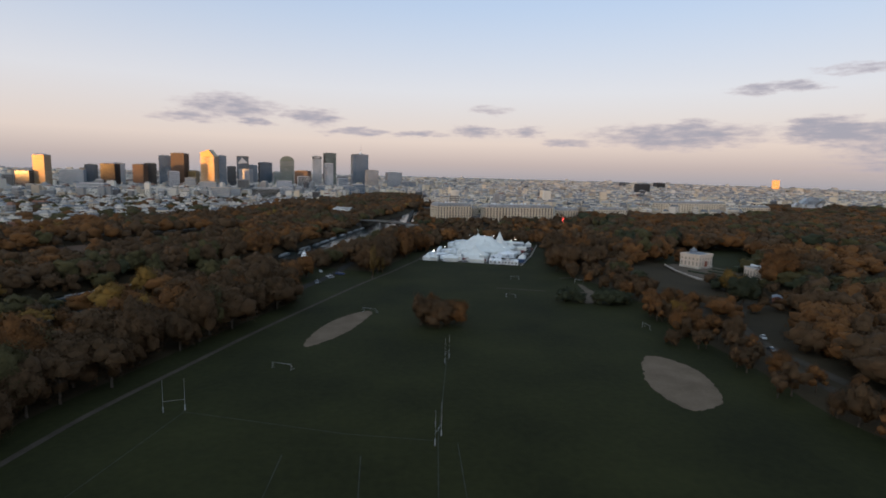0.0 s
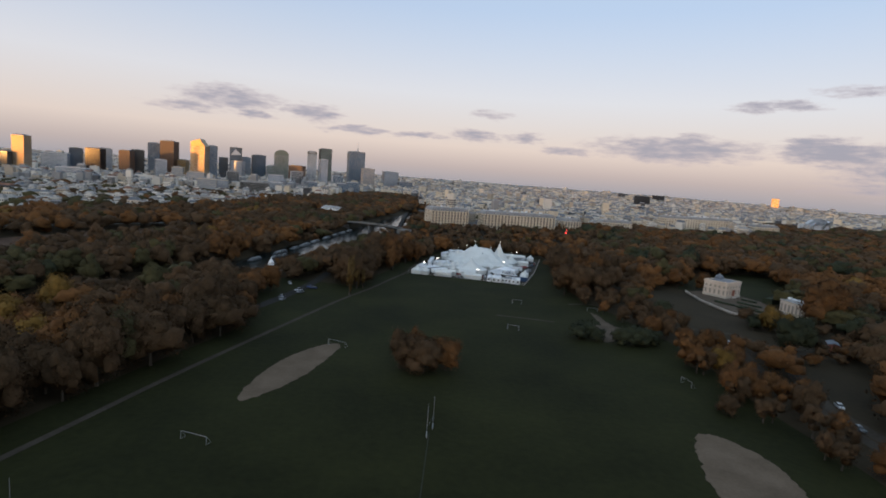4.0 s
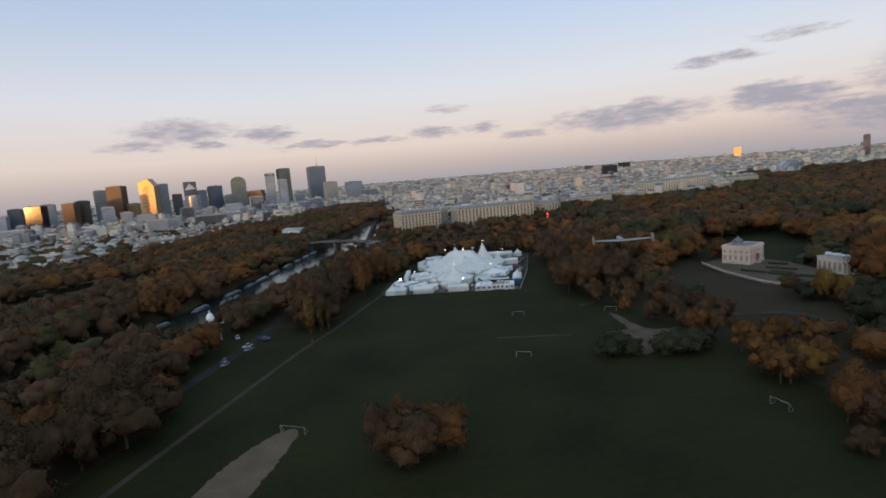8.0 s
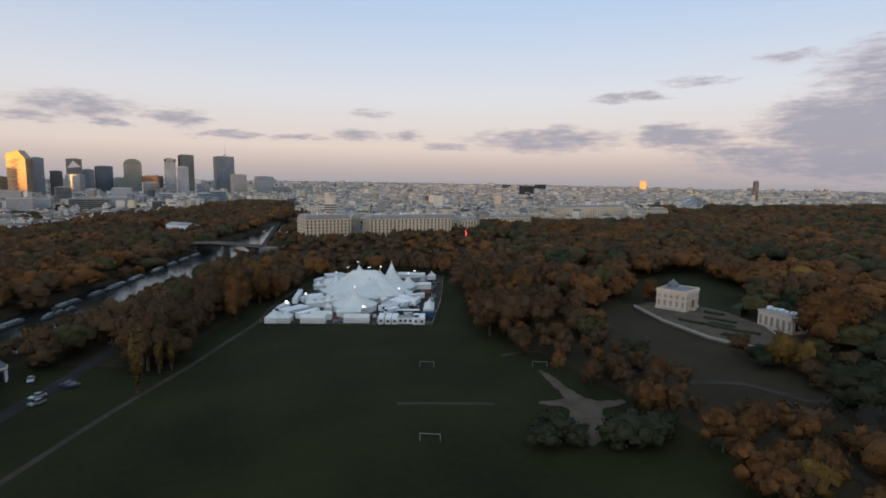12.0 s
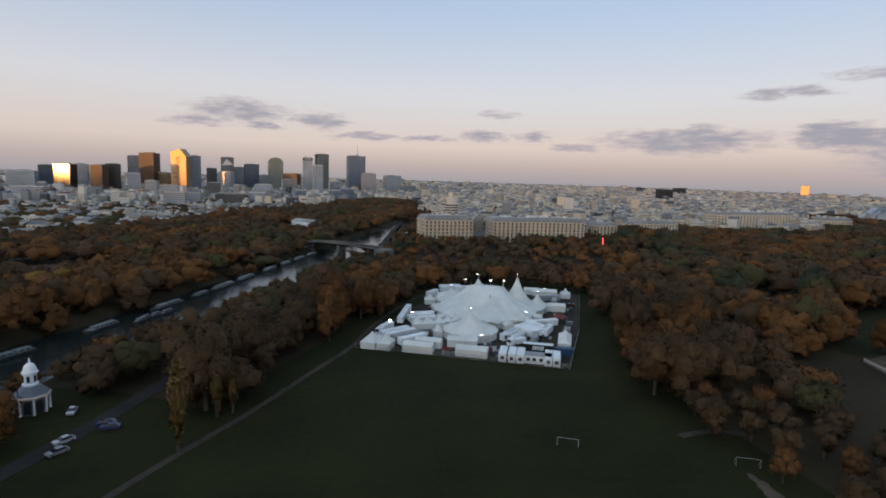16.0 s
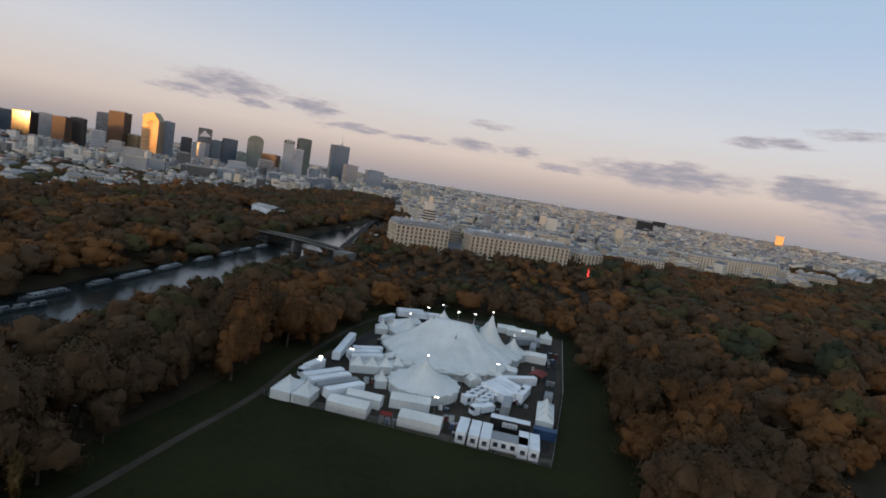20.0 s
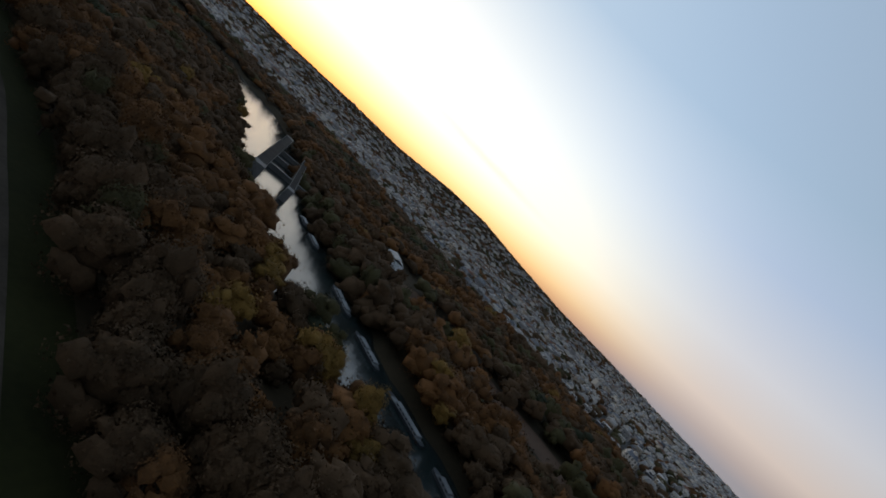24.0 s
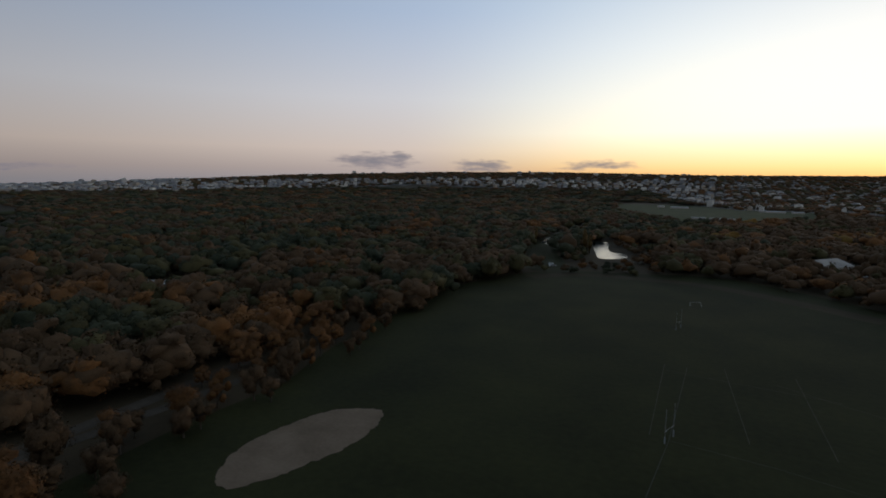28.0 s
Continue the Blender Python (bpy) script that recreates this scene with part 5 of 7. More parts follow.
def orangery():
    t = thing("pavilion", "long low pale stone pavilion with flat roof", "pavilion", 217.5, 341.5, 0.4, -86)
    w, d, h = 17, 9, 6.6
    bm = bmesh.new()
    bm_box(bm, -w / 2, -d / 2, -0.5, w / 2, d / 2, h)
    part("wall", bm, PALE_STONE, t)
    bm = bmesh.new()
    bm_box(bm, -w / 2 - 0.35, -d / 2 - 0.35, h, w / 2 + 0.35, d / 2 + 0.35, h + 0.45)
    part("cornice", bm, STONE, t)
    bm = bmesh.new()
    bm_ring(bm, [[(sx * (w / 2) * k, sy * (d / 2) * k, z) for sx, sy in ((-1, -1), (1, -1), (1, 1), (-1, 1))] for k, z in ((1, h + 0.45), (0.55, h + 1.3))])
    part("roof", bm, ZINC, t)
    for i in range(6):
        for s in (-1, 1):
            u = -w / 2 + w * (i + 0.5) / 6
            bm = bmesh.new()
            bm_box(bm, u - 0.7, s * d / 2 - 0.06, 1.0, u + 0.7, s * d / 2 + 0.06, 5.0)
            part("window", bm, DIM_PANE, t)
    for k in range(5):
        bm = bmesh.new()
        u = -w * 0.36 + k * w * 0.17
        bm_box(bm, u - 0.8, -1.6, h + 1.0, u + 0.8, 0.4, h + 2.1 - 0.3 * (k % 2))
        part("roof_light", bm, WHITE_PANEL, t, "pale glazed roof light")
    for s in (-1, 1):
        for k in (-0.25, 0.25):
            bm = bmesh.new()
            bm_box(bm, s * w / 2 - 0.06, k * d - 0.7, 1.0, s * w / 2 + 0.06, k * d + 0.7, 5.0)
            part("window", bm, PANE, t)


orangery()
for (line, wide), (mt, words) in zip(ROADS, ((ASPHALT, "grey riverside road under the trees"), (DIRT, "dim park road winding under trees"), (DIRT, "brown footpath along the wood edge"), (DIRT, "narrow bare park path across the meadow"), (CONCRETE, "pale concrete embankment road beside the town"), (ASPHALT, "grey road leading to the bridge"))):
    ribbon("park_road", line, min(5.0, wide * 1.35), 0.12, mt, words, "road")


def folly():
    """An eight-sided arcaded pavilion under a tall two-stage domed turret."""
    t = thing("folly", "white arcaded stone pavilion with a tall domed turret", "pavilion", -75.5, 338, 0, 20)
    t.scale = (0.8, 0.8, 0.8)
    ring = lambda r, z: [(r * math.cos(math.pi * (k + 0.5) / 4), r * math.sin(math.pi * (k + 0.5) / 4), z) for k in range(8)]
    bm = bmesh.new()
    bm_ring(bm, [ring(4.3, 0), ring(4.3, 5.4)])
    part("wall", bm, OLD_STONE, t)
    for k in range(8):
        turn = 45 * k
        bm = bmesh.new()
        arch = [(-1.0, 0.3)] + [(-1.0 * math.cos(math.pi * q / 6), 3.2 + 1.0 * math.sin(math.pi * q / 6)) for q in range(7)] + [(1.0, 0.3)]
        bm_ring(bm, [[(3.9, u, z) for u, z in arch], [(4.08, u, z) for u, z in arch]])
        part("arch", bm, PANE, t, m=pose(0, 0, 0, 0, 0, turn))
        bm = bmesh.new()
        bm_ring(bm, [circle(0.42, 0, 10, 4.62), circle(0.34, 0.5, 10, 4.62), circle(0.3, 4.6, 10, 4.62), circle(0.46, 5.0, 10, 4.62)])
        part("column", bm, WHITE_PANEL, t, m=pose(0, 0, 0, 0, 0, turn + 22.5))
    bm = bmesh.new()
    bm_ring(bm, [ring(5.2, 5.0), ring(5.3, 5.6), ring(5.0, 5.8)])
    part("cornice", bm, PALE_STONE, t)
    bm = bmesh.new()
    bm_ring(bm, [ring(5.0, 5.8), ring(2.6, 8.2), ring(2.3, 8.4)])
    part("roof", bm, SLATE, t)
    bm = bmesh.new()
    bm_ring(bm, [circle(2.2, 8.2, 16), circle(2.2, 9.0, 16), circle(1.75, 9.2, 16), circle(1.75, 12.0, 16), circle(2.15, 12.2, 16), circle(2.15, 12.7, 16), circle(1.8, 12.9, 16), circle(1.75, 13.6, 16), circle(1.4, 14.6, 16), circle(0.7, 15.3, 16), circle(0.3, 15.5, 16), circle(0.28, 16.3, 16), circle(0.05, 17.0, 16)])
    tur = part("turret", bm, WHITE_PANEL, t, "white two-stage turret with a dome")
    for i in range(6):
        bm = bmesh.new()
        bm_box(bm, -0.38, 1.66, 9.6, 0.38, 1.82, 11.6)
        part("opening", bm, PANE, tur, m=pose(0, 0, 0, 0, 0, 60 * i))


folly()

# ---- cars ----
CAR_PAINTS = [mat("car_paint_" + n, tuple(c * 0.85 for c in col), col, 0.25, 0.2, scale=0.5, fine=4.0, spec=0.5) for n, col in (("white", (0.42, 0.42, 0.42)), ("silver", (0.2, 0.207, 0.22)), ("black", (0.02, 0.02, 0.022)), ("grey", (0.09, 0.095, 0.1)), ("red", (0.22, 0.02, 0.02)), ("blue", (0.03, 0.05, 0.12)))]
CAR_WORDS = ["white", "silver", "black", "dark grey", "red", "dark blue"]
CAR_MESH = {}
HEAD = plain("headlight_on", (1, 1, 0.95), 0.2, 0, 8.0, (1.0, 0.96, 0.86))


def car(x, y, turn, colour, z=0.0, lit=False):
    t = thing("car", f"{CAR_WORDS[colour]} parked car with dark windows" if not lit else f"{CAR_WORDS[colour]} car with its headlights on", "car", x, y, z, turn, "cars")
    if colour not in CAR_MESH:
        bm = bmesh.new()
        prof = [(-2.1, 0.35), (-2.15, 0.8), (-1.9, 0.95), (-1.0, 1.0), (1.4, 1.0), (2.05, 0.92), (2.12, 0.6), (2.05, 0.35)]
        bm_ring(bm, [[(a, -0.86, b) for a, b in prof], [(a, 0.86, b) for a, b in prof]])
        b1 = finish("body", bm, CAR_PAINTS[colour])
        bm = bmesh.new()
        prof = [(-1.1, 1.0), (-0.45, 1.45), (1.0, 1.47), (1.75, 1.0)]
        bm_ring(bm, [[(a, -0.74 + 0.1 * (b > 1.2), b) for a, b in prof], [(a, 0.74 - 0.1 * (b > 1.2), b) for a, b in prof]])
        b2 = finish("cabin_glass", bm, PANE)
        bm = bmesh.new()
        bm_box(bm, -0.4, -0.63, 1.46, 1.0, 0.63, 1.52)
        CAR_MESH[colour] = (b1, b2, finish("roof", bm, CAR_PAINTS[colour]))
    for nm, me in zip(("body", "cabin_glass", "roof"), CAR_MESH[colour]):
        part(nm, me, None, t)
    for sx in (-1.35, 1.35):
        for sy in (-0.78, 0.78):
            part("wheel", WHEEL, None, t, m=pose(sx, sy, 0.33, 90) @ Matrix.Diagonal((0.66, 0.66, 0.66, 1)))
    if lit:
        for sy in (-0.6, 0.6):
            bm = bmesh.new()
            bm_box(bm, -2.2, sy - 0.15, 0.62, -2.1, sy + 0.15, 0.82)
            part("headlight", bm, HEAD, t)


crng = random.Random(5)
for x, y, tr in ((-53, 331, 20), (-55, 317, 60), (-59.5, 300.5, 80), (-51, 329, 20), (-57, 322, 60), (-61, 305, 80), (-65, 337, 110)):
    car(x, y, tr, crng.choice((0, 0, 1, 3, 5)))
for x, y, tr, c in ((135.4, 206, 70, 0), (129.5, 213.5, 70, 5), (137.7, 271.5, 40, 0), (128.5, 190, 85, 3), (104, -140, 20, 0)):
    car(x, y, tr, c, 0.1)
for i, (x, y) in enumerate(((-19.5, 513), (-18, 518.5), (-20, 531), (-18.5, 552), (-21, 575), (-20.5, 590), (-22.5, 640), (-24, 690), (-23, 720))):
    car(x + (1.2 if i % 2 else -1.2), y, 95 if i % 2 else -85, crng.randrange(6), 0.12, lit=i % 2 == 0)


def hut(x, y, w, d, h, turn, roof, name="hut", words="small green-roofed wooden hut among trees", wall=None):
    t = thing(name, words, "hut", x, y, 0, turn)
    bm = bmesh.new()
    bm_box(bm, -w / 2, -d / 2, 0, w / 2, d / 2, h)
    part("wall", bm, wall or WHITE_PANEL, t)
    bm = bmesh.new()
    prof = [(-d / 2 - 0.3, h), (0, h + d * 0.18), (d / 2 + 0.3, h), (d / 2 + 0.3, h - 0.15), (0, h + d * 0.18 - 0.15), (-d / 2 - 0.3, h - 0.15)]
    bm_ring(bm, [[(-w / 2 - 0.3, a, z) for a, z in prof], [(w / 2 + 0.3, a, z) for a, z in prof]])
    part("roof", bm, roof, t)
    for i in range(max(1, int(w // 3))):
        u = -w / 2 + w * (i + 0.5) / max(1, int(w // 3))
        bm = bmesh.new()
        bm_box(bm, u - 0.5, -d / 2 - 0.05, 0.9, u + 0.5, -d / 2 + 0.05, 2.0)
        part("window", bm, PANE, t)


hut(-39.5, 377.5, 5.5, 3.0, 2.4, 20, GREEN_ROOF)
hut(204, 231, 9, 6, 3.2, 30, SLATE, "lodge", "dark slate-roofed lodge with a lit lamp among trees", PALE_STONE)
def red_sign(x, y):
    t = thing("lit_sign_mast", "slim mast strung with glowing red lamps among trees", "sign", x, y)
    part("pole", pole_mesh(15, 0.14), None, t)
    for k in range(7):
        bm = bmesh.new()
        bm_ring(bm, [circle(0.25, 8 + k * 0.9, 8, 0.5 * math.sin(k * 1.9)), circle(0.45, 8.3 + k * 0.9, 8, 0.5 * math.sin(k * 1.9)), circle(0.2, 8.6 + k * 0.9, 8, 0.5 * math.sin(k * 1.9))])
        part("red_lamp", bm, RED_LAMP, t)


red_sign(175, 686)


def lit_kiosk(x, y, turn):
    t = thing("lit_kiosk", "low roadside kiosk with a warm orange lit front", "kiosk", x, y, 0, turn)
    for nm, box, m in (("wall", (-6, -2.5, 0, 6, 2.5, 3.2), WHITE_PANEL), ("roof", (-6.4, -3.2, 3.2, 6.4, 2.9, 3.5), GREY_PANEL), ("lit_front", (-5.4, -2.62, 0.7, 5.4, -2.48, 2.9), AMBER_LAMP)):
        bm = bmesh.new()
        bm_box(bm, *box)
        part(nm, bm, m, t)


lit_kiosk(-226, 648, 20)
lamp_mast(201.5, 227, 4.0, "short lamp post with lit lamps by the lodge")
hut(-75, -227, 30, 24, 4.2, 52, mat("pale_sheet_roof", (0.17, 0.155, 0.14), (0.28, 0.255, 0.23), 0.8, scale=0.1, fine=1.0, spec=0.1), "clubhouse", "low clubhouse with a broad pale sheet roof", STONE)
for x, y, s in ((-98, -208, 10), (-105, -225, 8), (-60, -198, 9)):
    hut(x, y, s, 6, 3.2, 30 + x, ZINC, "club_shed", "small pale-roofed shed beside the clubhouse")
hut(262, 62, 26, 12, 4.2, 32, ZINC, "greenhouse", "long pale-roofed greenhouse in the woods", WHITE_PANEL)
hut(184, 272, 7, 4, 3.4, 60, SLATE, "gatehouse", "small red-brick gatehouse on the park path", RUST_PANEL)
sheet("pond", rounded([(74, -204), (84, -207), (92, -236), (103, -280), (114, -338), (100, -340), (91, -290), (82, -254), (70, -246), (63, -222)], 5, True), 0.14, WATER, "small pond mirroring the bright sky", "pond")
ribbon("stream", rounded([(154, -290), (162, -338), (167, -419), (170, -538)], 10), 9, 0.16, WATER, "narrow pale stream beside a meadow", "stream")
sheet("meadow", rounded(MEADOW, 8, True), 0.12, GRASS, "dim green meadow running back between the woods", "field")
ribbon("field_verge", rounded([(104, -86), (88, -106), (64, -115), (11, -113), (-28, -92), (-74, -50)], 8), 13, 0.08, DRY_GRASS, "dry brown grass verge along the field", "field")
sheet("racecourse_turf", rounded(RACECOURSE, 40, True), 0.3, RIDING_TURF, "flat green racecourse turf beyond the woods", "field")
ribbon("racecourse_track", rounded([(150, -1000), (200, -1140), (300, -1560), (350, -1790)], 20), 9, 0.4, SAND, "pale sand racing track along the turf", "track")
for x, y, ln, w, tr in ((30, -872, 24, 7, -12), (0, -860, 22, 7, -12), (-24, -853, 12, 6, -12), (97, -1425, 46, 10, -9), (150, -1470, 18, 9, -6), (-120, -1296, 56, 9, -8), (-172, -1284, 26, 9, -8)):
    hut(x, y, ln, w, 3.4, tr, ZINC, "grandstand", "long low pale racecourse stand", STONE)
hut(106, -141, 3.2, 2.4, 2.2, 15, ZINC, "equipment_shed", "tiny white shed at the field's end", WHITE_PANEL)
for k, (x, y, s) in enumerate(((52, -138, 1.0), (58, -146, 0.9), (66, -142, 1.1), (74, -140, 0.9), (82, -139, 1.1), (62, -158, 0.9), (80, -158, 0.8), (54, -164, 1.0), (70, -168, 0.7), (88, -166, 1.0), (60, -182, 0.9), (95, -186, 1.1))):
    plant(("brown", "rust", "green")[k % 3], x, y, s, 50 * k, low=True)
ribbon("island_turf", ISLAND_TURF, 38, 0.12, GRASS, "dim green riding turf on the far bank", "field")
ribbon("island_track", ISLAND_TRACK, 34, 0.14, PLOUGH, "red-brown sand riding track beside the turf", "track")



# ---- the other aircraft, a small flying wing ----
def flying_wing():
    t = thing("flying_wing", "small pale foam flying wing model with upturned tips", "model aircraft", 11.95, 116.9, 58.85, -12)
    bm = bmesh.new()
    def section(x, y, z, c):
        return [(x, y, z), (x, y - 0.3 * c, z + 0.045 * c), (x, y - c, z), (x, y - 0.4 * c, z - 0.03 * c)]
    bm_ring(bm, [section(-0.72, -0.28, 0.05, 0.16), section(-0.12, 0.06, 0, 0.38), section(0.12, 0.06, 0, 0.38), section(0.72, -0.28, 0.05, 0.16)])
    part("wing", bm, GREY_PANEL, t)
    for s in (-1, 1):
        bm = bmesh.new()
        bm_box(bm, s * 0.72 - 0.008, -0.5, -0.02, s * 0.72 + 0.008, -0.26, 0.16)
        part("winglet", bm, WHITE_PAINT, t)
    bm = bmesh.new()
    bm_ring(bm, [[(0.05 * math.cos(a), y, 0.03 + 0.05 * math.sin(a)) for a in (0, 0.8, 1.6, 2.4, 3.14, 4.0, 4.7, 5.5)] for y in (0.2, -0.25)])
    part("fuselage", bm, WHITE_PAINT, t)


flying_wing()

# ---- river craft and bridges ----
HULL = mat("dark_hull", (0.015, 0.018, 0.022), (0.045, 0.05, 0.055), 0.6, scale=0.3, fine=2.0, obj=0.3)
DECK = mat("pale_deck", (0.10, 0.105, 0.11), (0.22, 0.228, 0.235), 0.6, scale=0.2, fine=2.0, obj=0.3)


def on_bank(y, off):
    """Place and heading on the far bank at that y, off metres towards the stream."""
    for (x1, y1), (x2, y2) in zip(FAR_BANK[:-1], FAR_BANK[1:]):
        if y2 <= y <= y1:
            k = (y1 - y) / max(1e-6, y1 - y2)
            d = Vector((x2 - x1, y2 - y1)).normalized()
            return x1 + k * (x2 - x1) - d.y * off, y1 + k * (y2 - y1) + d.x * off, math.degrees(math.atan2(d.y, d.x))
    return FAR_BANK[0][0], y, 90


def barge(y, ln=24.0, w=4.6, off=5.0, cabins=2):
    x, yy, turn = on_bank(y, off)
    t = thing("river_barge", "moored houseboat barge with pale cabins and dark hull", "barge", x, yy, -3.4, turn, "moored barges")
    t.scale = (1, 0.85, 0.72)
    bm = bmesh.new()
    rings = []
    for u, k in ((-0.5, 0.55), (-0.44, 0.9), (-0.3, 1), (0.3, 1), (0.42, 0.8), (0.5, 0.15)):
        rings.append([(u * ln, -w / 2 * k, 1.3), (u * ln, -w / 2 * k * 0.85, -0.4), (u * ln, w / 2 * k * 0.85, -0.4), (u * ln, w / 2 * k, 1.3)])
    bm_ring(bm, rings)
    part("hull", bm, HULL, t)
    bm = bmesh.new()
    bm_box(bm, -ln * 0.42, -w / 2 * 0.86, 1.3, ln * 0.36, w / 2 * 0.86, 1.42)
    part("deck", bm, DECK, t)
    a = -ln * 0.38
    for i in range(cabins):
        cl = ln * 0.72 / cabins * 0.86
        bm = bmesh.new()
        prof = [(-w * 0.36, 1.4), (-w * 0.36, 2.6), (-w * 0.26, 2.8), (w * 0.26, 2.8), (w * 0.36, 2.6), (w * 0.36, 1.4)]
        bm_ring(bm, [[(a, p, z) for p, z in prof], [(a + cl, p, z) for p, z in prof]])
        c = part("cabin", bm, DECK, t)
        for k in range(int(cl // 2.2)):
            for s in (-1, 1):
                bm = bmesh.new()
                bm_box(bm, a + 0.7 + k * 2.2, s * w * 0.36 - 0.04, 1.7, a + 1.8 + k * 2.2, s * w * 0.36 + 0.04, 2.35)
                part("window", bm, PANE, c)
        a += ln * 0.72 / cabins


for y, ln, c in ((388, 17, 2), (424, 18, 1), (464, 22, 2), (490, 14, 1), (512, 26, 2), (540, 22, 2), (574, 20, 1), (600, 18, 2), (626, 20, 1), (652, 18, 2), (298, 23, 2), (274, 22, 2), (243, 26, 1), (210, 24, 2), (178, 26, 2), (126, 18, 1), (104, 16, 1), (362, 20, 1)):
    barge(y, ln, cabins=c)
for y, ln in ((440, 7), (446, 6), (452, 8), (436, 7)):
    barge(y, ln, 2.2, 12 + (y % 5), 1)


def bridge(a, b, wide, z, piers, label):
    ln = math.dist(a, b)
    t = thing("road_bridge", label, "bridge", a[0], a[1], 0, math.degrees(math.atan2(b[1] - a[1], b[0] - a[0])))
    bm = bmesh.new()
    rings = []
    for i in range(13):
        u = i / 12
        zz = z + 1.2 * math.sin(math.pi * u)
        under = 1.1 + 0.9 * abs(math.cos(math.pi * u * (piers + 1)))
        rings.append([(u * ln, -wide / 2, zz), (u * ln, -wide / 2, zz - 0.5), (u * ln, -wide / 3, zz - under), (u * ln, wide / 3, zz - under), (u * ln, wide / 2, zz - 0.5), (u * ln, wide / 2, zz)])
    bm_ring(bm, rings)
    part("deck", bm, ASPHALT, t)
    for s in (-1, 1):
        bm = bmesh.new()
        bm_ring(bm, [[(i / 12 * ln, s * wide / 2 - 0.1, z + 1.2 * math.sin(math.pi * i / 12)), (i / 12 * ln, s * wide / 2 + 0.1, z + 1.2 * math.sin(math.pi * i / 12)), (i / 12 * ln, s * wide / 2 + 0.1, z + 1.0 + 1.2 * math.sin(math.pi * i / 12)), (i / 12 * ln, s * wide / 2 - 0.1, z + 1.0 + 1.2 * math.sin(math.pi * i / 12))] for i in range(13)])
        part("parapet", bm, CONCRETE, t)
    for i in range(piers):
        u = ln * (i + 1) / (piers + 1)
        bm = bmesh.new()
        bm_ring(bm, [[(u - 1.1, -wide / 2.4, q), (u, -wide / 2.1, q), (u + 1.1, -wide / 2.4, q), (u + 1.1, wide / 2.4, q), (u, wide / 2.1, q), (u - 1.1, wide / 2.4, q)] for q in (-7, z)])
        part("pier", bm, CONCRETE, t)
    for u in (-4, ln + 4):
        bm = bmesh.new()
        bm_box(bm, u - 4, -wide / 2 - 0.3, -7, u + 7, wide / 2 + 0.3, z - 0.02)
        part("abutment", bm, CONCRETE, t)


bridge((-86, 676), (-20, 638), 11, 5.2, 1, "pale concrete road bridge over the river")
bridge((-368, -68), (-232, 64), 7, 5.0, 2, "long low concrete bridge with river piers")
bridge((-247, 80), (-383, -52), 4, 4.6, 2, "narrow service bridge over the river lock")


def lock_wall(a, b, words="low concrete lock wall standing in the river"):
    t = thing("lock_wall", words, "lock wall", a[0], a[1], 0, math.degrees(math.atan2(b[1] - a[1], b[0] - a[0])), "lock walls")
    ln = math.dist(a, b)
    for nm, box in (("wall", (0, -1.4, -7, ln, 1.4, -0.4)), ("coping", (-0.3, -1.7, -0.4, ln + 0.3, 1.7, 0.0))):
        bm = bmesh.new()
        bm_box(bm, *box)
        part(nm, bm, CONCRETE, t)


for k in (0.3, 0.5, 0.7):
    lock_wall((-225 - 150 * k, 75 - 146 * k), (-262 - 150 * k, 105 - 146 * k))

# ---- town ----
WALLS = [mat("render_" + n, tuple(c * 0.8 for c in col), col, 0.9, scale=0.03, fine=0.5, obj=0.35, attr="tone", spec=0.1) for n, col in (("cream", (0.60, 0.505, 0.385)), ("white", (0.58, 0.54, 0.48)), ("grey", (0.25, 0.24, 0.235)), ("beige", (0.36, 0.30, 0.235)), ("dark", (0.08, 0.08, 0.085)))]
ROOFS = [ZINC, SLATE, mat("pale_flat_roof", (0.20, 0.195, 0.19), (0.36, 0.35, 0.34), 0.8, scale=0.05, fine=0.6), mat("tile_roof", (0.13, 0.065, 0.045), (0.22, 0.12, 0.085), 0.85, scale=0.1, fine=1.0)]
WINDOW_DARK = plain("window_glass", (0.03, 0.034, 0.04), 0.15)


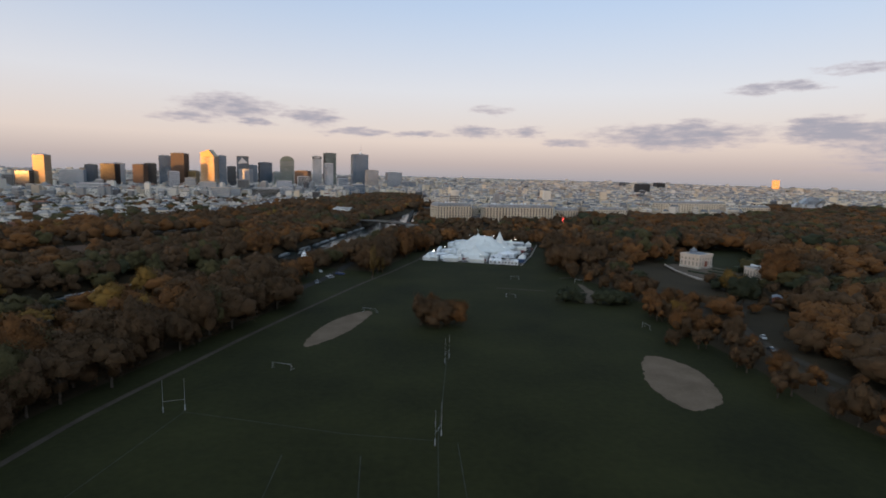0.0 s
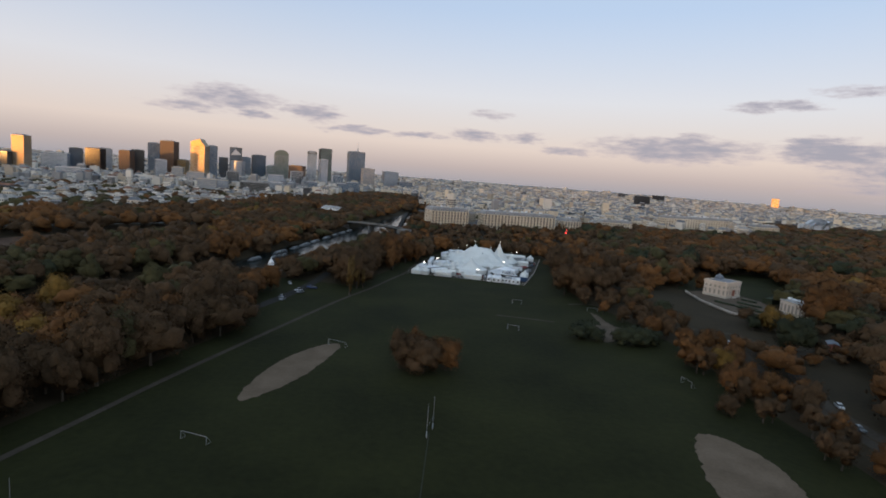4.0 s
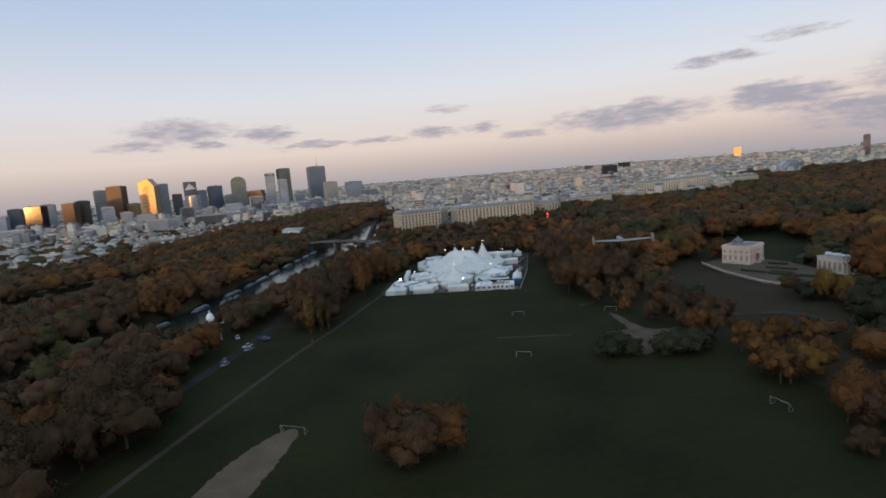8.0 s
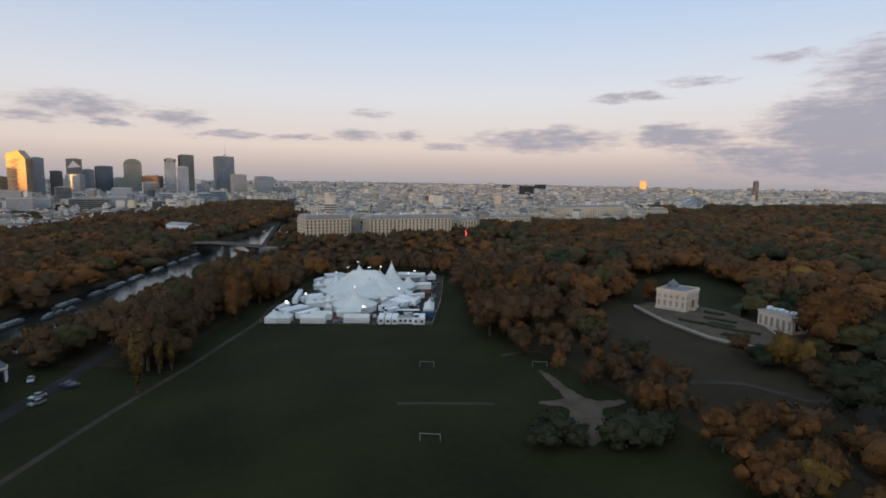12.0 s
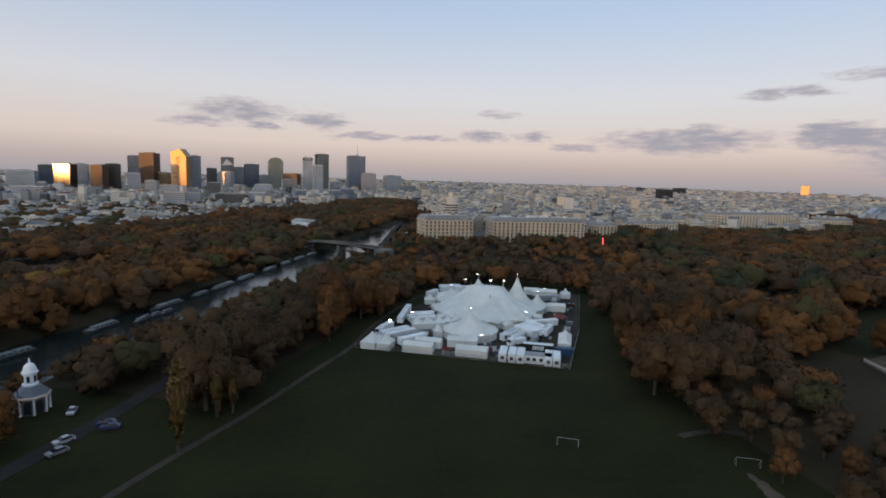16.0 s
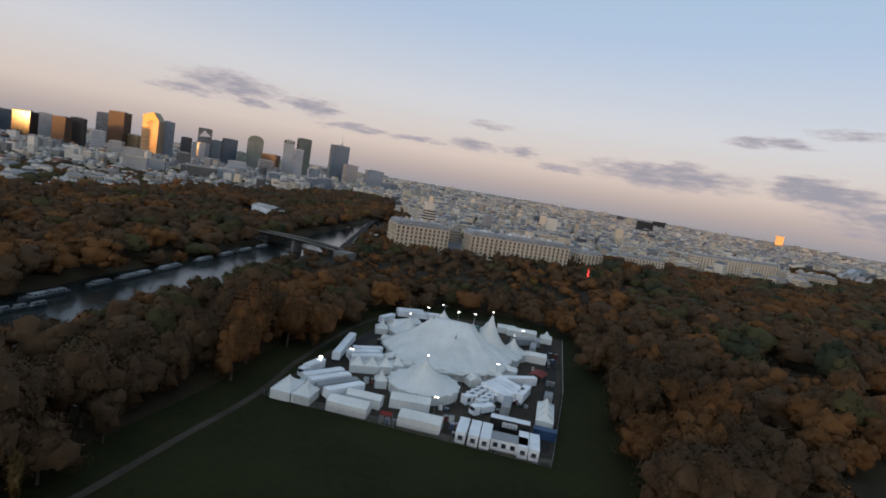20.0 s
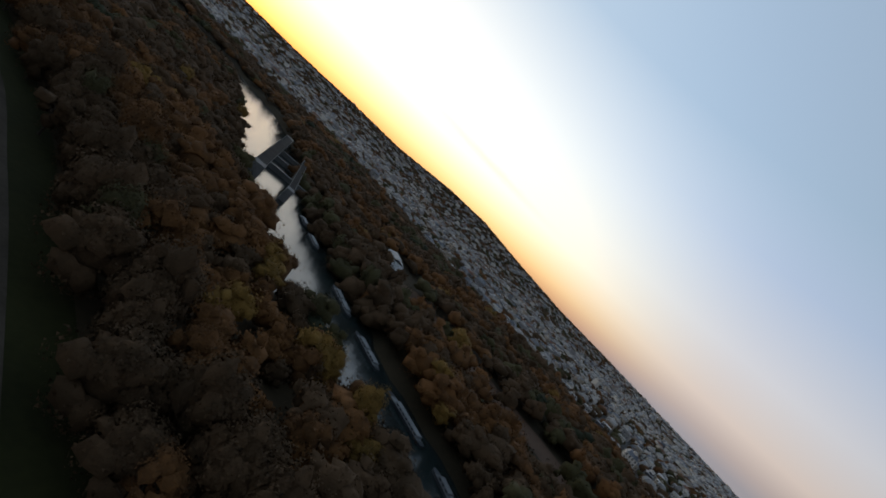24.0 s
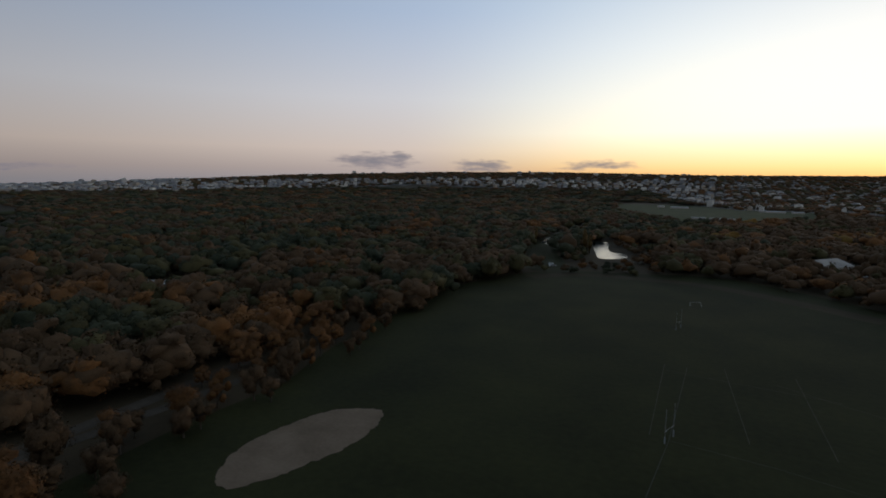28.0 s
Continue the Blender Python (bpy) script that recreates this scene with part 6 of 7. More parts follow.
def far_town():
    """Street upon street of blocks out to the skyline, too many to count, with the trees between them."""
    rng = np.random.default_rng(9)
    spots = []
    for lo, hi, gap in ((300, 1250, 20), (1250, 2100, 25), (2100, 3200, 33), (3200, 4620, 46)):
        k = np.arange(-int(hi / gap), int(hi / gap) + 1) * gap
        gx, gy = [q.ravel() for q in np.meshgrid(k, k)]
        r, az = np.hypot(gx, gy), np.degrees(np.arctan2(-gx, gy))
        ok = (r >= lo) & (r < hi)
        if gap > 32:
            ok &= (az > -75) | (az < -100)
        x = gx[ok] + rng.uniform(-0.2, 0.2, ok.sum()) * gap
        y = gy[ok] + 250 + rng.uniform(-0.2, 0.2, ok.sum()) * gap
        spots.append(np.stack([x, y, np.full(len(x), gap), r[ok], az[ok]], 1))
    g = np.concatenate(spots)
    ok = is_town(g[:, 0], g[:, 1]) & (near_line(MIDSTREAM, g[:, 0], g[:, 1]) > 45) & (near_line(ROADS[4][0], g[:, 0], g[:, 1]) > 18)
    for kx, ky, kr in KEEP_OFF:
        ok &= np.hypot(g[:, 0] - kx, g[:, 1] - ky) > kr
    g = g[ok]
    x, y, gap, r, az = g.T
    n = len(g)
    z = ground_height(x, y)
    right = az < 8
    leafy = rng.uniform(size=n) < np.where(right, np.where(az < -100, np.where((r > 3300) & (az < -128), 0.97, 0.62), np.where(r < 1700, 0.42, 0.24)), np.where(az > 150, np.where(r > 3300, 0.97, 0.8), np.where((az > 95) & (r > 3700), 0.93, np.where((az > 95) & (r > 1700), 0.5, np.where(r < 1300, 0.42, 0.26)))))
    h = np.where(right, rng.uniform(9, 21, n), np.where((az < 50) & (r > 1050), rng.uniform(9, 24, n), rng.uniform(5, 11, n)))
    h = np.where(rng.uniform(size=n) < 0.03, h * rng.uniform(1.5, 2.0, n), h) * np.where(r > 2100, 0.8, 1)
    wall = np.where(right, rng.choice(5, n, p=(0.42, 0.22, 0.14, 0.20, 0.02)), rng.choice(5, n, p=(0.12, 0.40, 0.28, 0.15, 0.05)))
    # southern walls mostly pale grey: the haze over them put into colour
    wall = np.where((az < -100) | (az > 95), rng.choice((2, 1, 3, 2), n), wall)
    # more pale roofs on the left, standing in for haze there
    roof = 5 + np.where(right, rng.choice(4, n, p=(0.42, 0.40, 0.16, 0.02)), rng.choice(4, n, p=(0.25, 0.22, 0.42, 0.11)))
    flat = rng.uniform(size=n) < np.where(right, 0.35, 0.6)
    w, d = gap * rng.uniform(0.36, 0.8, n), gap * rng.uniform(0.32, 0.6, n)
    a = 1.8 * np.sin(x * 0.0011 + 0.7) * np.cos(y * 0.0013) + np.where(rng.uniform(size=n) < 0.7, 0, 1.57)
    rise, k = np.where(flat, 0.3, rng.uniform(2.2, 3.6, n)), np.where(flat, 0.97, 0.62)
    tone = rng.uniform(-0.45, 0.35, n)
    V, M, T = [], [], []

    def put(i, corners, mi):
        """Quads for the blocks i: four corners (u, v, height), each an array."""
        c, s = np.cos(a[i]), np.sin(a[i])
        V.append(np.stack([np.stack([x[i] + u * c - v * s, y[i] + u * s + v * c, z[i] + q + 0 * c], 1) for u, v, q in corners], 1))
        M.append(np.broadcast_to(mi, len(i)).astype(int)), T.append(tone[i])

    i = np.nonzero(~leafy)[0]
    W2, D2, hh, kk, rr = w[i] / 2, d[i] / 2, h[i], k[i], rise[i]
    cs = [(-W2, -D2), (W2, -D2), (W2, D2), (-W2, D2)]
    for j in range(4):
        (u1, v1), (u2, v2) = cs[j], cs[(j + 1) % 4]
        put(i, [(u1, v1, -4), (u2, v2, -4), (u2, v2, hh), (u1, v1, hh)], wall[i])
        put(i, [(u1, v1, hh), (u2, v2, hh), (u2 * kk, v2 * kk, hh + rr), (u1 * kk, v1 * kk, hh + rr)], roof[i])
    put(i, [(u * kk, v * kk, hh + rr) for u, v in cs], roof[i])
    # stair heads and chimney stacks
    m = i[rng.uniform(size=len(i)) < 0.55]
    ou, ov, q, top = rng.uniform(-0.25, 0.25, len(m)) * w[m], rng.uniform(-0.25, 0.25, len(m)) * d[m], rng.uniform(0.9, 2.2, len(m)), h[m] + rise[m] + 1.8
    sq = [(-1, -1), (1, -1), (1, 1), (-1, 1)]
    for j in range(4):
        (p1, q1), (p2, q2) = sq[j], sq[(j + 1) % 4]
        put(m, [(ou + p1 * q, ov + q1 * q, h[m]), (ou + p2 * q, ov + q2 * q, h[m]), (ou + p2 * q, ov + q2 * q, top), (ou + p1 * q, ov + q1 * q, top)], wall[m])
    put(m, [(ou + p * q, ov + e * q, top) for p, e in sq], roof[m])
    # windows of the nearer blocks
    near = i[(r[i] < 1080) & ((az[i] > -60) | (az[i] < -116))]
    for f in range(7):
        m = near[h[near] > 3.1 * (f + 1)]
        z0 = 1.2 + f * 3.1
        for j in (0, 1, 3):
            for c in range(4):
                f0, f1 = (c + 0.28) / 4, (c + 0.70) / 4
                A, B = w[m] / 2 + 0.08, d[m] / 2 + 0.08
                ln = (w[m], d[m], w[m], d[m])[j]
                p0, p1 = (f0 - 0.5) * ln, (f1 - 0.5) * ln
                e = [(p0, -B, p1, -B), (A, p0, A, p1), (-p0, B, -p1, B), (-A, -p0, -A, -p1)][j]
                put(m, [(e[0], e[1], z0), (e[2], e[3], z0), (e[2], e[3], z0 + 1.7), (e[0], e[1], z0 + 1.7)], 9)
    me = mesh_of("town", np.concatenate(V).reshape(-1, 3), np.arange(sum(len(q) for q in V) * 4).reshape(-1, 4), WALLS + ROOFS + [WINDOW_DARK], np.concatenate(M), False, np.concatenate(T))
    tagged(new("town", me), "dense pale town of low blocks with zinc roofs", "town", kind="stuff")
    t = np.nonzero(leafy)[0]
    cv, cf, cn, own, many = crowns(rng, len(t), gap[t] * 0.5, rng.uniform(8, 13, len(t)), 0, 1, 0, 4.0, 0.05, 1.0, 0.95)
    cv += np.stack([x[t], y[t], z[t]], 1)[many]
    me = mesh_of("town_trees", cv, cf, [LEAVES[k_] for k_ in ("brown", "olive", "rust")], rng.integers(0, 3, len(t))[own], True, rng.uniform(-0.2, 0.2, len(t))[own], cn)
    tagged(new("town_trees", me), "scattered autumn trees between the town blocks", "trees", kind="stuff")


WIN = {}


def window_set(w, h):
    key = (w, h)
    if key not in WIN:
        bm = bmesh.new()
        bm_box(bm, -w / 2 - 0.15, -0.14, -0.2, w / 2 + 0.15, 0.02, -0.02)
        bm_box(bm, -w / 2, -0.05, 0, w / 2, 0.03, h, 1)
        bm_box(bm, -0.05, -0.09, 0, 0.05, 0.0, h)
        WIN[key] = finish("window", bm, [STONE, WINDOW_DARK])
    return WIN[key]


def apartment_block(a, b, depth, h, cols, floors, words):
    """A long stone block: wall, string courses, balcony, mansard with dormers and chimneys, each window a part."""
    ln = math.dist(a, b)
    t = thing("apartment_block", words, "building", a[0], a[1], 0, math.degrees(math.atan2(b[1] - a[1], b[0] - a[0])))
    bm = bmesh.new()
    bm_box(bm, 0, 0, -1, ln, depth, h)
    part("wall", bm, WALLS[0], t)
    for z in (4.6, h - 3.6, h):
        bm = bmesh.new()
        bm_box(bm, -0.35, -0.35, z - 0.2, ln + 0.35, depth + 0.35, z + 0.15)
        part("string_course", bm, STONE, t)
    bm = bmesh.new()
    bm_ring(bm, [[(0.2 + k, 0.2 + k, z), (ln - 0.2 - k, 0.2 + k, z), (ln - 0.2 - k, depth - 0.2 - k, z), (0.2 + k, depth - 0.2 - k, z)] for k, z in ((0, h + 0.15), (1.3, h + 3.3), (3.2, h + 4.4))])
    part("roof", bm, ZINC, t)
    wm = window_set(1.9, 2.3)
    fh = (h - 1.0) / floors
    for f in range(floors):
        for c in range(cols):
            part("window", wm, None, t, m=pose(ln * (c + 0.5) / cols, -0.02, 1.2 + f * fh))
        for c in range(5):
            part("window", wm, None, t, m=pose(-0.02, depth * (c + 0.5) / 5, 1.2 + f * fh, 0, 0, -90))
    for c in range(cols // 2):
        bm = bmesh.new()
        u = ln * (c + 0.5) / (cols // 2)
        bm_box(bm, u - 0.9, 0.5, h + 0.15, u + 0.9, 2.0, h + 2.5)
        d = part("dormer", bm, STONE, t)
        bm = bmesh.new()
        bm_box(bm, u - 0.6, 0.44, h + 0.5, u + 0.6, 0.52, h + 2.1)
        part("pane", bm, WINDOW_DARK, d)
    rng = random.Random(int(ln))
    # stair heads and plant on the roof
    for c in range(int(ln // 6)):
        bm = bmesh.new()
        u, v, q = rng.uniform(4, ln - 4), rng.uniform(4, depth - 4), rng.uniform(0.8, 2.2)
        bm_box(bm, u - q, v - q * 0.8, h + 3.4, u + q, v + q * 0.8, h + rng.uniform(5.0, 7.0))
        part("stair_head", bm, rng.choice((WHITE_PANEL, WALLS[1], ZINC)), t)
    # balconies along the upper floors
    for f in range(2, floors, 2):
        bm = bmesh.new()
        bm_box(bm, 1.0, -0.9, 0.9 + f * fh, ln - 1.0, 0.0, 1.05 + f * fh)
        for k in range(int(ln / 1.4)):
            bm_box(bm, 1.1 + k * 1.4, -0.88, 1.05 + f * fh, 1.18 + k * 1.4, -0.82, 1.95 + f * fh)
        bm_box(bm, 1.0, -0.9, 1.95 + f * fh, ln - 1.0, -0.8, 2.03 + f * fh)
        part("balcony", bm, STONE, t)
    for c in range(int(ln // 9)):
        bm = bmesh.new()
        u, v = rng.uniform(3, ln - 3), rng.uniform(4, depth - 4)
        bm_box(bm, u - 1.4, v - 0.4, h + 2.5, u + 1.4, v + 0.4, h + 6.0)
        part("chimney", bm, WALLS[rng.choice((0, 3))], t)


apartment_block((15, 736), (63, 749), 34, 22, 12, 6, "cream stone apartment block with mansard roof and balconies")
apartment_block((84, 755), (182, 772), 30, 21, 22, 6, "long cream stone apartment block with mansard roof")
apartment_block((200, 790), (226, 800), 20, 17, 6, 5, "cream apartment block behind bare trees")
apartment_block((280, 872), (330, 880), 18, 15, 12, 4, "pale apartment block behind the wood edge")
apartment_block((430, 985), (580, 1035), 20, 24, 26, 6, "long cream modern apartment slab beyond the wood")
apartment_block((600, 1000), (650, 1006), 20, 19, 10, 5, "low white apartment block at the wood edge")


def rotunda():
    t = thing("rotunda", "white round tower block with glazed top", "building", 45.5, 872, 0)
    bm = bmesh.new()
    bm_ring(bm, [circle(7.5, 0, 24), circle(7.5, 33, 24)])
    part("wall", bm, WALLS[1], t)
    for z in range(4, 33, 3):
        bm = bmesh.new()
        bm_ring(bm, [circle(7.56, z, 24), circle(7.56, z + 1.5, 24)])
        part("window_band", bm, WINDOW_DARK, t)
    bm = bmesh.new()
    bm_ring(bm, [circle(8.4, 33, 24), circle(8.4, 34.2, 24), circle(6.5, 34.4, 24), circle(6.5, 37.5, 24), circle(7.6, 37.6, 24), circle(7.6, 41, 24)])
    part("crown", bm, WALLS[1], t)


rotunda()

# ---- office towers ----
def glass(name, a, b, rough=0.12, metal=0.0, spec=0.9):
    return mat(name, a, b, rough, metal, scale=0.02, fine=0.25, spec=spec)


G_BLUE = glass("blue_glass", (0.045, 0.068, 0.098), (0.090, 0.128, 0.180))
G_DARK = glass("dark_glass", (0.010, 0.011, 0.013), (0.022, 0.024, 0.028), 0.3, 0.0, 0.5)
G_GLARE = glass("mirror_glass", (0.012, 0.012, 0.013), (0.026, 0.026, 0.028), 0.1)
G_BRONZE = glass("bronze_glass", (0.085, 0.040, 0.022), (0.15, 0.075, 0.04), 0.42, 0.2, 0.5)
G_GREEN = glass("green_glass", (0.063, 0.087, 0.077), (0.119, 0.154, 0.140), 0.14)
G_GREY = glass("grey_glass", (0.153, 0.170, 0.196), (0.272, 0.297, 0.340), 0.2)
# panes with the low sun's gold put into their base colour
G_SUNLIT = glass("sunlit_gold_glass", (0.20, 0.13, 0.05), (0.30, 0.19, 0.07), 0.3, 0.6)
CLAD_WHITE = mat("white_cladding", (0.44, 0.44, 0.45), (0.60, 0.60, 0.61), 0.5, scale=0.03, fine=0.4)
CLAD_BEIGE = mat("beige_cladding", (0.34, 0.29, 0.23), (0.48, 0.42, 0.35), 0.6, scale=0.03, fine=0.4)
CLAD_GREY = mat("grey_cladding", (0.20, 0.205, 0.215), (0.30, 0.305, 0.315), 0.6, scale=0.03, fine=0.4)


def boxes(name, rows, material):
    """A mesh of many plain bars, each given by its two far corners."""
    r = np.array(rows, float)
    c = np.stack([r[:, [a, b, e]] for a, b, e in ((0, 1, 2), (3, 1, 2), (3, 4, 2), (0, 4, 2), (0, 1, 5), (3, 1, 5), (3, 4, 5), (0, 4, 5))], 1)
    f = np.array([(3, 2, 1, 0), (4, 5, 6, 7), (0, 1, 5, 4), (1, 2, 6, 5), (2, 3, 7, 6), (3, 0, 4, 7)])
    return mesh_of(name, c.reshape(-1, 3), (f[None] + 8 * np.arange(len(r))[:, None, None]).reshape(-1, 4), material)


def tower(x, y, w, d, h, turn, pane, rib, words, style="grid", crown="", name="office_tower", floor=3.6, bay=3.0):
    """A tall block: glazed core, floor bands, mullions, roof plant and, where it has one, a crown."""
    z0 = float(ground_height(x, y)) - 2
    t = thing(name, words, "tower", x, y, z0, turn, "office towers")
    H = h - z0
    bm = bmesh.new()
    if crown == "round":
        n = 10
        prof = [(-w / 2, 0)] + [(-w / 2 * math.cos(math.pi * k / n), H - w * 0.35 + w * 0.35 * math.sin(math.pi * k / n)) for k in range(n + 1)] + [(w / 2, 0)]
        bm_ring(bm, [[(a, -d / 2, z) for a, z in prof], [(a, d / 2, z) for a, z in prof]])
    elif crown == "slant":
        prof = [(-w / 2, 0), (-w / 2, H - w * 0.22), (w * 0.12, H), (w / 2, H - w * 0.5), (w / 2, 0)]
        bm_ring(bm, [[(a, -d / 2, z) for a, z in prof], [(a, d / 2, z) for a, z in prof]])
    else:
        bm_box(bm, -w / 2, -d / 2, 0, w / 2, d / 2, H)
    part("core", bm, pane, t)
    top = H - (w * 0.36 if crown == "round" else w * 0.52 if crown == "slant" else 0.5)
    nf = int(top // floor)
    step = 2 if style == "ribs" else 1
    if style in ("grid", "bands"):
        part("cladding", boxes("cladding", [(-w / 2 - 0.18, -d / 2 - 0.18, k * floor - 0.55, w / 2 + 0.18, d / 2 + 0.18, k * floor) for k in range(1, nf + 1)], rib), None, t)["kind"] = "stuff"
    if style in ("grid", "ribs"):
        rows = []
        for s in (-1, 1):
            n = max(2, int(w / bay))
            for k in range(n + 1):
                u = -w / 2 + w * k / n
                rows.append((u - 0.22, s * (d / 2 + 0.13) - 0.17, 0, u + 0.22, s * (d / 2 + 0.13) + 0.17, top))
            n = max(2, int(d / bay))
            for k in range(n + 1):
                u = -d / 2 + d * k / n
                rows.append((s * (w / 2 + 0.13) - 0.17, u - 0.22, 0, s * (w / 2 + 0.13) + 0.17, u + 0.22, top))
        part("mullions", boxes("mullions", rows, rib), None, t)["kind"] = "stuff"
    if crown in ("", "sign", "mast", "screen"):
        bm = bmesh.new()
        bm_box(bm, -w * 0.33, -d * 0.3, H, w * 0.28, d * 0.3, H + 3.2)
        part("roof_plant", bm, CLAD_GREY, t)
        bm = bmesh.new()
        for s in (-1, 1):
            bm_box(bm, -w / 2 - 0.2, s * d / 2 - 0.2, H, w / 2 + 0.2, s * d / 2 + 0.2, H + 1.4)
            bm_box(bm, s * w / 2 - 0.2, -d / 2, H, s * w / 2 + 0.2, d / 2, H + 1.4)
        part("parapet", bm, rib, t)
    if crown == "sign":
        bm = bmesh.new()
        bm_box(bm, -w / 2 - 0.6, -d / 2 - 0.6, H - 9, w / 2 + 0.6, d / 2 + 0.6, H - 1)
        part("sign_band", bm, G_DARK, t, "dark sign band round the top")
        for k in range(3):
            bm = bmesh.new()
            bm_box(bm, -w * 0.3 + k * w * 0.22, -d / 2 - 0.9, H - 6.5, -w * 0.3 + k * w * 0.22 + w * 0.15, -d / 2 - 0.55, H - 3)
            part("sign_bar", bm, CLAD_WHITE, t)
    if crown == "screen":
        bm = bmesh.new()
        v = [bm.verts.new((a, -d / 2 - 0.5, b)) for a, b in ((-w * 0.42, H - 30), (w * 0.45, H - 26), (-w * 0.05, H - 5))]
        v2 = [bm.verts.new((q.co.x, q.co.y - 0.5, q.co.z)) for q in v]
        bm.faces.new(v)
        bm.faces.new(v2[::-1])
        for k in range(3):
            bm.faces.new((v[k], v[(k + 1) % 3], v2[(k + 1) % 3], v2[k]))
        part("light_panel", bm, CLAD_WHITE, t, "pale slanting facade panel")
    if crown == "mast":
        bm = bmesh.new()
        bm_ring(bm, [circle(1.2, H, 8, w * 0.08), circle(0.9, H + 25, 8, w * 0.08), circle(0.3, H + 48, 8, w * 0.08)])
        part("antenna", bm, STEEL, t)
        bm = bmesh.new()
        prof = [(-w * 0.1, H), (w * 0.1, H + 14), (w * 0.12, H)]
        bm_ring(bm, [[(a, -d * 0.2, z) for a, z in prof], [(a, d * 0.2, z) for a, z in prof]])
        part("fin", bm, CLAD_WHITE, t)
    if crown == "zigzag":
        bm = bmesh.new()
        n = 14
        for k in range(n):
            u = -w * 0.06 + (w * 0.09 if k % 2 else -w * 0.09)
            z = H * 0.12 + (H * 0.8) * k / n
            bm_box(bm, u - w * 0.13, -d / 2 - 0.5, z, u + w * 0.13, -d / 2 + 0.1, z + H * 0.022)
        part("zigzag_relief", bm, G_BRONZE, t, "bronze zigzag relief on the facade")
    return t


def facing(x, y, eye=250):
    """The turn at which a facade throws the low sun towards the field, at the given distance along it."""
    return (math.degrees(math.atan2(-x, y - eye)) - 30.3) / 2


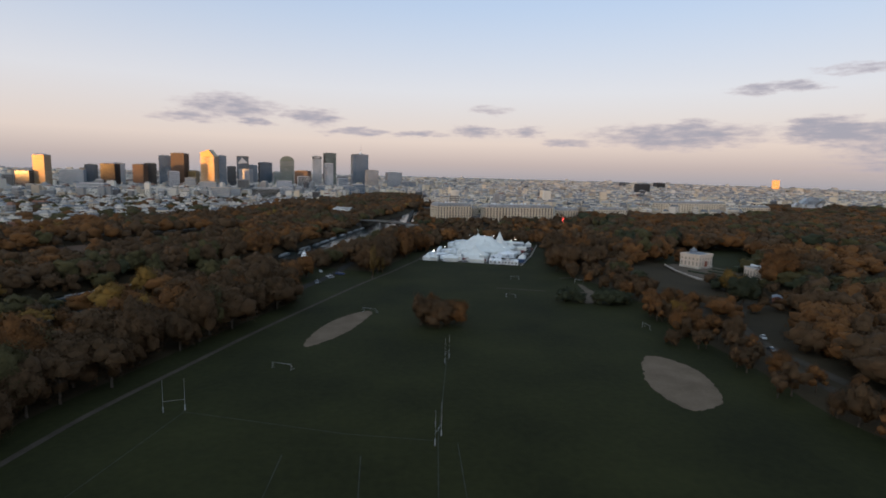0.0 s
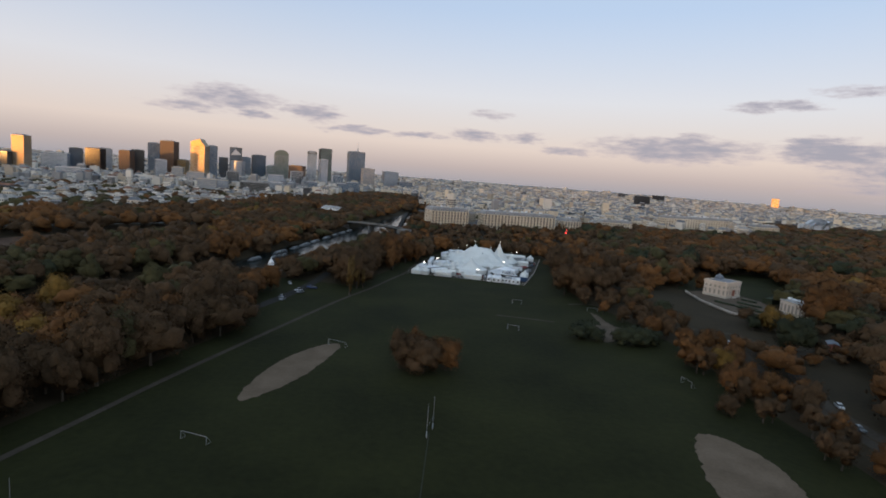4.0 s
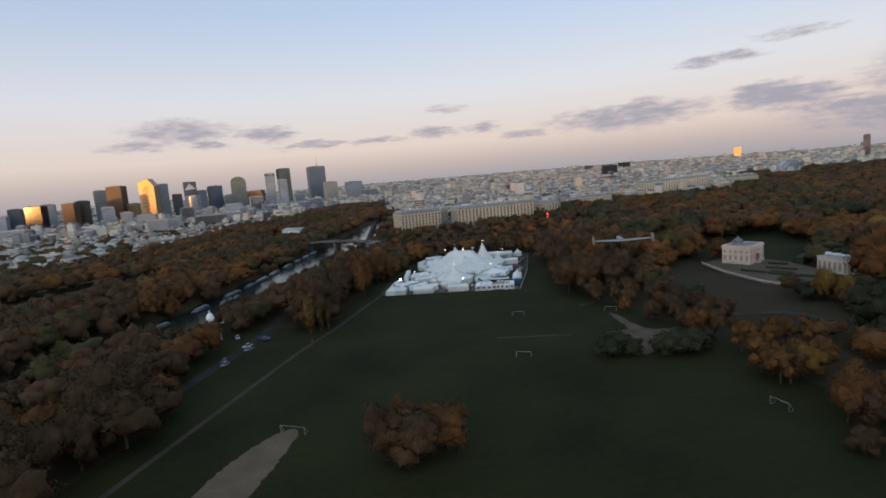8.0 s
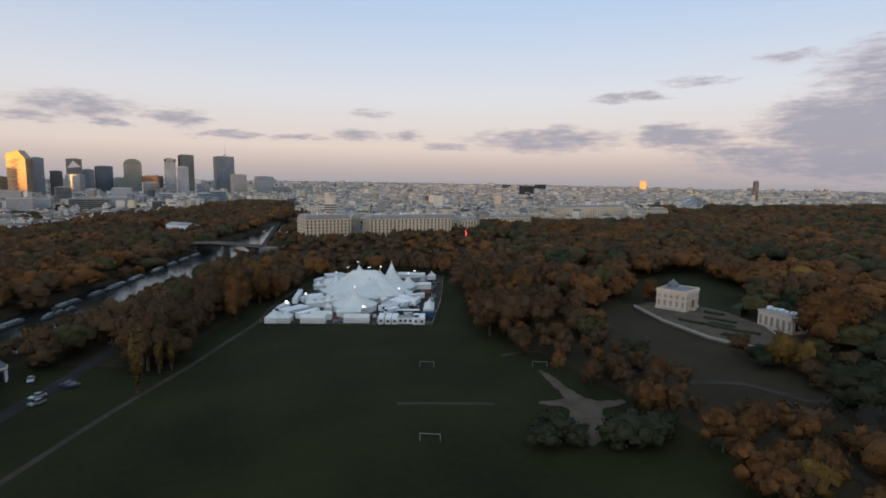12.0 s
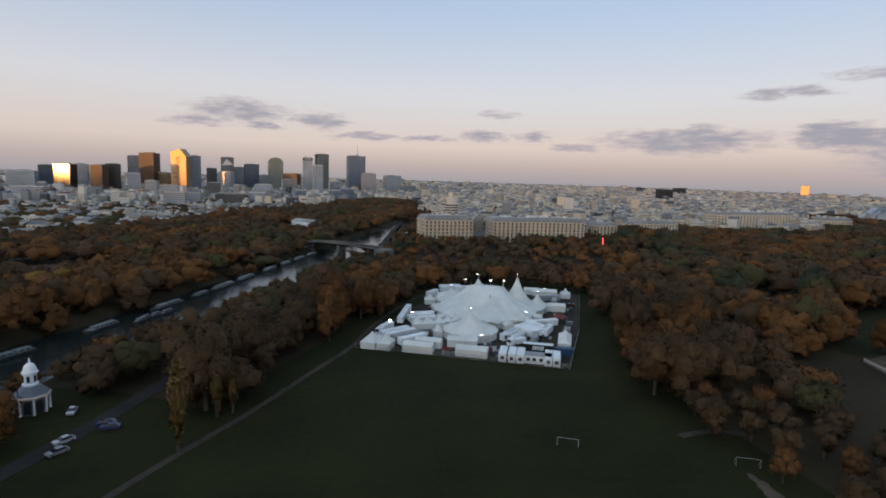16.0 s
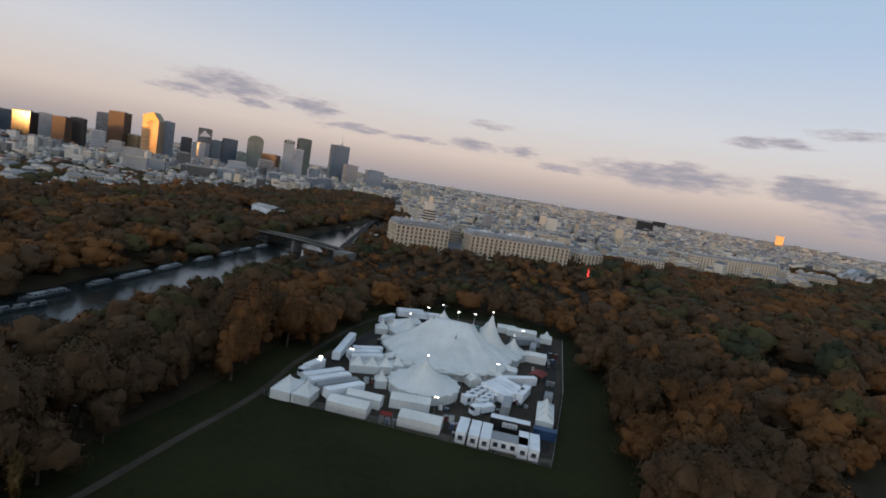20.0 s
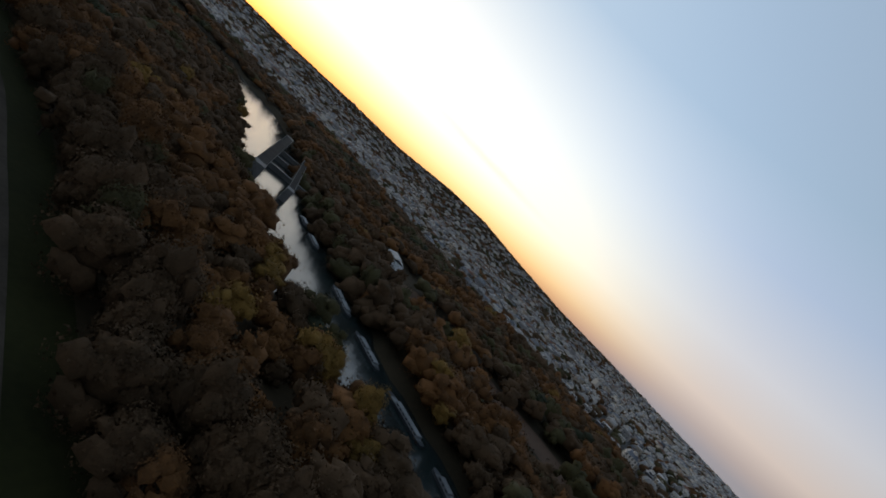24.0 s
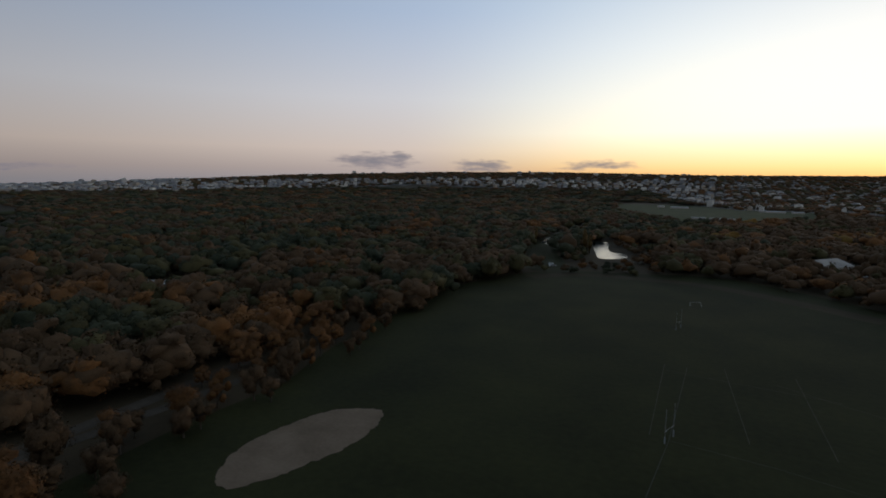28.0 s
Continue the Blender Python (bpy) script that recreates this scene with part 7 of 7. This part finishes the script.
TOWERS = [
    (-1183, 1331, 30, 30, 86, 8, G_GLARE, CLAD_WHITE, "bands", "round", "curved pale glass tower catching the sun", 2),
    (-1144, 1375, 30, 28, 86, 20, G_SUNLIT, CLAD_WHITE, "bands", "round", "curved pale glass tower catching the sun", 2),
    (-1018, 1362, 22, 22, 41, 25, G_DARK, CLAD_GREY, "grid", "", "low dark glass office block", 1),
    (-962, 1341, 32, 26, 52, 3, G_GLARE, CLAD_GREY, "bands", "", "grey office block with sunlit side", 2),
    (-935, 1360, 27, 27, 91, 14, G_SUNLIT, CLAD_WHITE, "bands", "", "tall pale office tower with golden sun glare", 2),
    (-1028, 1619, 61, 30, 56, 18, G_GREY, CLAD_WHITE, "bands", "", "wide pale arch-like office block", 1),
    (-1016, 1689, 31, 30, 73, 25, G_BLUE, G_DARK, "grid", "", "blue-grey glass office tower", 1),
    (-926, 1630, 40, 32, 76, 0, G_GLARE, G_BRONZE, "bands", "", "dark bronze tower with golden sun glare", 0),
    (-1005, 1817, 34, 30, 80, 25, G_GREY, CLAD_GREY, "ribs", "", "slim grey office tower with ribs", 1),
    (-838, 1627, 30, 28, 76, 4, G_BRONZE, G_DARK, "ribs", "", "brown ribbed office tower in low sun", 0),
    (-847, 1703, 32, 30, 81, 22, G_DARK, G_DARK, "grid", "", "black glass office tower in shade", 1),
    (-700, 1534, 27, 24, 58, 30, G_GREY, CLAD_WHITE, "bands", "", "slim pale grey office tower", 1),
    (-888, 1887, 38, 34, 110, 28, G_BLUE, CLAD_GREY, "grid", "", "tall blue-grey office tower", 1),
    (-807, 1817, 42, 36, 117, 6, G_BRONZE, G_DARK, "ribs", "", "tall copper-brown ribbed tower", 0),
    (-773, 1834, 30, 26, 62, 0, G_SUNLIT, CLAD_BEIGE, "bands", "", "beige office block glowing in low sun", 0),
    (-690, 1762, 43, 34, 130, 0, G_SUNLIT, CLAD_WHITE, "bands", "slant", "tall white tower with slanted top in gold light", 0),
    (-668, 1800, 26, 30, 112, 30, G_BLUE, CLAD_GREY, "grid", "", "blue-grey tower behind a white one", 1),
    (-731, 2072, 31, 28, 82, 20, G_DARK, G_BLUE, "grid", "", "dark blue office tower of glass", 1),
    (-780, 2343, 46, 40, 128, 20, G_BLUE, G_DARK, "grid", "screen", "dark blue tower with a slanting pale panel", 1),
    (-653, 1995, 40, 30, 72, 4, G_GREY, CLAD_BEIGE, "bands", "", "beige office block below a blue tower", 0),
    (-752, 2385, 33, 30, 93, 30, G_GREY, CLAD_GREY, "grid", "", "plain grey office tower among others", 1),
    (-675, 2306, 50, 40, 104, 25, G_BLUE, G_DARK, "grid", "", "broad dark blue office tower", 1),
    (-604, 2224, 29, 28, 65, 20, G_GREEN, CLAD_GREY, "grid", "", "green-grey glass office block, low", 1),
    (-591, 2333, 56, 40, 134, 16, G_GREEN, CLAD_GREY, "grid", "round", "glass tower with a rounded arched top", 1),
    (-495, 2204, 56, 34, 73, -2, G_BRONZE, G_DARK, "bands", "", "brown office block with sunlit panes", 0),
    (-452, 2266, 36, 32, 134, 12, G_GREY, CLAD_WHITE, "ribs", "sign", "whitish tower with a dark sign on top", 1),
    (-353, 1980, 24, 30, 100, 26, G_GREY, CLAD_WHITE, "bands", "", "slim white slab tower, tall and plain", 1),
    (-402, 2277, 44, 38, 148, 24, G_GREEN, G_DARK, "grid", "", "tall dark green glass tower", 1),
    (-311, 2536, 70, 50, 156, 20, G_BLUE, CLAD_GREY, "grid", "mast", "tallest blue glass tower with an antenna", 1),
    (-241, 2404, 50, 34, 84, 24, G_GREY, CLAD_BEIGE, "grid", "", "beige-grey office block beside towers", 1),
    (-143, 2364, 62, 36, 77, 24, G_GREY, CLAD_GREY, "grid", "", "grey office slab at the cluster's end", 1),
    (-320, 2089, 36, 30, 48, 22, G_BLUE, CLAD_WHITE, "grid", "", "low white office block beside towers", 1),
    (-77, 2318, 56, 30, 40, 20, G_BLUE, CLAD_GREY, "grid", "", "low grey office block beside towers", 1),
    (-378, 1297, 62, 22, 24, 14, G_DARK, CLAD_GREY, "bands", "", "long dark grey housing slab", 1),
    (-343, 1342, 30, 24, 26, 14, G_GREY, CLAD_WHITE, "bands", "", "pale housing slab among low roofs", 1),
    (-451, 1212, 36, 16, 26, 14, G_GREY, CLAD_BEIGE, "bands", "", "cream housing block with balconies", 1),
    (-442, 1271, 25, 16, 24, 14, G_GREY, CLAD_BEIGE, "bands", "", "cream housing block with balconies", 1),
    (-288, 1482, 23, 20, 30, 20, G_BLUE, CLAD_WHITE, "bands", "", "white housing tower by the river trees", 1),
    (-221, 1548, 27, 20, 30, 20, G_BLUE, CLAD_WHITE, "bands", "", "white housing tower by the river trees", 1),
    (-199, 1603, 34, 20, 34, 20, G_BLUE, CLAD_WHITE, "bands", "", "white housing tower by the river trees", 1),
    (-560, 1420, 40, 20, 34, 10, G_GREY, CLAD_BEIGE, "bands", "", "cream housing slab among low roofs", 1),
    (-520, 1560, 30, 22, 40, 25, G_DARK, CLAD_GREY, "grid", "", "dark glazed office block among roofs", 1),
    (-430, 1660, 44, 22, 38, 18, G_GREY, CLAD_WHITE, "bands", "", "white housing slab among low roofs", 1),
    (-640, 1500, 26, 22, 42, 15, G_GREY, CLAD_BEIGE, "bands", "", "cream housing tower among low roofs", 1),
    (-800, 1330, 60, 26, 26, 10, G_GREY, CLAD_WHITE, "bands", "", "broad white office block among roofs", 1),
    (-420, 1880, 40, 26, 52, 20, G_DARK, CLAD_WHITE, "grid", "", "dark and white office block", 1),
    (2130, 3268, 40, 36, 96, 0, G_SUNLIT, CLAD_WHITE, "bands", "", "stepped distant tower ablaze with sunset glare", 0),
    (1380, 3200, 60, 34, 62, 20, G_DARK, G_DARK, "grid", "", "distant dark office block", 1),
    (1000, 2500, 64, 30, 54, 20, G_DARK, G_DARK, "grid", "", "distant dark flat block", 1),
]
KEEP_OFF = [(x, y, max(w, d) * 0.75) for x, y, w, d, *_ in TOWERS] + [(943, 1318, 70), (1811, 2020, 40), (45.5, 872, 14), (78, 835, 34), (40, 835, 24), (45, 760, 52), (130, 782, 62), (215, 800, 26), (305, 885, 36), (460, 1005, 50), (520, 1030, 50), (565, 1045, 40), (625, 1012, 36), (88, 770, 30), (170, 790, 30), (20, 752, 25), (-126, 845, 30)]
for x, y, w, d, h, turn, pane, rib, style, crown, words, plain_turn in TOWERS:
    ob = tower(x, y, w, d, h, turn if plain_turn == 1 else facing(x, y, 15 if plain_turn else 250), pane, rib, words, style, crown)
    if crown == "slant":
        bm = bmesh.new()
        for k in range(16):
            u = -w * 0.05 + (w * 0.07 if k % 2 else -w * 0.07)
            bm_box(bm, u - w * 0.12, -d / 2 - 0.9, 16 + k * 6.0, u + w * 0.12, -d / 2 - 0.1, 18.6 + k * 6.0)
        part("zigzag_relief", bm, G_BRONZE, ob, "bronze zigzag relief on the facade")


def hotel_tower():
    z0 = float(ground_height(1811, 2020))
    t = thing("hotel_tower", "slender oval tower glinting copper at dusk", "tower", 1811, 2020, z0, 30, "office towers")
    bm = bmesh.new()
    bm_ring(bm, [circle(17, 0, 28, 0, 0, 0.6), circle(17, 88 - z0, 28, 0, 0, 0.6)])
    part("core", bm, G_BRONZE, t, smooth=True)
    bm = bmesh.new()
    for k in range(24):
        bm_ring(bm, [circle(17.2, 3 + k * 3.4, 28, 0, 0, 0.61), circle(17.2, 4.2 + k * 3.4, 28, 0, 0, 0.61)])
    part("cladding", bm, CLAD_GREY, t)["kind"] = "stuff"
    bm = bmesh.new()
    bm_ring(bm, [circle(12, 88 - z0, 20, 0, 0, 0.6), circle(12, 92 - z0, 20, 0, 0, 0.6)])
    part("roof_plant", bm, CLAD_GREY, t)


def glass_sails():
    t = thing("glass_sails_museum", "museum of billowing white glass sails over woods", "museum", 943, 1318, 0, 30)
    t.scale = (1.25, 1.25, 1.2)
    bm = bmesh.new()
    bm_box(bm, -30, -14, -2, 30, 14, 16)
    part("core", bm, CLAD_WHITE, t)
    sail = glass("sail_glass", (0.46, 0.49, 0.52), (0.62, 0.65, 0.68), 0.4)
    rng = random.Random(2)
    for i, (x, y, w, h, tilt, turn) in enumerate(((-26, -10, 30, 16, 30, 10), (-8, -14, 34, 20, 40, -8), (14, -12, 32, 22, 35, 14), (28, -8, 24, 15, 30, -20), (-18, 6, 32, 24, 45, 24), (8, 6, 36, 27, 40, -14), (26, 8, 26, 20, 30, 10), (-36, 2, 18, 10, 25, 0))):
        bm = bmesh.new()
        rows = []
        for a in range(7):
            u = a / 6 - 0.5
            rows.append([bm.verts.new((u * w, -h * 0.55 * (v / 6) ** 1.2 + 4 * math.cos(u * 3), 10 + h * 0.62 * math.sin(v / 6 * 1.5) + 3 * math.cos(u * 3.1))) for v in range(7)])
        for a in range(6):
            for b in range(6):
                bm.faces.new((rows[a][b], rows[a + 1][b], rows[a + 1][b + 1], rows[a][b + 1]))
        bmesh.ops.solidify(bm, geom=bm.faces[:], thickness=0.4)
        part("sail", bm, sail, t, m=pose(x, y, 0, 0, 0, turn), smooth=True)


hotel_tower()
glass_sails()
hut(-126, 845, 36, 16, 9, -40, ROOFS[2], "clubhouse", "low white clubhouse among the river trees", WHITE_PANEL)
hut(-352, 104, 26, 12, 6, 40, ROOFS[2], "sports_hall", "white-walled sports hall with a pale roof", WHITE_PANEL)
far_town()
